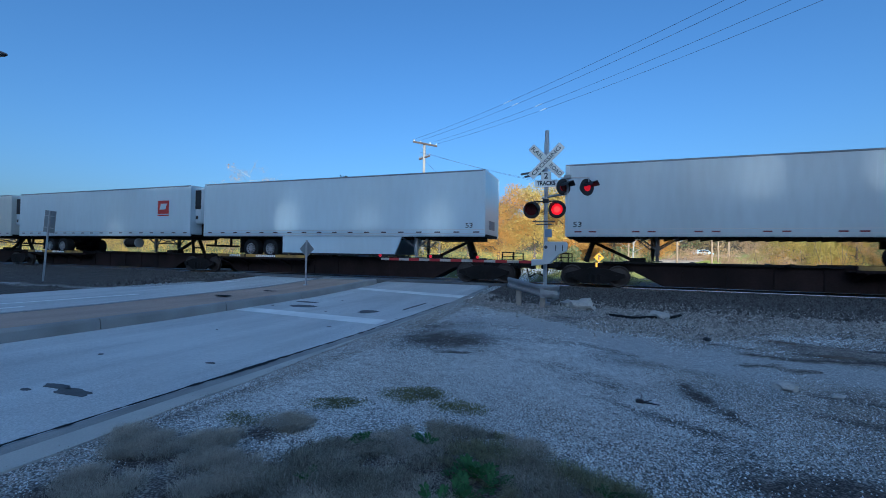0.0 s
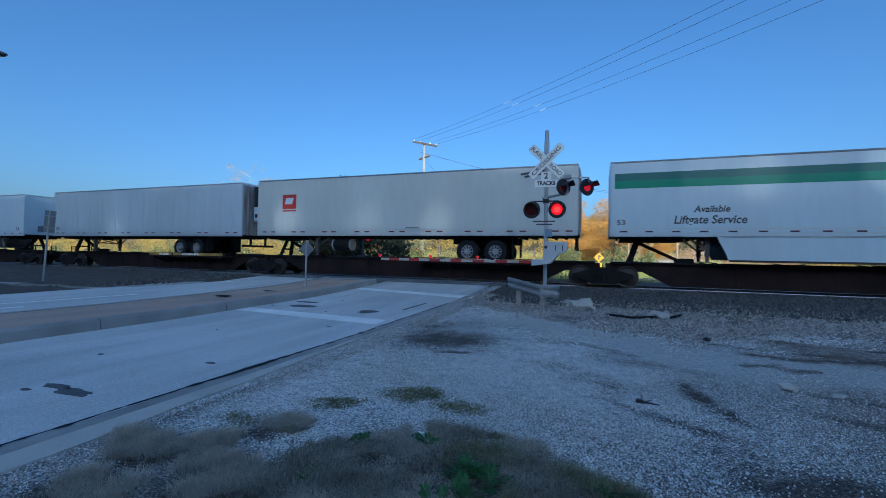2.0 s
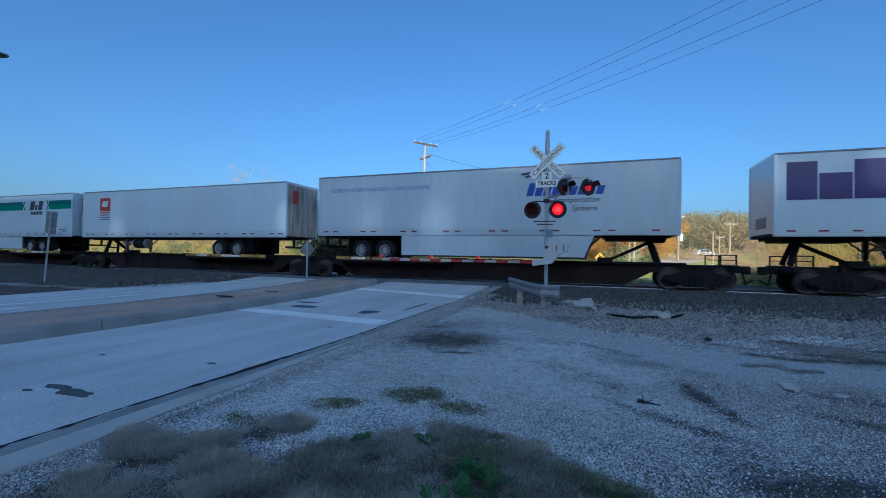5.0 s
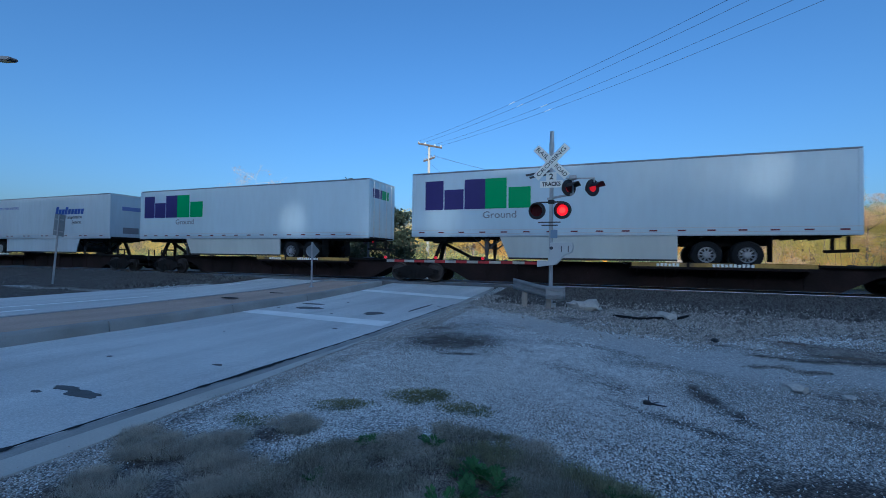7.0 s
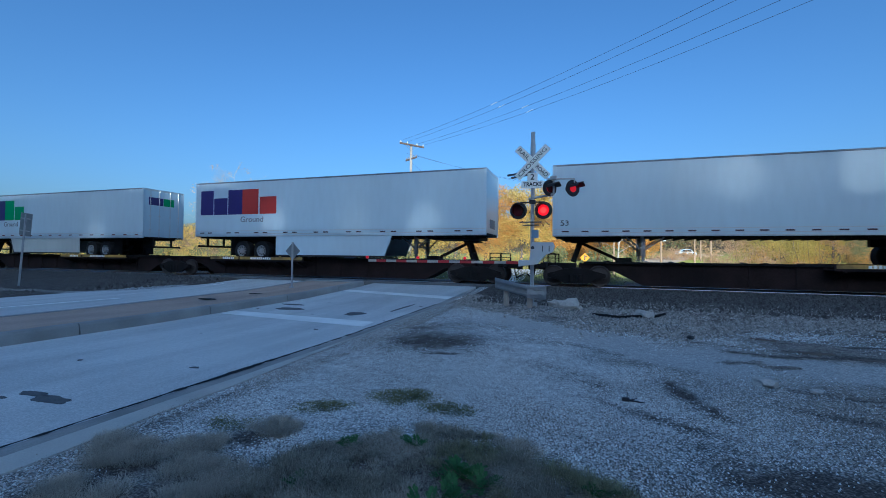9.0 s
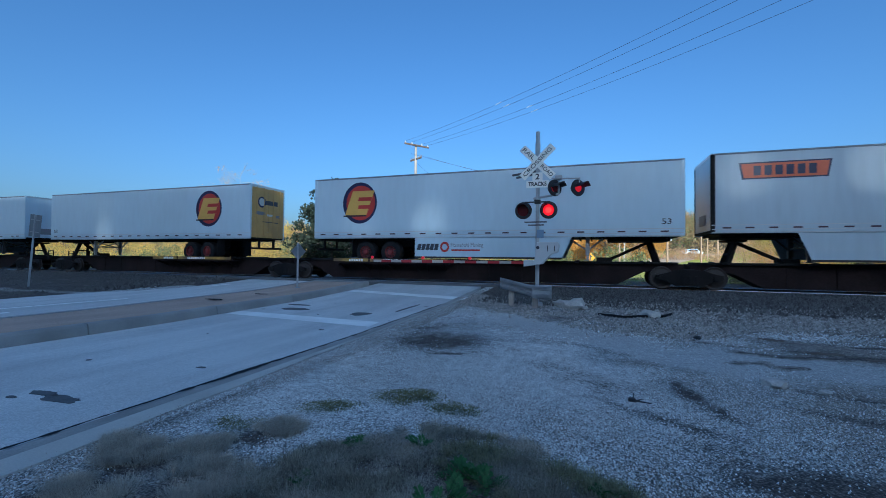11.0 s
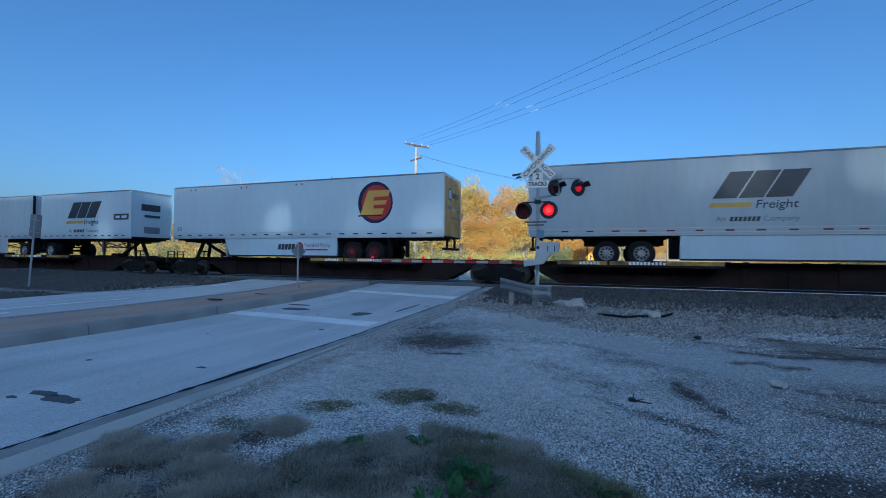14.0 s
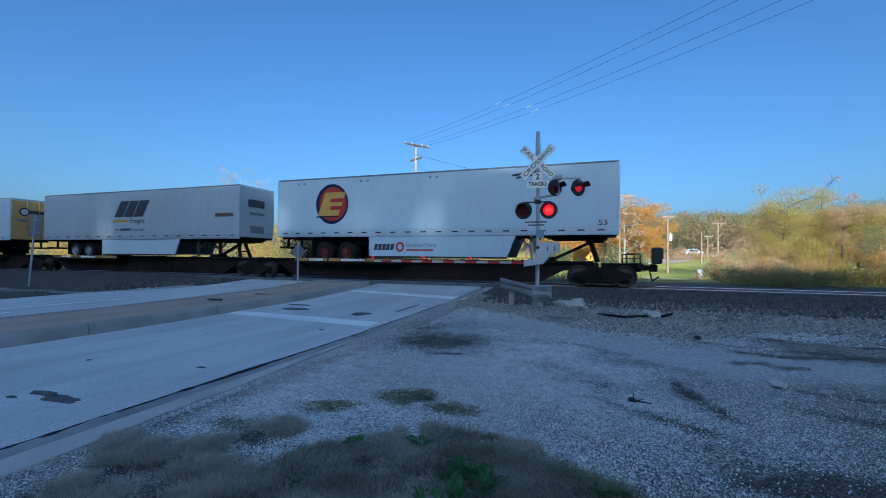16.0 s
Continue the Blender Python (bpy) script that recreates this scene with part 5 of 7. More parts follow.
def spine_car(index, ends):
    """An articulated car: long spines between shared trucks, wheel decks, and hitches that carry the trailers' noses."""
    front, trucks, rear = ends
    q0 = trucks[0]
    car = thing("spine_car", "dark brown articulated flat car carrying road trailers", "rail car", "cars of the train", at=pose(q0, TRACK_Y, RAIL_Z))
    RIDERS.append((car, q0))
    top = DECK - RAIL_Z
    for k, q in enumerate(trucks):
        x = q - q0
        tk = new("truck", TRUCK_MESH)
        tk.parent, tk.matrix_basis = car, pose(x, 0, 0)
        tagged(tk, "dark cast steel truck")
        for dx in (-0.89, 0.89):
            ws = new("wheelset", WHEELSET_MESH)
            ws.parent, ws.matrix_basis = tk, pose(dx, 0, 0.42)
            WHEELSETS.append((ws, dx))
    for k in range(len(trucks) - 1):
        x0, x1 = trucks[k] - q0, trucks[k + 1] - q0
        bm = BM()
        prism(bm, [(x0 + 0.1, top - 0.10), (x0 + 0.1, top - 0.36), (x0 + 1.5, top - 0.42), (x0 + 2.5, 0.09), (x1 - 2.5, 0.09), (x1 - 1.5, top - 0.42), (x1 - 0.1, top - 0.36), (x1 - 0.1, top - 0.10)], -0.62, 0.62)
        x = x0 + 3.2
        while x < x1 - 3:
            box(bm, (x - 0.04, -0.66, 0.12), (x + 0.04, 0.66, top - 0.12))
            x += 1.45
        part("spine", bm, BROWN, car, "deep brown welded spine")
        bm = BM()
        box(bm, (x0 + 0.3, -0.75, top - 0.12), (x1 - 0.3, 0.75, top - 0.03), 0.01)
        x = x0 + 1.2
        while x < x1 - 1:
            beam(bm, (x, -0.7, top - 0.07), (x, -1.25, top - 0.03), 0.12, 0.08)
            beam(bm, (x, 0.7, top - 0.07), (x, 1.25, top - 0.03), 0.12, 0.08)
            x += 2.6
        part("top_plate", bm, DARK, car)
        # which way the trailers on this spine face
        for q, nose in NOSES.items():
            length = 16.15
            if not (trucks[k] - 3 < q + length / 2 - 0.0 < trucks[k + 1] + 3) or abs((q + length / 2) - (trucks[k] + trucks[k + 1]) / 2) > 5:
                continue
            a, b = (q + 9.2, q + 15.0) if nose == "L" else (q + 1.1, q + 7.0)
            decks(car, a - q0, b - q0, top)
            hitch(car, (q + 0.95 if nose == "L" else q + length - 0.95) - q0, 1 if nose == "L" else -1, top)
        if trucks[k] == 181.3:
            decks(car, 187.3 - q0, 194.0 - q0, top)
            hitch(car, 182.9 - q0, 1, top)
            hitch(car, 198.4 - q0, -1, top)
    for x, d in ((front - q0, 1), (rear - q0, -1)):
        # end sill, coupler and hand brake
        bm = BM()
        xi = 0 if d == 1 else trucks[-1] - q0
        a, b = sorted((x + 0.55 * d, xi))
        box(bm, (a, -0.62, top - 0.42), (b, 0.62, top - 0.10), 0.02)
        box(bm, (min(x + 0.5 * d, x + 0.75 * d), -1.25, top - 0.30), (max(x + 0.5 * d, x + 0.75 * d), 1.25, top - 0.08), 0.02)
        for y in (-1.2, 1.2):
            beam(bm, (x + 0.62 * d, y, top - 0.1), (x + 0.62 * d, y, top + 0.30), 0.05, 0.05)
            beam(bm, (x + 1.1 * d, y, top - 0.1), (x + 1.1 * d, y, top + 0.30), 0.05, 0.05)
            beam(bm, (x + 0.62 * d, y, top + 0.28), (x + 1.1 * d, y, top + 0.28), 0.04, 0.04)
            for z in (0.1,):
                beam(bm, (x + 0.62 * d, y, top + z), (x + 1.1 * d, y, top + z), 0.03, 0.03)
        part("end_platform", bm, DARK, car, "dark end platform with grab irons")
        bm = BM()
        box(bm, (min(x, x + 0.6 * d), -0.10, top - 0.38), (max(x, x + 0.6 * d), 0.10, top - 0.16), 0.02)
        box(bm, (min(x - 0.12 * d, x + 0.15 * d), -0.17, top - 0.42), (max(x - 0.12 * d, x + 0.15 * d), 0.17, top - 0.12), 0.04)
        rod(bm, (x + 0.2 * d, -0.3, top - 0.35), (x + 0.1 * d, -0.32, top - 0.80), 0.03)
        rod(bm, (x + 0.1 * d, -0.32, top - 0.78), (x - 0.15 * d, -0.2, top - 0.62), 0.03)
        part("coupler", bm, DARK, car, "knuckle coupler with air hose")
    if index == len(CARS) - 1:
        x = rear - q0
        bm = BM()
        rod(bm, (x + 0.1, -0.25, top + 0.1), (x + 0.1, -0.25, top + 0.5), 0.22, seg=14)
        box(bm, (x - 0.1, -0.5, top - 0.1), (x + 0.25, 0.1, top + 0.55), 0.04)
        part("end_of_train_box", bm, BLACKP, car, "dark end-of-train box")
    return car


def decks(car, a, b, top):
    """The wide runway on which the trailer's wheels stand, with yellow edges."""
    bm = BM()
    for s in (-1, 1):
        y0, y1 = sorted((s * 0.64, s * 1.36))
        box(bm, (a, y0, top - 0.24), (b, y1, top - 0.20))
        y0, y1 = sorted((s * 1.30, s * 1.36))
        box(bm, (a, y0, top - 0.24), (b, y1, top + 0.0))
        y0, y1 = sorted((s * 0.60, s * 0.68))
        box(bm, (a, y0, top - 0.24), (b, y1, top - 0.02))
        x = a + 0.3
        while x < b:
            beam(bm, (x, s * 0.6, top - 0.5), (x, s * 1.3, top - 0.24), 0.1, 0.1)
            x += 1.3
    part("wheel_runway", bm, BROWN, car, "steel runway under the trailer's wheels")
    bm = BM()
    n = 3
    w = (b - a) / n
    for i in range(n):
        box(bm, (a + w * i + 0.05, -1.366, top - 0.15), (a + w * (i + 1) - (0.5 if i == 1 else 0.05), -1.358, top - 0.005))
    part("edge_paint", bm, YELLOWP, car, "worn yellow edge paint")
    # unreadable stencilled marks
    for x, n in ((a + 0.9, 6), (a + 2.7, 10)):
        bm = BM()
        for k in range(n):
            h = 0.115 if k % 3 else 0.10
            box(bm, (x + 0.13 * k, -1.371, top - 0.14), (x + 0.13 * k + 0.09, -1.366, top - 0.14 + h))
        part("stencil_bar", bm, SIGNWHITE, car, "white stencilled mark")


def hitch(car, x, d, top):
    """A folding trailer hitch: a raked stanchion with a diagonal strut and a head plate."""
    bm = BM()
    for y in (-0.38, 0.38):
        beam(bm, (x - 0.18 * d, y, top - 0.05), (x + 0.10 * d, y * 0.6, top + 0.80), 0.14, 0.16)
    beam(bm, (x + 1.75 * d, 0, top - 0.02), (x + 0.18 * d, 0, top + 0.74), 0.14, 0.12)
    box(bm, (x - 0.28, -0.45, top + 0.76), (x + 0.42, 0.45, top + 0.84), 0.02)
    box(bm, (x + (1.5 if d > 0 else -2.1), -0.35, top - 0.06), (x + (2.1 if d > 0 else -1.5), 0.35, top + 0.14), 0.03)
    beam(bm, (x - 0.1 * d, -0.38, top + 0.3), (x - 0.1 * d, 0.38, top + 0.3), 0.08, 0.08)
    part("hitch", bm, DARK, car, "dark steel trailer hitch with strut")


TRUCK_MESH, WHEELSET_MESH = truck_frame_mesh(), wheelset_mesh()
build_trailers()
for i, ends in enumerate(CARS):
    spine_car(i, ends)

# ---------------------------------------------------------------- crossing signals, signs, poles
FLAPS = []     # added flaps that blink the lamps by covering the lens: the part, its hinge and the half of the beat in which its lamp shows


def flasher(parent, x, y, z, turn, phase, size=1.0, lens=None, reach=0.26, hood=0.188):
    """A round signal head: black target, hooded red lens, and an added flap hinged under the hood to blink it."""
    m = pose(x, y, z, 0, 0, turn) @ Matrix.Scale(size, 4)
    bm = BM()
    lathe(bm, [(0.255, 0.0), (0.26, -0.012), (0.255, -0.02), (0.18, -0.024), (0.175, -0.022)], 28)
    lathe(bm, [(0.16, 0.0), (0.165, 0.02), (0.15, 0.15), (0.09, 0.20), (0.03, 0.21)], 20)
    head = part("signal_head", bm, BLACKP, parent, "black round signal target and housing")
    head.matrix_basis = m
    bm = BM()
    n = 16
    for r in (hood, hood - 0.008):
        rows = []
        for i in range(n + 1):
            a = math.radians(-35 + 250 * i / n if hood > 0.15 else 5 + 170 * i / n)
            far = reach * max(0.15 if hood > 0.15 else 0.85, math.sin(a))
            rows.append((bm.verts.new((r * math.cos(a), -0.02, r * math.sin(a))), bm.verts.new((r * math.cos(a), -0.06 - far, r * math.sin(a)))))
        for p, q in zip(rows, rows[1:]):
            bm.faces.new((p[0], q[0], q[1], p[1]))
    part("hood", bm, BLACKP, head, "black visor hood")
    bm = BM()
    k = hood / 0.188
    lathe(bm, [(0.165 * k, -0.024), (0.16 * k, -0.030), (0.08 * k, -0.038), (0.01, -0.040)], 24)
    part("lens", bm, lens or LENS_LIT, head, "red lamp lens")
    if lens is None:
        bm = BM()
        lathe(bm, [(0.098, -0.034), (0.092, -0.041), (0.05, -0.044), (0.01, -0.045)], 14)
        part("lamp_core", bm, LENS_CORE, head, "bright glowing lamp core")
    # added flap, no part of a real head: hides the always glowing lens
    bm = BM()
    lathe(bm, [(0.170 * k, 0.0), (0.170 * k, -0.005), (0.15 * k, -0.012), (0.01, -0.018)], 24)
    bmesh.ops.translate(bm, verts=bm.verts, vec=(0, 0, -0.165 * k))
    flap = part("shutter", bm, LENS_DARK, head, "added dark red flap that blinks the lamp")
    flap.matrix_basis = pose(0, -0.043, 0.165 * k)
    FLAPS.append((flap, phase, flap.matrix_basis.copy()))
    return head


def sign_plate(name, w, h, mat, parent, m, label="", r=0.02, t=0.006):
    bm = BM()
    box(bm, (-w / 2, -t / 2, -h / 2), (w / 2, t / 2, h / 2), min(r, t * 0.4))
    ob = part(name, bm, mat, parent, label)
    ob.matrix_basis = m
    return ob


def crossing_signal():
    base = thing("crossing_signal", "railroad crossing signal mast with crossbuck, red flashers and lowered gate", "crossing signal", at=pose(-1.50, 13.0, 0.11))
    B = 0.11
    bm = BM()
    rod(bm, (0, 0, 0), (0, 0, 4.55), 0.058, seg=16)
    rod(bm, (0, 0, 4.5), (0, 0, 4.9), 0.075, seg=16)
    rod(bm, (0, 0, 4.9), (0, 0, 5.24), 0.062, seg=16)
    rod(bm, (0, 0, 0), (0, 0, 0.12), 0.16, seg=16)
    part("mast", bm, GALV, base, "galvanised steel mast")
    Z = 4.42 - B
    for ang, text in ((45, "CROSSING"), (-45, "RAILROAD")):
        dy = -0.10 if ang > 0 else -0.085
        bm = BM()
        box(bm, (-0.64, -0.004, -0.115), (0.64, 0.004, 0.115), 0.002)
        blade = part("crossbuck_blade", bm, SIGNWHITE, base, "white crossbuck blade with black letters")
        blade.matrix_basis = pose(0, dy, Z, 0, -ang, 0)
        if ang > 0:
            lettering(text, 0.17, BLACKP, blade, pose(0, -0.005, 0, 90), width=1.12, bold=0.001)
        else:
            lettering("RAIL", 0.17, BLACKP, blade, pose(-0.375, -0.005, 0, 90), width=0.44, bold=0.001)
            lettering("ROAD", 0.17, BLACKP, blade, pose(0.375, -0.005, 0, 90), width=0.44, bold=0.001)
    p = sign_plate("tracks_plate", 0.30, 0.26, SIGNWHITE, base, pose(0.0, -0.08, 3.98 - B), "white plate with the track count")
    lettering("2", 0.24, BLACKP, p, pose(0, -0.005, 0, 90), bold=0.005)
    p = sign_plate("tracks_plate", 0.66, 0.21, SIGNWHITE, base, pose(0.0, -0.08, 3.76 - B), "white plate with black letters")
    lettering("TRACKS", 0.17, BLACKP, p, pose(0, -0.005, 0, 90), width=0.54, bold=0.005)
    # flashers towards the lane
    bm = BM()
    rod(bm, (-0.38, 0.02, 3.24 - B), (0.36, 0.02, 3.24 - B), 0.022)
    for x in (-0.40, 0.34):
        rod(bm, (x, 0.02, 3.24 - B), (x, 0.05, 3.02 - B), 0.02)
    box(bm, (-0.09, -0.09, 3.18 - B), (0.09, 0.09, 3.30 - B), 0.015)
    part("cross_arm", bm, BLACKP, base, "dark cross arm of the flashers")
    flasher(base, -0.41, -0.06, 2.98 - B, -6, 1)
    flasher(base, 0.33, -0.06, 2.98 - B, -6, 0)
    # the pair towards the side street
    bm = BM()
    rod(bm, (-0.12, 0, 3.34 - B), (0.62, -0.1, 3.44 - B), 0.035)
    rod(bm, (0.62, -0.1, 3.44 - B), (0.62, -0.1, 3.92 - B), 0.03)
    rod(bm, (0.42, -0.12, 3.90 - B), (1.22, -0.06, 3.88 - B), 0.022)
    box(bm, (0.52, -0.18, 3.86 - B), (0.72, -0.02, 3.98 - B), 0.02)
    for x in (0.50, 1.20):
        rod(bm, (x, -0.1, 3.88 - B), (x, -0.05, 3.66 - B), 0.02)
    part("side_arm", bm, GALV, base, "grey side arm")
    flasher(base, 0.50, -0.12, 3.62 - B, 42, 1, 0.95, LENS_SIDE, 0.40, 0.14)
    flasher(base, 1.15, -0.08, 3.60 - B, 42, 0, 0.95, LENS_SIDE, 0.40, 0.14)
    # thin backs of the pair that faces the other way
    for dz, x0 in ((4.10, -0.78), (4.02, -0.66)):
        bm = BM()
        beam(bm, (x0, 0.12, dz - B), (-0.05, 0.02, dz + 0.07 - B), 0.10, 0.045)
        part("back_bracket", bm, LEGSTEEL, base, "grey bracket")
    for dz, w in ((2.63, 0.5), (2.54, 0.36)):
        bm = BM()
        beam(bm, (-w * 0.75, -0.07, dz - B), (w * 0.55, -0.07, dz - B), 0.07, 0.032)
        part("step", bm, LEGSTEEL, base, "grey steel step")
    sign_plate("notice_plate", 0.20, 0.24, NOTICE, base, pose(0.09, -0.07, 2.28 - B), "small blue notice plate")
    # gate mechanism
    bm = BM()
    prism(bm, [(-0.05, 1.48), (0.02, 2.02), (0.62, 2.02), (0.66, 1.92), (0.62, 1.74), (0.42, 1.66), (0.18, 1.38), (-0.36, 1.30), (-0.36, 1.50), (-0.1, 1.50)], -0.34, -0.06)
    bmesh.ops.bevel(bm, geom=list(bm.edges), offset=0.012, segments=1, affect="EDGES")
    bmesh.ops.translate(bm, verts=bm.verts, vec=(0, 0, -B))
    mech = part("gate_mechanism", bm, BOXGREY, base, "light grey gate mechanism housing")
    bm = BM()
    for x in (0.33, 0.52):
        box(bm, (x - 0.012, -0.352, 1.75 - B), (x + 0.012, -0.338, 1.92 - B))
    rod(bm, (0.05, -0.345, 1.86 - B), (0.05, -0.36, 1.86 - B), 0.05)
    part("latch", bm, CHAR, mech, "dark latches")
    # lowered arm, striped
    bm = BM()
    box(bm, (-5.35, -0.28, 1.375 - B), (-0.3, -0.22, 1.455 - B), 0.008)
    arm = part("gate_arm", bm, ARMWHITE, base, "white gate arm with red bands")
    for i in range(7):
        bm = BM()
        x = -5.05 + i * 0.72
        prism(bm, [(x, 1.374), (x + 0.36, 1.374), (x + 0.36, 1.456), (x, 1.456)], -0.286, -0.214)
        bmesh.ops.translate(bm, verts=bm.verts, vec=(0, 0, -B))
        part("red_band", bm, REDTAPE, arm, "red reflective band")
    for i, x in enumerate((-5.40, -3.58, -2.02)):
        bm = BM()
        lathe(bm, [(0.045, -0.04), (0.05, 0.0), (0.04, 0.04), (0.01, 0.05)], 14, "y")
        bmesh.ops.translate(bm, verts=bm.verts, vec=(x, -0.25, 1.53 - B))
        part("gate_lamp", bm, LENS_DIM, arm, "small red gate lamp")
    # cable along the arm
    bm = BM()
    for k in range(14):
        x0, x1 = -5.2 + 0.34 * k, -5.2 + 0.34 * (k + 1)
        rod(bm, (x0, -0.25, 1.47 - B + 0.03 * math.sin(k * 2.1)), (x1, -0.25, 1.47 - B + 0.03 * math.sin((k + 1) * 2.1)), 0.009, seg=5)
    part("lamp_cable", bm, BLACKP, arm)
    return base


def guard_rail():
    g = thing("guard_rail", "short bent galvanised guard rail on wooden posts", "guard rail", at=pose(-1.75, 12.62, 0.09))
    bm = BM()
    prof = [(0.0, -0.16), (-0.04, -0.12), (-0.04, -0.06), (0.03, -0.02), (0.03, 0.02), (-0.04, 0.06), (-0.04, 0.12), (0.0, 0.16)]
    rows = []
    pts = [(-0.85, 0.28, 0.70, 1), (-0.6, 0.16, 0.66, 1), (-0.3, 0.06, 0.60, 1), (0.0, 0.0, 0.54, 1), (0.18, -0.03, 0.50, 1.08), (0.36, -0.07, 0.48, 1.22), (0.55, -0.08, 0.475, 1.28), (0.66, -0.03, 0.475, 1.24), (0.70, 0.06, 0.475, 1.2)]
    for x, y, z, k in pts:
        rows.append([bm.verts.new((x, y + u, z + v * k)) for u, v in prof])
    for p, q in zip(rows, rows[1:]):
        for i in range(len(prof) - 1):
            bm.faces.new((p[i], q[i], q[i + 1], p[i + 1]))
    r = bmesh.ops.solidify(bm, geom=bm.faces[:], thickness=0.008)
    part("rail", bm, GALV, g, "bent galvanised corrugated rail")
    bm = BM()
    prism(bm, [(0.16, 0.31), (0.40, 0.28), (0.62, 0.30), (0.66, 0.46), (0.62, 0.64), (0.40, 0.67), (0.16, 0.66)], -0.075, -0.055)
    bmesh.ops.bevel(bm, geom=list(bm.edges), offset=0.006, segments=1, affect="EDGES")
    part("end_plate", bm, GALV, g, "grey flared end plate")
    for x, y in ((-0.5, 0.28), (0.22, 0.12)):
        bm = BM()
        box(bm, (x - 0.075, y - 0.075, -0.15), (x + 0.075, y + 0.075, 0.62 if x > 0 else 0.55), 0.012)
        part("post", bm, WOOD, g, "weathered wooden post")
    return g


def far_signal():
    f = thing("crossing_signal", "far crossing signal mast seen from behind, red lamp", "crossing signal", at=pose(-14.5, 24.4, 0.0))
    bm = BM()
    rod(bm, (0, 0, 0), (0, 0, 5.4), 0.06, seg=12)
    part("mast", bm, SHADOWGREY, f)
    for ang in (45, -45):
        bm = BM()
        box(bm, (-0.62, -0.004, -0.115), (0.62, 0.004, 0.115), 0.002)
        b = part("crossbuck_blade", bm, SHADOWGREY, f, "bare back of a crossbuck blade")
        b.matrix_basis = pose(0, 0.10 + 0.01 * (ang > 0), 4.35, 0, ang, 25)
    sign_plate("tracks_plate", 0.6, 0.22, SHADOWGREY, f, pose(0, 0.1, 3.72, 0, 0, 25))
    bm = BM()
    rod(bm, (-0.4, 0, 3.0), (0.4, 0, 3.0), 0.022)
    part("cross_arm", bm, BLACKP, f)
    flasher(f, -0.15, -0.12, 2.62, 0, 1)
    flasher(f, 0.45, -0.12, 2.62, 0, 0)
    bm = BM()
    box(bm, (-0.3, -0.2, 0.9), (0.35, 0.2, 1.5), 0.03)
    part("gate_mechanism", bm, SHADOWGREY, f)
    bm = BM()
    box(bm, (0.2, -0.04, 1.12), (4.9, 0.04, 1.22), 0.01)
    arm = part("gate_arm", bm, SIGNWHITE, f, "white gate arm with red bands")
    for i in range(6):
        bm = BM()
        box(bm, (0.6 + i * 0.72, -0.044, 1.116), (0.96 + i * 0.72, 0.044, 1.224))
        part("red_band", bm, REDTAPE, arm)


def diamond_sign():
    z = ground_z(13.56) + 0.205
    s = thing("road_sign", "grey back of a diamond sign on post in median", "road sign", at=pose(-10.53, 13.56, z))
    bm = BM()
    prism(bm, [(-0.03, -0.02), (0.03, -0.02), (0.03, 0.02), (0.012, 0.02), (0.012, -0.008), (-0.012, -0.008), (-0.012, 0.02), (-0.03, 0.02)], 0, 1.72, "z")
    part("post", bm, GALV, s, "thin steel channel post")
    bm = BM()
    box(bm, (-0.235, 0.022, -0.235), (0.235, 0.028, 0.235), 0.002)
    d = part("panel", bm, SIGNBACK, s, "bare metal back of the diamond panel")
    d.matrix_basis = pose(0, 0, 1.38, 0, 45, 0)
    bm = BM()
    box(bm, (-0.07, -0.07, -0.02), (0.07, 0.07, 0.03), 0.01)
    part("foot", bm, GALV, s)
    return s


def leaning_sign():
    s = thing("road_sign", "leaning post with the back of a rectangular sign", "road sign", at=pose(-22.0, 11.12, -0.05) @ pose(0, 0, 0, 0, 6.5, 0))
    bm = BM()
    prism(bm, [(-0.035, -0.025), (0.035, -0.025), (0.035, 0.02), (-0.035, 0.02)], 0, 3.2, "z")
    part("post", bm, GALV, s)
    bm = BM()
    box(bm, (-0.38, 0.022, 2.30), (0.38, 0.030, 3.22), 0.003)
    part("panel", bm, SIGNBACK, s, "bare metal sign back")
    bm = BM()
    for z in (2.5, 3.0):
        box(bm, (-0.3, 0.005, z - 0.02), (0.3, 0.022, z + 0.02))
    part("brace", bm, GALV, s)


def warning_sign():
    s = thing("road_sign", "yellow diamond warning sign on a post across tracks", "road sign", at=pose(0.0, 40.0, 0.0))
    bm = BM()
    rod(bm, (0, 0, 0), (0, 0, 1.75), 0.03)
    part("post", bm, GALV, s)
    bm = BM()
    box(bm, (-0.30, -0.045, -0.30), (0.30, -0.035, 0.30), 0.003)
    d = part("panel", bm, SIGNYELLOW, s, "yellow diamond panel")
    d.matrix_basis = pose(0, 0, 1.66, 0, 45, 0)
    bm = BM()
    box(bm, (-0.26, -0.045, 0.82), (0.26, -0.035, 1.2), 0.003)
    part("plaque", bm, SIGNYELLOW, s, "small yellow plaque below")
    bm = BM()
    box(bm, (-0.05, -0.05, 1.45), (0.05, -0.046, 1.9))
    box(bm, (0.05, -0.05, 1.72), (0.18, -0.046, 1.80))
    part("symbol", bm, BLACKP, s, "black symbol")


def insulator(bm, x, y, z):
    for k in range(3):
        rod(bm, (x, y, z + 0.06 * k), (x, y, z + 0.06 * k + 0.045), 0.075 - 0.012 * k, seg=8)


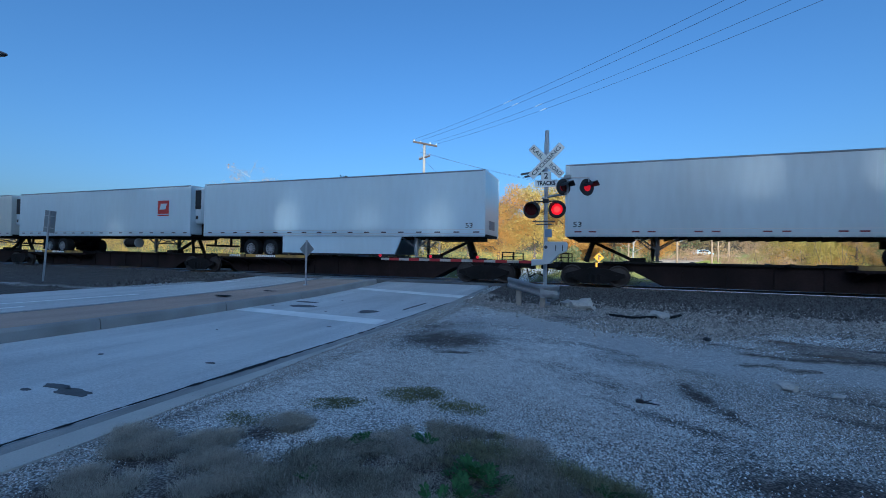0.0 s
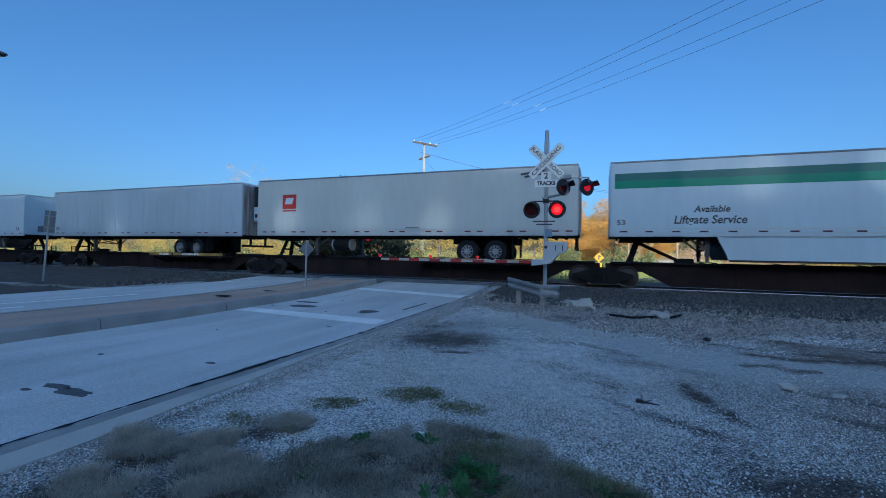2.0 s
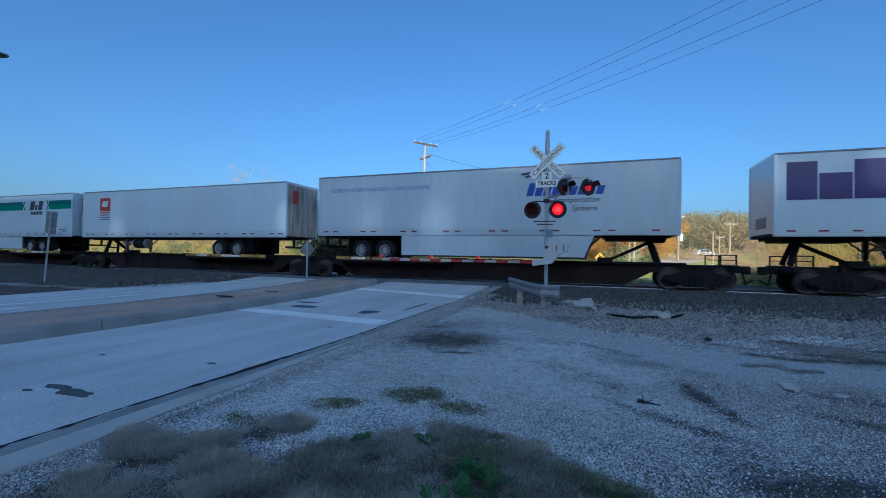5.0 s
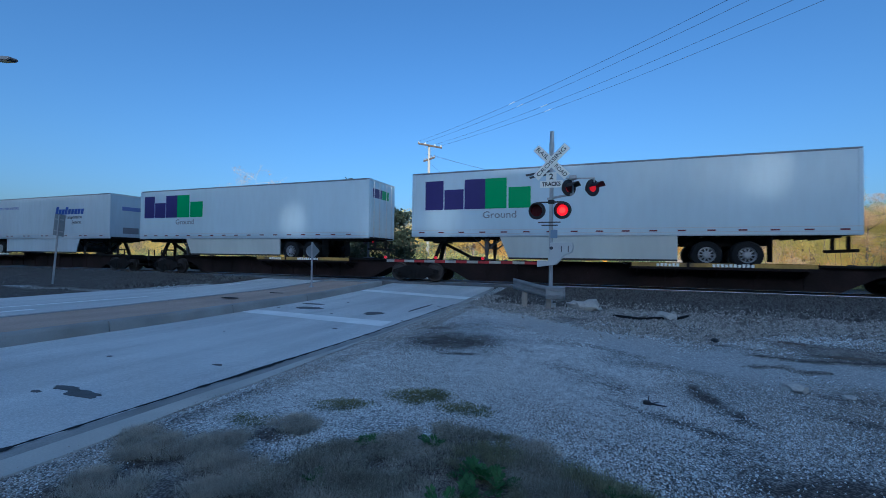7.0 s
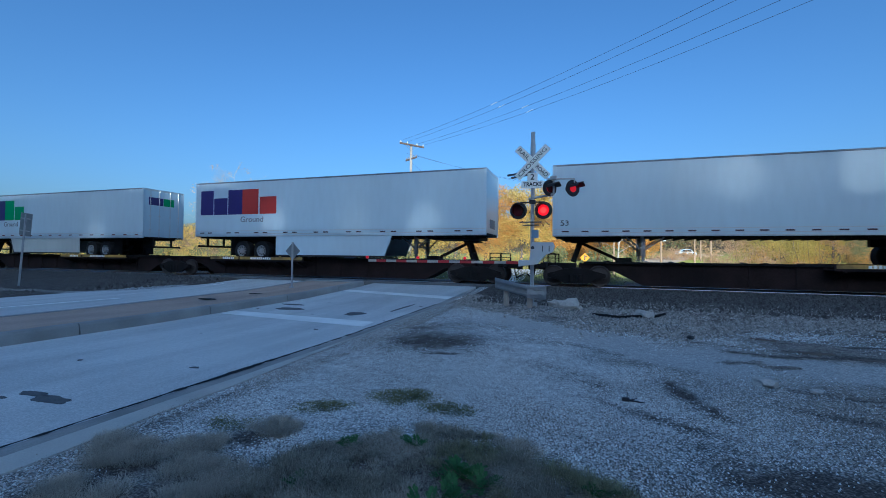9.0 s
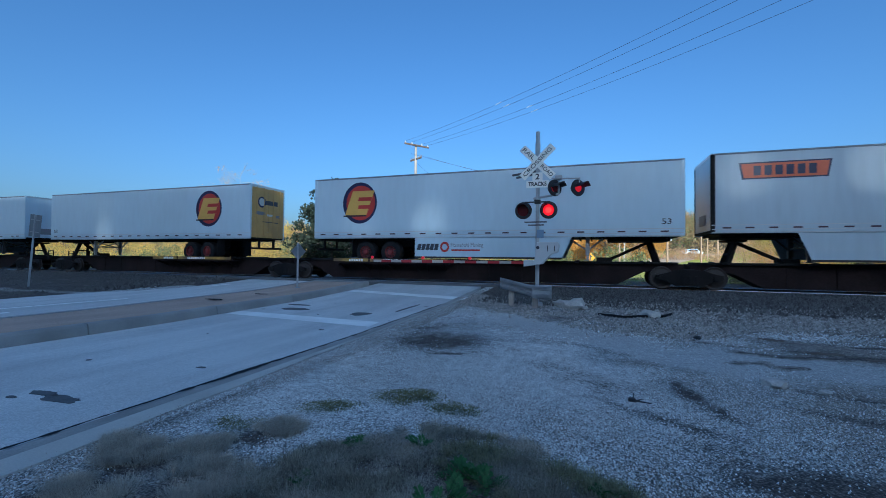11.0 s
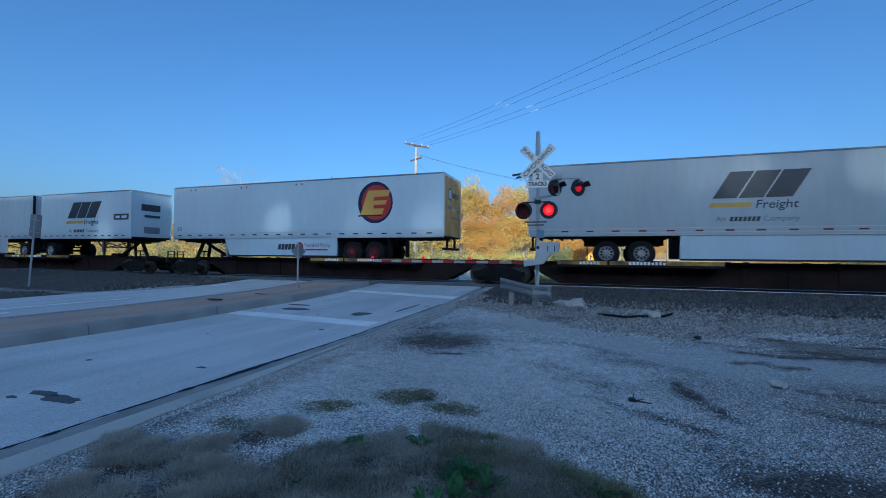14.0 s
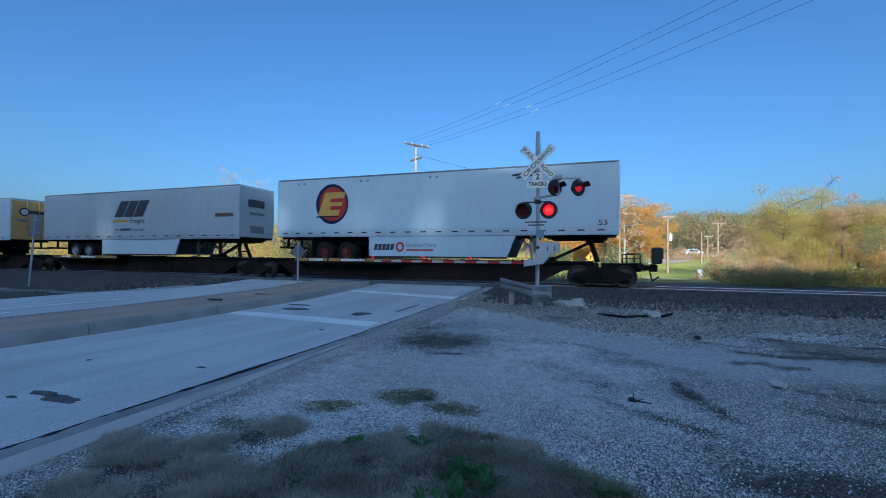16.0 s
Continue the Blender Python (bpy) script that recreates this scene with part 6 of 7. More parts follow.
def utility_pole(x, y, top, base, turn=0.0, arms=((-0.15, 2.4),), r=0.15, label="weathered wooden utility pole with a crossarm", lean=0.0, wood=None):
    u = thing("utility_pole", label, "utility pole", "utility poles", at=pose(x, y, base, 0, 0, turn))
    h = top - base
    bm = BM()
    rod(bm, (0, 0, 0), (0, 0, h), r, r * 0.7, seg=14)
    part("pole", bm, wood or WOOD, u)
    for dz, w in arms:
        bm = BM()
        box(bm, (-w / 2, -0.16 - 0.05, h + dz - 0.08), (w / 2, -0.16 + 0.05, h + dz + 0.08), 0.01)
        a = part("crossarm", bm, wood or ARMWOOD, u, "dark wooden crossarm")
        a.matrix_basis = pose(0, 0, h + dz, 0, lean, 0) @ pose(0, 0, -h - dz)
        for k in (-0.46, -0.2, 0.2, 0.46):
            bm = BM()
            insulator(bm, k * w, -0.16, h + dz + 0.08)
            part("insulator", bm, GREYPRINT if wood else BOXGREY, a)
        bm = BM()
        for sg in (-1, 1):
            beam(bm, (0.0, -0.12, h + dz - 0.55), (sg * w * 0.28, -0.15, h + dz - 0.05), 0.04, 0.012)
        part("brace", bm, GALV, a)
    return u


def wire(a, b, sag, r=0.012, n=28, name="power_line"):
    a, b = Vector(a), Vector(b)
    cu = bpy.data.curves.new(name, "CURVE")
    cu.dimensions, cu.bevel_depth, cu.bevel_resolution = "3D", r, 1
    sp = cu.splines.new("POLY")
    sp.points.add(n)
    for i in range(n + 1):
        f = i / n
        p = a.lerp(b, f)
        sp.points[i].co = (p.x, p.y, p.z - 4 * sag * f * (1 - f), 1)
    cu.materials.append(BLACKP)
    ob = new(name, cu)
    return tagged(ob, "thin black overhead power line between poles", "power line", "overhead power lines")


def poles_and_wires():
    d = Vector((42.6, -29.6, 0)).normalized()
    side = Vector((d.y, -d.x, 0))
    ang = math.degrees(math.atan2(side.y, side.x)) + 180
    corner = utility_pole(-16.0, 38.0, 12.45, 0.0, ang, ((-0.12, 2.75),), 0.17, "weathered wooden corner pole with two crossed arms")
    bm = BM()
    box(bm, (-0.05, -1.0, 10.95), (0.05, 0.95, 11.1), 0.01)
    low = part("crossarm", bm, ARMWOOD, corner, "lower wooden crossarm")
    for y in (-0.9, -0.45, 0.45, 0.85):
        bm = BM()
        insulator(bm, 0, y, 11.1)
        part("insulator", bm, GREYPRINT, low)
    utility_pole(24.9, 5.95, 13.7, 0.0, ang, ((-0.12, 4.3),), 0.17)
    for o, e, f in ((1.3, 2.0, 0.262), (0.6, 1.2, 0.262), (-0.6, -0.6, 0.28), (-1.3, -2.0, 0.272)):
        a = Vector((-16, 38, 12.55)) + side * o
        b = Vector((24.9, 5.95, 13.8)) + side * e
        w = wire(a, b, 1.2, 0.008)
        p, q = a.lerp(b, f), a.lerp(b, f + 0.012)
        # short pale rod along each line
        bm = BM()
        rod(bm, p - Vector((0, 0, 4.8 * f * (1 - f))), q - Vector((0, 0, 4.8 * f * (1 - f))), 0.013, seg=8)
        part("pale_rod", bm, SIGNWHITE, w, "short pale rod on the line")
    for o in (-0.5, 0.5):
        wire(Vector((-16, 38, 11.5)) + side * o, (2.75 + o, 46, 8.0), 0.5, 0.009)
    wire(Vector((-16, 38, 11.1)) + side.cross(Vector((0, 0, 1))) * 0.6, (-10.5, 62, 4.0), 0.3, 0.012)
    utility_pole(2.75, 46.0, 7.95, 0.0, 0, ((-0.10, 2.7),), 0.09, wood=WOODBROWN)
    p = utility_pole(8.4, 55.0, 6.6, 0.0, 15, ((-0.15, 1.3),), 0.14, "brown wooden utility pole with a small transformer", wood=WOODBROWN)
    bm = BM()
    rod(bm, (0.28, -0.1, 3.7), (0.28, -0.1, 4.5), 0.2, seg=14)
    rod(bm, (0.28, -0.1, 4.5), (0.28, -0.1, 4.7), 0.05, seg=8)
    part("transformer", bm, BOXGREY, p, "light grey transformer can")
    utility_pole(17.2, 80.0, 6.2, 0.6, 15, (), 0.15, "plain brown wooden utility pole beside far lane", wood=WOODBROWN)
    utility_pole(17.1, 70.0, 7.0, 0.4, 15, ((-0.3, 1.8),), 0.14, wood=WOODBROWN)
    utility_pole(19.9, 88.0, 6.0, 0.6, 15, ((-0.3, 1.6),), 0.13, wood=WOODBROWN)


def street_lamp():
    s = thing("street_lamp", "grey street lamp with a long arm over the road", "street lamp", at=pose(-27.0, 10.4, 0.0))
    bm = BM()
    rod(bm, (0, 0, 0), (0, 0, 9.2), 0.11, 0.07, seg=14)
    part("pole", bm, GALV, s)
    bm = BM()
    rod(bm, (0, 0, 9.0), (1.6, -0.15, 9.55), 0.04)
    rod(bm, (1.6, -0.15, 9.55), (3.2, -0.35, 9.62), 0.035)
    part("arm", bm, GALV, s)
    bm = BM()
    prism(bm, [(3.05, 9.55), (3.35, 9.50), (3.95, 9.42), (4.12, 9.46), (4.05, 9.56), (3.5, 9.68), (3.1, 9.68)], -0.55, -0.22)
    bmesh.ops.bevel(bm, geom=list(bm.edges), offset=0.03, segments=2, affect="EDGES")
    part("lamp_head", bm, CHAR, s, "dark flat lamp head")


crossing_signal()
guard_rail()
far_signal()
diamond_sign()
leaning_sign()
warning_sign()
poles_and_wires()
street_lamp()

# ---------------------------------------------------------------- trees, bushes and the far side
def leaf_cloud(rng, centres, radii, count, size, flat=0.75):
    """Leaf quads scattered through soft balls; returns vertices and faces."""
    centres, radii = np.asarray(centres, float), np.asarray(radii, float)
    pick = rng.choice(len(centres), count, p=radii ** 2 / (radii ** 2).sum())
    d = rng.normal(size=(count, 3))
    d /= np.linalg.norm(d, axis=1)[:, None]
    r = radii[pick] * rng.uniform(0.25, 1.08, count) ** 0.6
    c = centres[pick] + d * r[:, None] * np.array([1, 1, flat])
    s = size * rng.uniform(0.6, 1.4, count)
    u = rng.normal(size=(count, 3))
    u /= np.linalg.norm(u, axis=1)[:, None]
    w = np.cross(u, rng.normal(size=(count, 3)))
    w /= np.linalg.norm(w, axis=1)[:, None]
    u, w = u * s[:, None], w * s[:, None] * 0.62
    v = np.stack([c - u, c + w, c + u, c - w], 1).reshape(-1, 3)
    f = np.arange(count * 4).reshape(-1, 4)
    return v, f


def raw_mesh(name, v, f, mat):
    me = bpy.data.meshes.new(name)
    me.vertices.add(len(v))
    me.vertices.foreach_set("co", np.asarray(v, np.float32).ravel())
    k = f.shape[1]
    me.loops.add(f.size)
    me.loops.foreach_set("vertex_index", f.ravel().astype(np.int32))
    me.polygons.add(len(f))
    me.polygons.foreach_set("loop_start", np.arange(0, f.size, k, dtype=np.int32))
    me.update(calc_edges=True)
    me.validate()
    me.materials.append(mat)
    return me


def tree(name, label, seed, height, spread, leaves, leaf, count, at, trunk_r=0.16, bark=None, bare=0.0, low=0.3, limbs=9, group="trees across the tracks"):
    """A tapered trunk with limbs that fork, and a crown of small leaves round the limb ends."""
    rng = np.random.default_rng(seed)
    t = thing(name, label, "tree", group, at=at)
    bm = BM()
    top = Vector((rng.uniform(-0.3, 0.3), rng.uniform(-0.3, 0.3), height * 0.9))
    mid = Vector((rng.uniform(-0.2, 0.2), rng.uniform(-0.2, 0.2), height * 0.45))
    rod(bm, (0, 0, -0.2), mid, trunk_r, trunk_r * 0.65, 8)
    rod(bm, mid, top, trunk_r * 0.65, trunk_r * 0.15, 7)
    tips, rad = [], []
    for i in range(limbs):
        f = low + (0.92 - low) * (i + 0.5) / limbs
        z = height * f
        start = mid * (f / 0.45) if f < 0.45 else mid.lerp(top, (f - 0.45) / 0.5)
        start = Vector((start.x, start.y, z))
        a = i * 2.4 + rng.uniform(-0.5, 0.5)
        reach = spread * (0.55 + 0.45 * math.sin(math.pi * min(1, (f - low) / (1 - low) * 0.85 + 0.18))) * rng.uniform(0.7, 1.1)
        end = start + Vector((math.cos(a) * reach, math.sin(a) * reach, height * rng.uniform(0.05, 0.16)))
        rod(bm, start, end, trunk_r * 0.34, trunk_r * 0.08, 5)
        for k in range(3):
            g = rng.uniform(0.45, 1.0)
            p = start.lerp(end, g)
            e = p + Vector(rng.normal(size=3)) * spread * 0.22 + Vector((0, 0, 0.25))
            rod(bm, p, e, trunk_r * 0.12, trunk_r * 0.04, 4)
            tips.append(e), rad.append(spread * rng.uniform(0.22, 0.42))
        tips.append(end), rad.append(spread * rng.uniform(0.25, 0.45))
    tips.append(top), rad.append(spread * 0.35)
    part("trunk", bm, bark or BARK, t, "tapered trunk with forked limbs")
    if bare:
        keep = rng.uniform(size=len(tips)) > bare
        tips = [p for p, k in zip(tips, keep) if k] or tips[:3]
        rad = [r * 0.6 for r, k in zip(rad, keep) if k] or rad[:3]
    v, f = leaf_cloud(rng, [tuple(p) for p in tips], rad, count, leaf)
    crown = new("crown", raw_mesh("crown", v, f, leaves))
    crown.parent = t
    tagged(crown, "crown of small leaves")
    return t


def thicket(name, label, seed, spots, leaves, leaf, count, twigs=40):
    """A mass of bushes: many leaves and bare twigs, uncountable."""
    rng = np.random.default_rng(seed)
    c, r = [], []
    for x, y, w, h in spots:
        z0 = hill_z(x, y)
        for k in range(7):
            rr = w * rng.uniform(0.25, 0.5)
            c.append((x + rng.uniform(-0.6, 0.6) * w, y + rng.uniform(-0.6, 0.6) * w, z0 + h * rng.uniform(0.1, 0.85)))
            r.append(rr)
    v, f = leaf_cloud(rng, c, r, count, leaf, 0.9)
    v[:, 2] = np.maximum(v[:, 2], 0.02)
    ob = new(name, raw_mesh(name, v, f, leaves))
    tagged(ob, label, "bushes", kind="stuff")
    if twigs:
        bm = BM()
        for x, y, w, h in spots:
            for k in range(max(2, twigs // len(spots))):
                x0, y0 = x + rng.uniform(-0.6, 0.6) * w, y + rng.uniform(-0.6, 0.6) * w
                z0 = hill_z(x0, y0)
                rod(bm, (x0, y0, z0 - 0.1), (x0 + rng.uniform(-1, 1), y0 + rng.uniform(-0.8, 0.8), z0 + h * rng.uniform(0.4, 1.0)), 0.022, 0.006, 4)
        part("twigs", bm, BARK, ob)
    return ob


def far_side():
    # big trees, left to right along the track
    tree("tree", "tall half-bare tree with few orange leaves", 11, 17.5, 5.0, LEAF_BROWN, 0.085, 900, pose(-59, 60, 0), 0.12, BARKPALE, bare=0.5, low=0.4, limbs=14)
    tree("tree", "tall half-bare tree with few orange leaves", 12, 13.5, 4.0, LEAF_BROWN, 0.08, 800, pose(-67, 62, 0), 0.10, BARKPALE, bare=0.5, low=0.4, limbs=12)
    for i, (x, y, h, s) in enumerate(((-18.6, 30.5, 7.2, 2.4), (-21.0, 31.5, 6.4, 2.2), (-16.4, 31.0, 5.6, 2.0), (-23.5, 33, 5.2, 2.0))):
        tree("cedar_tree", "dark evergreen cedar with dense foliage", 20 + i, h, s, LEAF_DARK, 0.13, 5200, pose(x, y, 0), 0.14, low=0.06, limbs=16)
    gold = tree("maple_tree", "golden yellow autumn maple with full crown", 31, 10.4, 4.2, LEAF_GOLD, 0.11, 15000, pose(-16.8, 56, 0), 0.26, low=0.16, limbs=15)
    copy_thing(gold, pose(-22.5, 60, 0, 0, 0, 110))
    orange = tree("oak_tree", "orange autumn oak with full crown", 32, 9.6, 3.9, LEAF_ORANGE, 0.078, 27000, pose(7.2, 72, 0.2), 0.26, low=0.16, limbs=15)
    copy_thing(orange, pose(2.4, 78, 0.4, 0, 0, 70))
    copy_thing(orange, pose(-3.4, 88, -1.5, 0, 0, 160))
    copy_thing(orange, pose(-12.8, 57, 0.2, 0, 0, 250))
    copy_thing(gold, pose(-8.3, 59, 0.1, 0, 0, 30))
    copy_thing(orange, pose(-5.2, 68, 0.2, 0, 0, 310))
    tree("birch_tree", "pale-limbed tree with thin orange leaves", 33, 8.6, 2.6, LEAF_BROWN, 0.16, 900, pose(3.9, 58, 0), 0.13, BARKPALE, bare=0.3, low=0.25, limbs=14)
    olive = tree("tree", "olive and yellow roadside tree with uneven crown", 41, 6.6, 2.9, LEAF_OLIVE, 0.034, 42000, pose(14.8, 41.5, 0), 0.14, low=0.10, limbs=14)
    brown = tree("tree", "brown roadside tree with thinning crown", 42, 5.6, 2.8, LEAF_BROWN, 0.032, 30000, pose(18.2, 41, 0), 0.12, low=0.10, limbs=14, bare=0.15)
    yellow = tree("tree", "yellow-green roadside tree with uneven crown", 43, 5.8, 2.8, LEAF_OLIVE, 0.034, 38000, pose(21.5, 42, 0), 0.13, low=0.08, limbs=14)
    tree("tree", "tall bare tree with a few brown leaves", 44, 8.2, 2.0, LEAF_BROWN, 0.045, 700, pose(18.4, 44, 0), 0.10, bare=0.5, low=0.45, limbs=12)
    green = tree("tree", "dull green roadside tree with dense crown", 45, 6.6, 2.7, LEAF_GREEN, 0.034, 42000, pose(24.6, 41.5, 0), 0.14, low=0.06, limbs=14)
    for src, x, y, a in ((brown, 17.0, 48, 130), (olive, 27.5, 44, 200), (brown, 29.5, 43, 20), (yellow, 32.5, 45, 100),
                         (green, 35.5, 44, 70), (olive, 39, 45, 300), (yellow, 20.0, 49, 250), (green, 23.5, 50, 170), (brown, 27.0, 51, 210)):
        copy_thing(src, pose(x, y, 0, 0, 0, a))
    # bushes along the far side of the track
    def row(x0, x1, step, y, w, h):
        return [(x, y + 1.5 * math.sin(x * 1.7), w * (0.8 + 0.4 * math.sin(x * 2.3) ** 2), h * (0.75 + 0.5 * math.sin(x * 1.1 + 1) ** 2)) for x in np.arange(x0, x1, step)]
    thicket("bushes", "golden and olive bushes along the far trackside", 51, row(-75, -4, 3.0, 37, 2.2, 2.6), LEAF_GOLD, 0.07, 24000, 260)
    thicket("bushes", "green bushes mixed along the far trackside", 52, row(-72, -6, 5.5, 35, 2.0, 2.4), LEAF_GREEN, 0.10, 9000, 60)
    thicket("bushes", "tall golden scrub beyond the far trackside", 59, row(-95, -24, 3.4, 43, 2.6, 5.2), LEAF_GOLD, 0.085, 30000, 160)
    thicket("bushes", "tall thinning brown scrub beyond the far trackside", 60, row(-93, -26, 4.6, 46, 2.6, 6.4), LEAF_BROWN, 0.085, 18000, 160)
    spots = row(10.5, 42, 1.3, 35.5, 1.5, 2.5) + row(11.2, 42, 1.7, 37.5, 1.8, 3.4)
    mass = [int(3.99 * (0.5 + 0.5 * math.sin(x * 0.9 + 1.7 * math.sin(y)))) for x, y, w, h in spots]
    for k, label, mat, n in ((0, "tan and brown thicket under the roadside trees", LEAF_BROWN, 15000), (1, "olive thicket under the roadside trees", LEAF_OLIVE, 12000),
                             (2, "rusty scrub under the roadside trees", LEAF_ORANGE, 6000), (3, "dull green thicket under the roadside trees", LEAF_GREEN, 14000)):
        mine = [p for p, m in zip(spots, mass) if m == k]
        if mine:
            thicket("bushes", label, 530 + k, mine, mat, 0.038, int(2.2 * n), 60)
    thicket("bushes", "dark green low bushes under the roadside trees", 54, row(8.2, 13.0, 1.2, 30.5, 1.35, 1.0), LEAF_GREEN, 0.036, 16000, 6)
    thicket("bushes", "yellow-green scrub at the edge of the trees", 540, row(13.6, 42, 1.2, 34.0, 1.5, 1.4), LEAF_OLIVE, 0.038, 52000, 40)
    thicket("bushes", "brown scrub at the edge of the far grass", 58, row(8.4, 13.5, 0.8, 35.5, 1.3, 1.5), LEAF_BROWN, 0.045, 13000, 20)
    thicket("bushes", "low dark green scrub beyond the rails", 57, row(-19, 2.4, 1.1, 26.5, 1.2, 0.75), LEAF_GREEN, 0.036, 26000, 60)
    thicket("bushes", "olive bushes beside the far road", 55, [(2.2, 52, 2.2, 3.0), (-0.5, 50, 2.0, 2.6), (5.2, 56, 2.0, 2.4), (-3.5, 54, 2.2, 2.8), (3.5, 60, 2.2, 3.2)], LEAF_GREEN, 0.13, 5000, 30)
    thicket("bushes", "tan weeds and bushes beyond the far grass", 56, row(-4, 30, 3.0, 92, 2.4, 2.0), LEAF_BROWN, 0.09, 15000, 40)
    # far woods on the slopes
    rng = np.random.default_rng(61)
    for nm, mat, seed in (("far_woods", LEAF_FAR, 1), ("far_woods", LEAF_FAR, 2), ("far_woods", LEAF_GREEN, 3)):
        c, r = [], []
        for k in range(760):
            y = rng.uniform(130, 330)
            x = rng.uniform(-1.9, 0.62) * y
            c.append((x, y, hill_z(x, y) + rng.uniform(2, 6))), r.append(rng.uniform(3, 5.5))
        v, f = leaf_cloud(rng, c, r, 120000, 0.30, 1.1)
        ob = new(nm, raw_mesh(nm, v, f, mat))
        tagged(ob, "distant autumn woods on the hillside", "woods", kind="stuff")
    # pale lanes and a white car far off
    for pts in ([(4.0, 74, 84), (10, 76, 92), (14, 80, 102), (18, 90, 113), (22, 104, 118), (30, 112, 124)], [(-3.0, 33.6, 34.8), (3, 34.0, 35.2), (9, 34.6, 35.8), (15, 35.2, 36.4)]):
        bm = BM()
        va = [bm.verts.new((x, y0, hill_z(x, y0) + 0.06)) for x, y0, y1 in pts]
        vb = [bm.verts.new((x + 1, y1, hill_z(x + 1, y1) + 0.06)) for x, y0, y1 in pts]
        for i in range(len(pts) - 1):
            bm.faces.new((va[i], va[i + 1], vb[i + 1], vb[i]))
        tagged(mesh_object("road", bm, LANE), "pale beige lane through grass on far side", "road", kind="structure")
    z = hill_z(22.0, 111)
    c = thing("car", "white car on the far lane", "car", at=pose(22.0, 111, z + 0.05, 0, 0, 28))
    bm = BM()
    prism(bm, [(-2.2, 0.3), (2.2, 0.3), (2.2, 0.75), (1.3, 0.9), (0.7, 1.42), (-1.3, 1.42), (-2.0, 0.95), (-2.2, 0.8)], -0.85, 0.85)
    part("body", bm, WHITE, c)
    for x in (-1.35, 1.35):
        for y in (-0.8, 0.8):
            bm = BM()
            rod(bm, (x, y - 0.1, 0.32), (x, y + 0.1, 0.32), 0.32, seg=16)
            part("wheel", bm, RUBBER, c)
    bm = BM()
    prism(bm, [(1.15, 0.92), (0.68, 1.34), (-1.2, 1.34), (-1.75, 0.95)], -0.86, 0.86)
    part("windows", bm, BLACKP, c, "dark windows")
    b = thing("utility_box", "pale grey utility cabinet in the grass", "cabinet", at=pose(8.9, 42, hill_z(8.9, 42)))
    bm = BM()
    box(bm, (-0.2, -0.18, 0), (0.2, 0.18, 0.7), 0.03)
    part("body", bm, GALV, b)
    bm = BM()
    box(bm, (-0.22, -0.2, 0.68), (0.22, 0.2, 0.75), 0.02)
    part("lid", bm, GALV, b)
    # unseen growth on the added bank behind the lot: crest scrub shapes the sun spots
    c = []
    for gx, gz, w, h in SUN_SPOT_HOLES:
        p = np.stack([gx + rng.uniform(-2.3, 2.3, 9000), rng.uniform(-100.6, -99.9, 9000), rng.uniform(gz - 1.3, 42.3, 9000)], 1)
        c.append(p[((p[:, 0] - gx) / (w + 0.07)) ** 2 + ((p[:, 2] - gz) / (h + 0.07)) ** 2 > 1])
    c = np.concatenate(c)
    for gx, gz, w, h in SUN_SPOT_HOLES:
        c = c[((c[:, 0] - gx) / (w + 0.07)) ** 2 + ((c[:, 2] - gz) / (h + 0.07)) ** 2 > 1]
    v, f = leaf_cloud(rng, c, np.full(len(c), 0.02), len(c), 0.13, 1.0)
    tagged(new("bushes", raw_mesh("bushes", v, f, LEAF_GREEN)), "unseen scrub added on the bank to shape sun spots", "bushes", kind="stuff")
    plain = tree("oak_tree", "autumn oak added out of view on the bank behind the lot", 62, 9.0, 4.0, LEAF_ORANGE, 0.22, 2500, pose(-102, -44, hill_z(-102, -44) - 1.5), 0.26, low=0.16, limbs=15, group="trees on the bank")
    for k in range(16):
        x = -90 + 12 * k
        copy_thing(plain, pose(x + 3 * math.sin(k * 2.1), -44, hill_z(x, -44) - 1.5, 0, 0, 40 * k))


far_side()

# ---------------------------------------------------------------- loose stones, grass and small things near by
def stones(name, label, seed, count, area, size, mat, density, lift=0.0):
    """Loose angular stones lying on the ground, one joined mass."""
    rng = np.random.default_rng(seed)
    x0, x1, y0, y1 = area
    pts = []
    while len(pts) < count:
        x, y = rng.uniform(x0, x1, 4000), rng.uniform(y0, y1, 4000)
        keep = rng.uniform(size=4000) < np.array([density(a, b) for a, b in zip(x, y)])
        pts += list(zip(x[keep], y[keep]))
    pts = np.array(pts[:count])
    z = np.array([hill_z(a, b) for a, b in pts]) + lift
    base = np.array([(1, 0, -0.3), (0, 1, -0.3), (-1, 0, -0.3), (0, -1, -0.3), (0.3, 0.25, 0.95)], float)
    s = size * rng.uniform(0.5, 1.4, count) ** 1.3
    v = base[None] * rng.uniform(0.6, 1.3, (count, 5, 3)) * s[:, None, None]
    a = rng.uniform(0, 2 * np.pi, count)
    c, sn = np.cos(a)[:, None], np.sin(a)[:, None]
    vx, vy = v[..., 0] * c - v[..., 1] * sn, v[..., 0] * sn + v[..., 1] * c
    v = np.stack([vx + pts[:, :1], vy + pts[:, 1:], v[..., 2] + (z + s * 0.25)[:, None]], 2).reshape(-1, 3)
    tri = np.array([(0, 1, 4), (1, 2, 4), (2, 3, 4), (3, 0, 4)])
    f = (np.arange(count)[:, None, None] * 5 + tri[None]).reshape(-1, 3)
    ob = new(name, raw_mesh(name, v, f, mat))
    return tagged(ob, label, "gravel", kind="stuff")


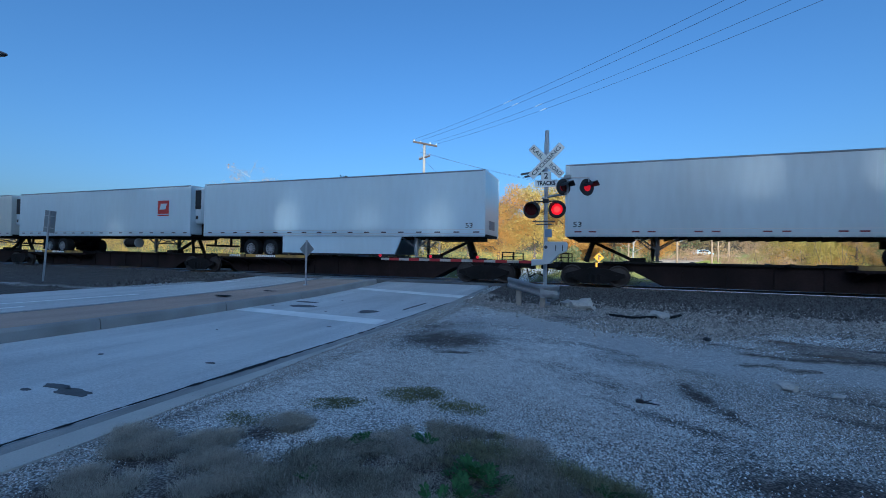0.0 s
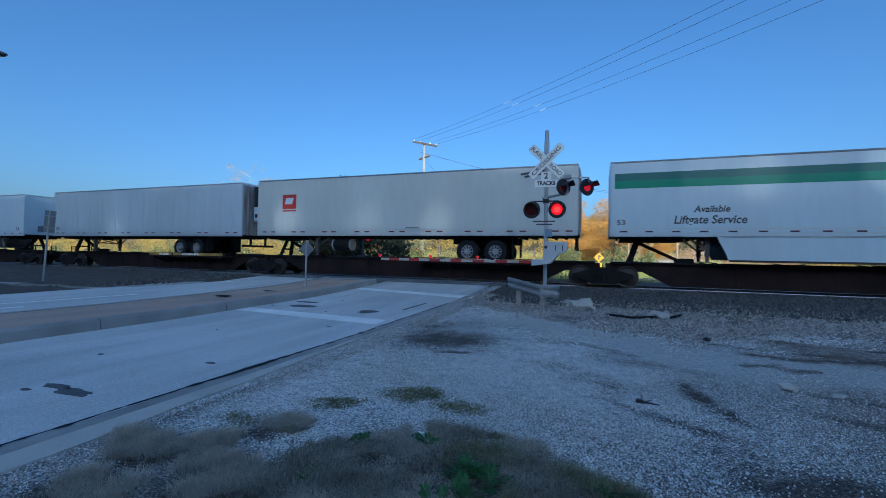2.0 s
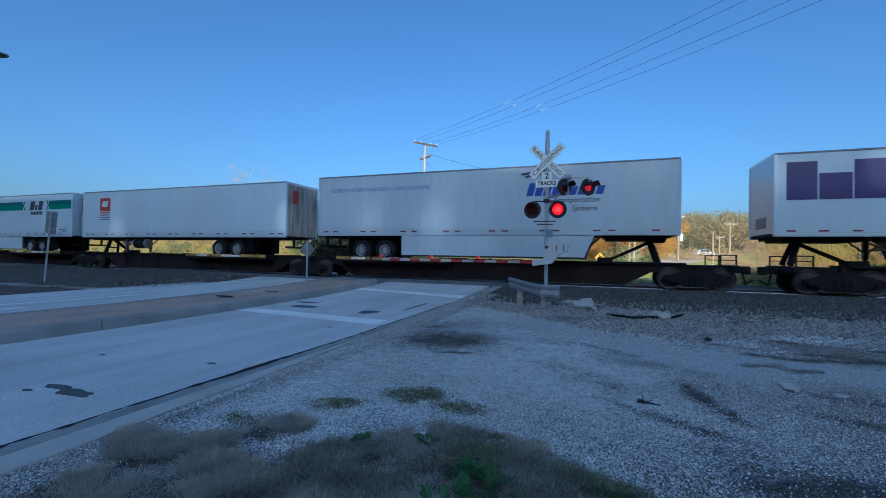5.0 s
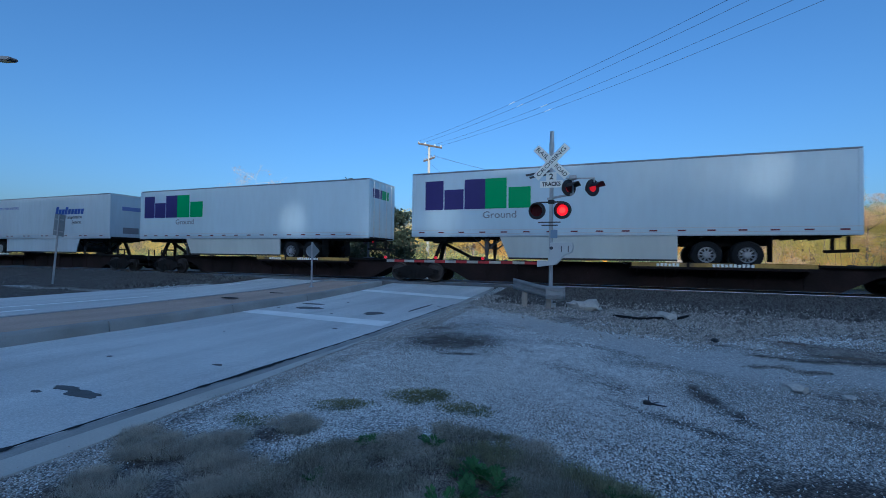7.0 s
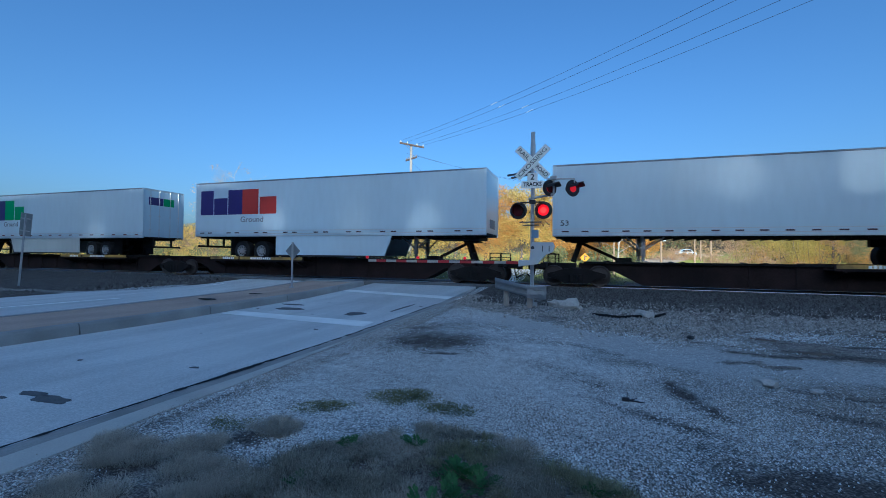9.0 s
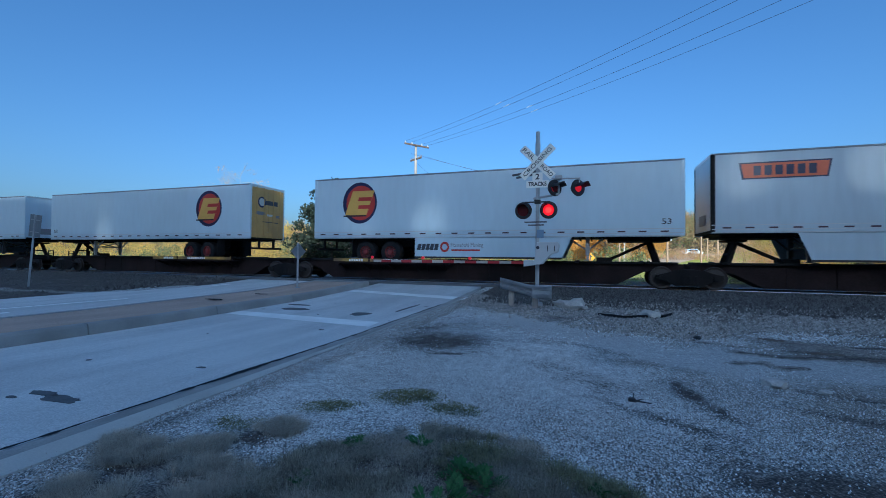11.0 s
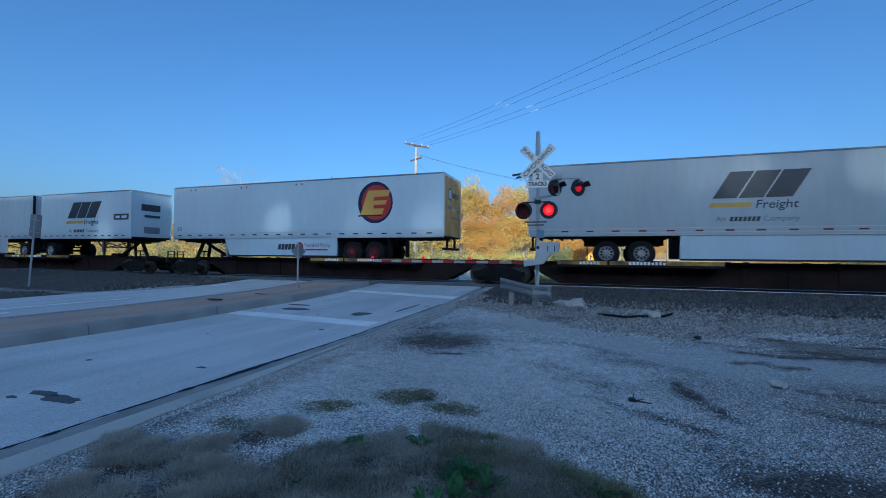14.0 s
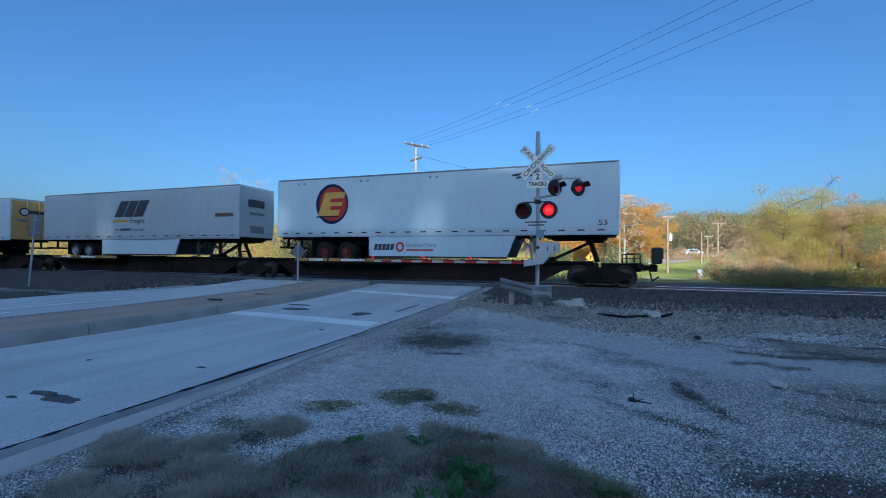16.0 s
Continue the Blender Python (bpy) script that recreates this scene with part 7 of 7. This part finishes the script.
def lot_density(x, y):
    if x < gutter_edge(y) + 0.01:
        return 0.0
    n = noise.noise((x * 0.55, y * 0.55, 2.2)) + 0.5 * noise.noise((x * 1.7, y * 1.7, 4.1))
    g = 0.62 + 0.55 * n
    g *= 1 - 0.85 * math.exp(-((x + 2.6) / 0.9) ** 2 - ((y - 7.6) / 1.1) ** 2)
    g *= 1 - 0.75 * math.exp(-((x - 2.2) / 1.4) ** 2 - ((y - 3.4) / 0.9) ** 2)
    g *= 1 - 0.6 * math.exp(-((x - 1.1) / 0.5) ** 2 - ((y - 5.7) / 0.8) ** 2)
    g *= 1 - 0.9 * lane(x, y)
    return max(0.02, min(1.0, g))


def grass(name, label, seed, tufts, blades, mat, height, spread, width=0.0035, lean=0.5):
    """Bent blades of grass round given spots."""
    rng = np.random.default_rng(seed)
    tufts = np.asarray(tufts, float)
    n = len(tufts) * blades
    who = np.repeat(np.arange(len(tufts)), blades)
    a = rng.uniform(0, 2 * np.pi, n)
    r = spread * tufts[who, 2] * rng.uniform(0, 1, n) ** 0.8
    x, y = tufts[who, 0] + r * np.cos(a), tufts[who, 1] + r * np.sin(a)
    h = height * tufts[who, 2] * rng.uniform(0.45, 1.25, n)
    da = a + rng.normal(0, 0.7, n)
    out = (0.15 + 0.85 * rng.uniform(0, 1, n)) * lean
    ex, ey = np.cos(da) * out * h, np.sin(da) * out * h
    ww = width * rng.uniform(0.6, 1.5, n)
    px, py = -np.sin(da) * ww, np.cos(da) * ww
    z = np.array([hill_z(p, q) for p, q in zip(x, y)])
    v = np.stack([np.stack([x - px, y - py, z], 1), np.stack([x + px, y + py, z], 1),
                  np.stack([x + ex * 0.35 + px * 0.8, y + ey * 0.35 + py * 0.8, z + h * 0.6], 1), np.stack([x + ex * 0.35 - px * 0.8, y + ey * 0.35 - py * 0.8, z + h * 0.6], 1),
                  np.stack([x + ex, y + ey, z + h * np.maximum(0.12, 1 - 0.35 * out)], 1)], 1).reshape(-1, 3)
    k = np.arange(n)[:, None] * 5
    f = np.concatenate([k + np.array([[0, 1, 2]]), k + np.array([[0, 2, 3]]), k + np.array([[3, 2, 4]])])
    ob = new(name, raw_mesh(name, v, f, mat))
    return tagged(ob, label, "grass", kind="stuff")


def near_things():
    stones("gravel", "loose pale limestone gravel on the lot", 71, 135000, (-4.1, 6.0, 1.2, 7.8), 0.0069, STONE, lambda x, y: lot_density(x, y) * (1 - 0.93 * max(0, min(1, 1.6 * worn(x, y)))) * (1 - 0.95 * max(0.0, min(1.0, (x - 0.6) / 2.6))))
    stones("gravel", "loose pale limestone gravel farther out", 72, 30000, (-4.1, 12.0, 7.0, 12.8), 0.0125, STONE, lambda x, y: 0.7 * lot_density(x, y) * (1 - 0.95 * max(0, min(1, 1.6 * worn(x, y)))) * min(1, max(0.25, (12.8 - y) / 2.5)))
    stones("gravel", "mixed coarse grey stones below the ballast", 75, 30000, (-4.0, 14.0, 8.6, 15.0), 0.026, MIXSTONE, lambda x, y: max(0.03, min(1.0, (y - coarse_y(x)) / 0.5 + 0.3)) * (0.3 + 0.7 * (noise.noise((x * 0.8, y * 1.2, 9)) > -0.2)))
    stones("ballast_stones", "dark angular ballast stones beside the rails", 73, 42000, (-3.4, 14.0, 13.2, 18.1), 0.045, BALLAST, lambda x, y: 0.25 + 0.75 * min(1, max(0, (y - 14.0) / 1.5)))
    stones("ballast_stones", "dark ballast stones across the road from lot", 74, 8000, (-46, -16.2, 9.5, 18.1), 0.075, BALLAST, lambda x, y: 0.8 if x < far_edge(y) - 0.9 and abs(y - 9.95 - 0.41 * (x + 21.3)) > 0.35 else 0.0)
    stones("gravel", "brownish gravel trodden into the dirt", 77, 44000, (-0.5, 8.0, 2.2, 9.5), 0.0078, BROWNSTONE, lambda x, y: (0.1 + 0.9 * max(0.0, min(1.0, (x - 0.2) / 2.4))) * (1 - 0.97 * max(0, min(1, 1.7 * worn(x, y)))) * (1 - 0.9 * lane(x, y)) * (0.45 + 0.55 * (noise.noise((x * 0.9, y * 0.9, 6)) > -0.1)))
    stones("gravel", "gravel spilled over the gutter strip", 76, 12000, (-4.3, -3.5, 1.0, 14.0), 0.0068, MIXSTONE, lambda x, y: min(1.0, math.exp((x - gutter_edge(y)) * 30)) * (0.4 + 0.6 * (noise.noise((x * 2, y * 1.1, 3)) > -0.1)), 0.012)
    # dry grass at the lot's corner
    rng = np.random.default_rng(81)
    t = []
    for _ in range(3300):
        x, y = rng.uniform(-2.2, 0.9), rng.uniform(0.7, 4.2)
        edge = float(np.interp(x, [-2.5, -2.3, -2.0, -1.33, -0.75, -0.24, 0.17, 0.4, 0.6], [1.6, 2.7, 3.15, 3.75, 3.65, 3.4, 3.15, 2.85, 1.8])) + 0.22 * noise.noise((x * 3, y * 2, 5))
        if y < edge and noise.noise((x * 4.5, y * 4.5, 1.7)) > -0.42:
            t.append((x, y, rng.uniform(0.4, 0.85) * (0.9 + 0.8 * noise.noise((x * 2.2, y * 2.2, 8.4)))))
    kinds = ([], [], [])
    for x, y, k in t:
        pick = noise.noise((x * 1.6, y * 1.6, 3.3)) + 0.35 * (x + 0.6)
        kinds[1 if pick > 0.22 else (2 if noise.noise((x * 2.6, y * 2.6, 9.1)) > 0.08 else 0)].append((x, y, k))
    grass("dry_grass", "dry matted grey-brown grass at the lot's corner", 82, kinds[0], 75, DRYGRASS, 0.095, 0.13, 0.0013, 1.7)
    grass("dry_grass", "dull olive grass among the dry grass", 85, kinds[1], 75, OLIVEGRASS, 0.105, 0.12, 0.0013, 1.4)
    grass("dry_grass", "bleached straw lying over the dry grass", 86, kinds[2], 80, PALEGRASS, 0.09, 0.16, 0.0011, 2.2)
    grass("dry_grass", "short dark stubble under the dry grass", 87, t[::2], 60, STUBBLE, 0.045, 0.16, 0.0022, 1.8)
    t = [(x + rng.uniform(-0.18, 0.18) * w, y + rng.uniform(-0.16, 0.16) * w, rng.uniform(0.7, 1.1)) for x, y, w in
         ((-3.66, 2.46, 0.8), (-3.45, 2.5, 0.7), (-3.42, 2.28, 0.7), (-3.2, 2.4, 0.8), (-3.0, 2.58, 0.8), (-2.85, 2.72, 0.6), (-2.72, 2.36, 0.8), (-2.5, 2.44, 0.8), (-3.2, 1.85, 0.9), (-2.95, 1.9, 0.9),
          (-2.68, 3.15, 0.8), (-2.55, 3.2, 0.7), (-2.4, 2.1, 0.8), (-2.2, 2.3, 0.8)) for k in range(8)]
    grass("dry_grass", "fine dry pale grass tufts in the gravel", 83, t, 340, PALEGRASS, 0.085, 0.10, 0.0009, 1.6)
    t = [(x + rng.uniform(-0.2, 0.2), y + rng.uniform(-0.12, 0.12), rng.uniform(0.5, 1.0)) for x, y in ((-3.05, 3.1), (-2.56, 3.8), (-2.4, 3.85), (-1.98, 4.33), (-1.8, 4.45), (-1.32, 4.14)) for k in range(8)]
    grass("moss_grass", "low olive grass patches in the gravel", 84, t, 230, WEED_OLIVE, 0.016, 0.2, 0.005, 1.8)
    # green weeds
    for i, (x, y, s) in enumerate(((-0.82, 2.95, 1.35), (-0.66, 2.85, 1.0), (-1.32, 3.27, 0.9), (-1.80, 3.12, 0.85), (-0.80, 2.65, 1.25), (0.09, 3.0, 0.8), (-0.95, 2.5, 1.0), (-1.85, 2.45, 0.8))):
        r = np.random.default_rng(90 + i)
        w = thing("weed", "small green leafy weed in dry grass", "weed", "green weeds", at=pose(x, y, hill_z(x, y)))
        bm = BM()
        for k in range(17):
            a, el, ln = r.uniform(0, 6.28), r.uniform(0.2, 1.0), s * r.uniform(0.08, 0.17)
            d = Vector((math.cos(a) * math.cos(el), math.sin(a) * math.cos(el), math.sin(el)))
            side = Vector((-math.sin(a), math.cos(a), 0))
            o = Vector((r.uniform(-0.05, 0.05) * s, r.uniform(-0.05, 0.05) * s, 0.0))
            for g in np.linspace(0.25, 1.0, 7):
                p = o + d * ln * g - Vector((0, 0, 0.35 * ln * g * g))
                for sg in (-1, 1):
                    out = (side * sg * 0.8 + d * 0.5 + Vector((0, 0, r.uniform(-0.2, 0.3)))).normalized() * s * 0.042 * (1.15 - 0.5 * g) * r.uniform(0.7, 1.3)
                    w2 = d * s * 0.012
                    vs = [bm.verts.new(q) for q in (p, p + out * 0.5 - w2, p + out, p + out * 0.5 + w2)]
                    bm.faces.new((vs[0], vs[1], vs[2])), bm.faces.new((vs[0], vs[2], vs[3]))
        part("leaves", bm, WEED, w)
    # dark twig, boulders, hose, scraps
    bm = BM()
    rod(bm, (-0.10, 0, 0.02), (0.12, -0.03, 0.015), 0.012, 0.006, 6)
    rod(bm, (-0.06, 0, 0.02), (-0.05, 0.03, 0.09), 0.008, 0.004, 5)
    rod(bm, (-0.02, 0, 0.02), (0.05, 0.06, 0.03), 0.009, 0.004, 5)
    box(bm, (-0.11, -0.03, 0.0), (-0.03, 0.03, 0.045), 0.012)
    o = mesh_object("twig", bm, BLACKP)
    o.matrix_basis = pose(0.5, 5.08, hill_z(0.5, 5.08))
    tagged(o, "dark broken twig lying on the gravel", "twig")
    for i, (x, y, s) in enumerate(((-0.45, 13.0, 0.34), (-0.85, 13.2, 0.22), (1.45, 12.0, 0.22), (2.15, 6.33, 0.13), (1.92, 9.29, 0.06), (2.6, 6.2, 0.06), (-0.2, 12.9, 0.14))):
        bm = BM()
        bmesh.ops.create_icosphere(bm, subdivisions=2, radius=s)
        for v in bm.verts:
            v.co *= 1 + 0.6 * noise.noise(v.co * (1.9 / s) + Vector((i * 3.3, 0, 0)))
            v.co.z *= 0.55 if i != 4 else 1
        o = mesh_object("boulder", bm, BLACKP if i == 4 else ROCK)
        o.matrix_basis = pose(x, y, hill_z(x, y) + s * 0.3, 0, 0, 50 * i)
        tagged(o, "dark lump of tar on the gravel" if i == 4 else "pale broken rock lying in gravel", "rock", "loose rocks")
    for pts, r in (([(0.35, 11.75), (0.6, 11.55), (0.95, 11.6), (1.2, 11.85), (1.7, 12.0), (2.0, 12.5)], 0.035), ([(0.2, 11.9), (0.55, 11.8), (0.85, 11.6)], 0.03)):
        bm = BM()
        for (xa, ya), (xb, yb) in zip(pts, pts[1:]):
            rod(bm, (xa, ya, hill_z(xa, ya) + r), (xb, yb, hill_z(xb, yb) + r), r, seg=8)
        o = mesh_object("hose", bm, RUBBER)
        tagged(o, "black rubber hose lying by the track", "hose", "scrap hoses")
    for i, (x, y, l, a) in enumerate(((3.6, 8.6, 0.5, -8), (4.3, 8.3, 0.6, -6), (3.2, 9.6, 0.4, -20), (6.2, 11.6, 0.7, 20), (5.2, 9.0, 0.5, -5), (7.0, 9.4, 0.6, 5))):
        bm = BM()
        box(bm, (-l / 2, -0.07, 0), (l / 2, 0.07, 0.03), 0.012)
        for v in bm.verts:
            v.co.y += 0.04 * math.sin(v.co.x * 7 + i)
        o = mesh_object("bark_slab", bm, BARK)
        o.matrix_basis = pose(x, y, hill_z(x, y), 0, 0, a)
        tagged(o, "dark flat slab of old timber on dirt", "timber scrap", "timber scraps")


WEED_OLIVE = leaf_material("olive_ground_grass", (0.20, 0.205, 0.095), 0.4)
near_things()



# ---------------------------------------------------------------- motion
def motions():
    steps = [i * 0.5 for i in range(33)]
    for ob, q in RIDERS:
        home = ob.matrix_basis.copy()
        walk(ob, [(t, Matrix.Translation((-gone(t), 0, 0)) @ home) for t in steps])
    for ws, dx in WHEELSETS:
        walk(ws, [(k / 30, pose(dx, 0, 0.42, 0, -math.degrees(gone(k / 30) / 0.42), 0)) for k in range(481)])
    # the lamps beat in turn: an added flap drops before one lens as the other's lifts
    for flap, phase, shut in FLAPS:
        lifted = shut @ pose(0, 0, 0, -86)
        rows, lit = [], phase == 0
        rows.append((0.0, lifted if lit else shut))
        for k in range(32):
            t = 0.45 + 0.496 * k
            rows += [(t - 0.033, lifted if lit else shut), (t + 0.033, shut if lit else lifted)]
            lit = not lit
        rows = [r for r in rows if r[0] < 15.98]
        rows.append((16.0, rows[-1][1]))
        walk(flap, rows)


motions()
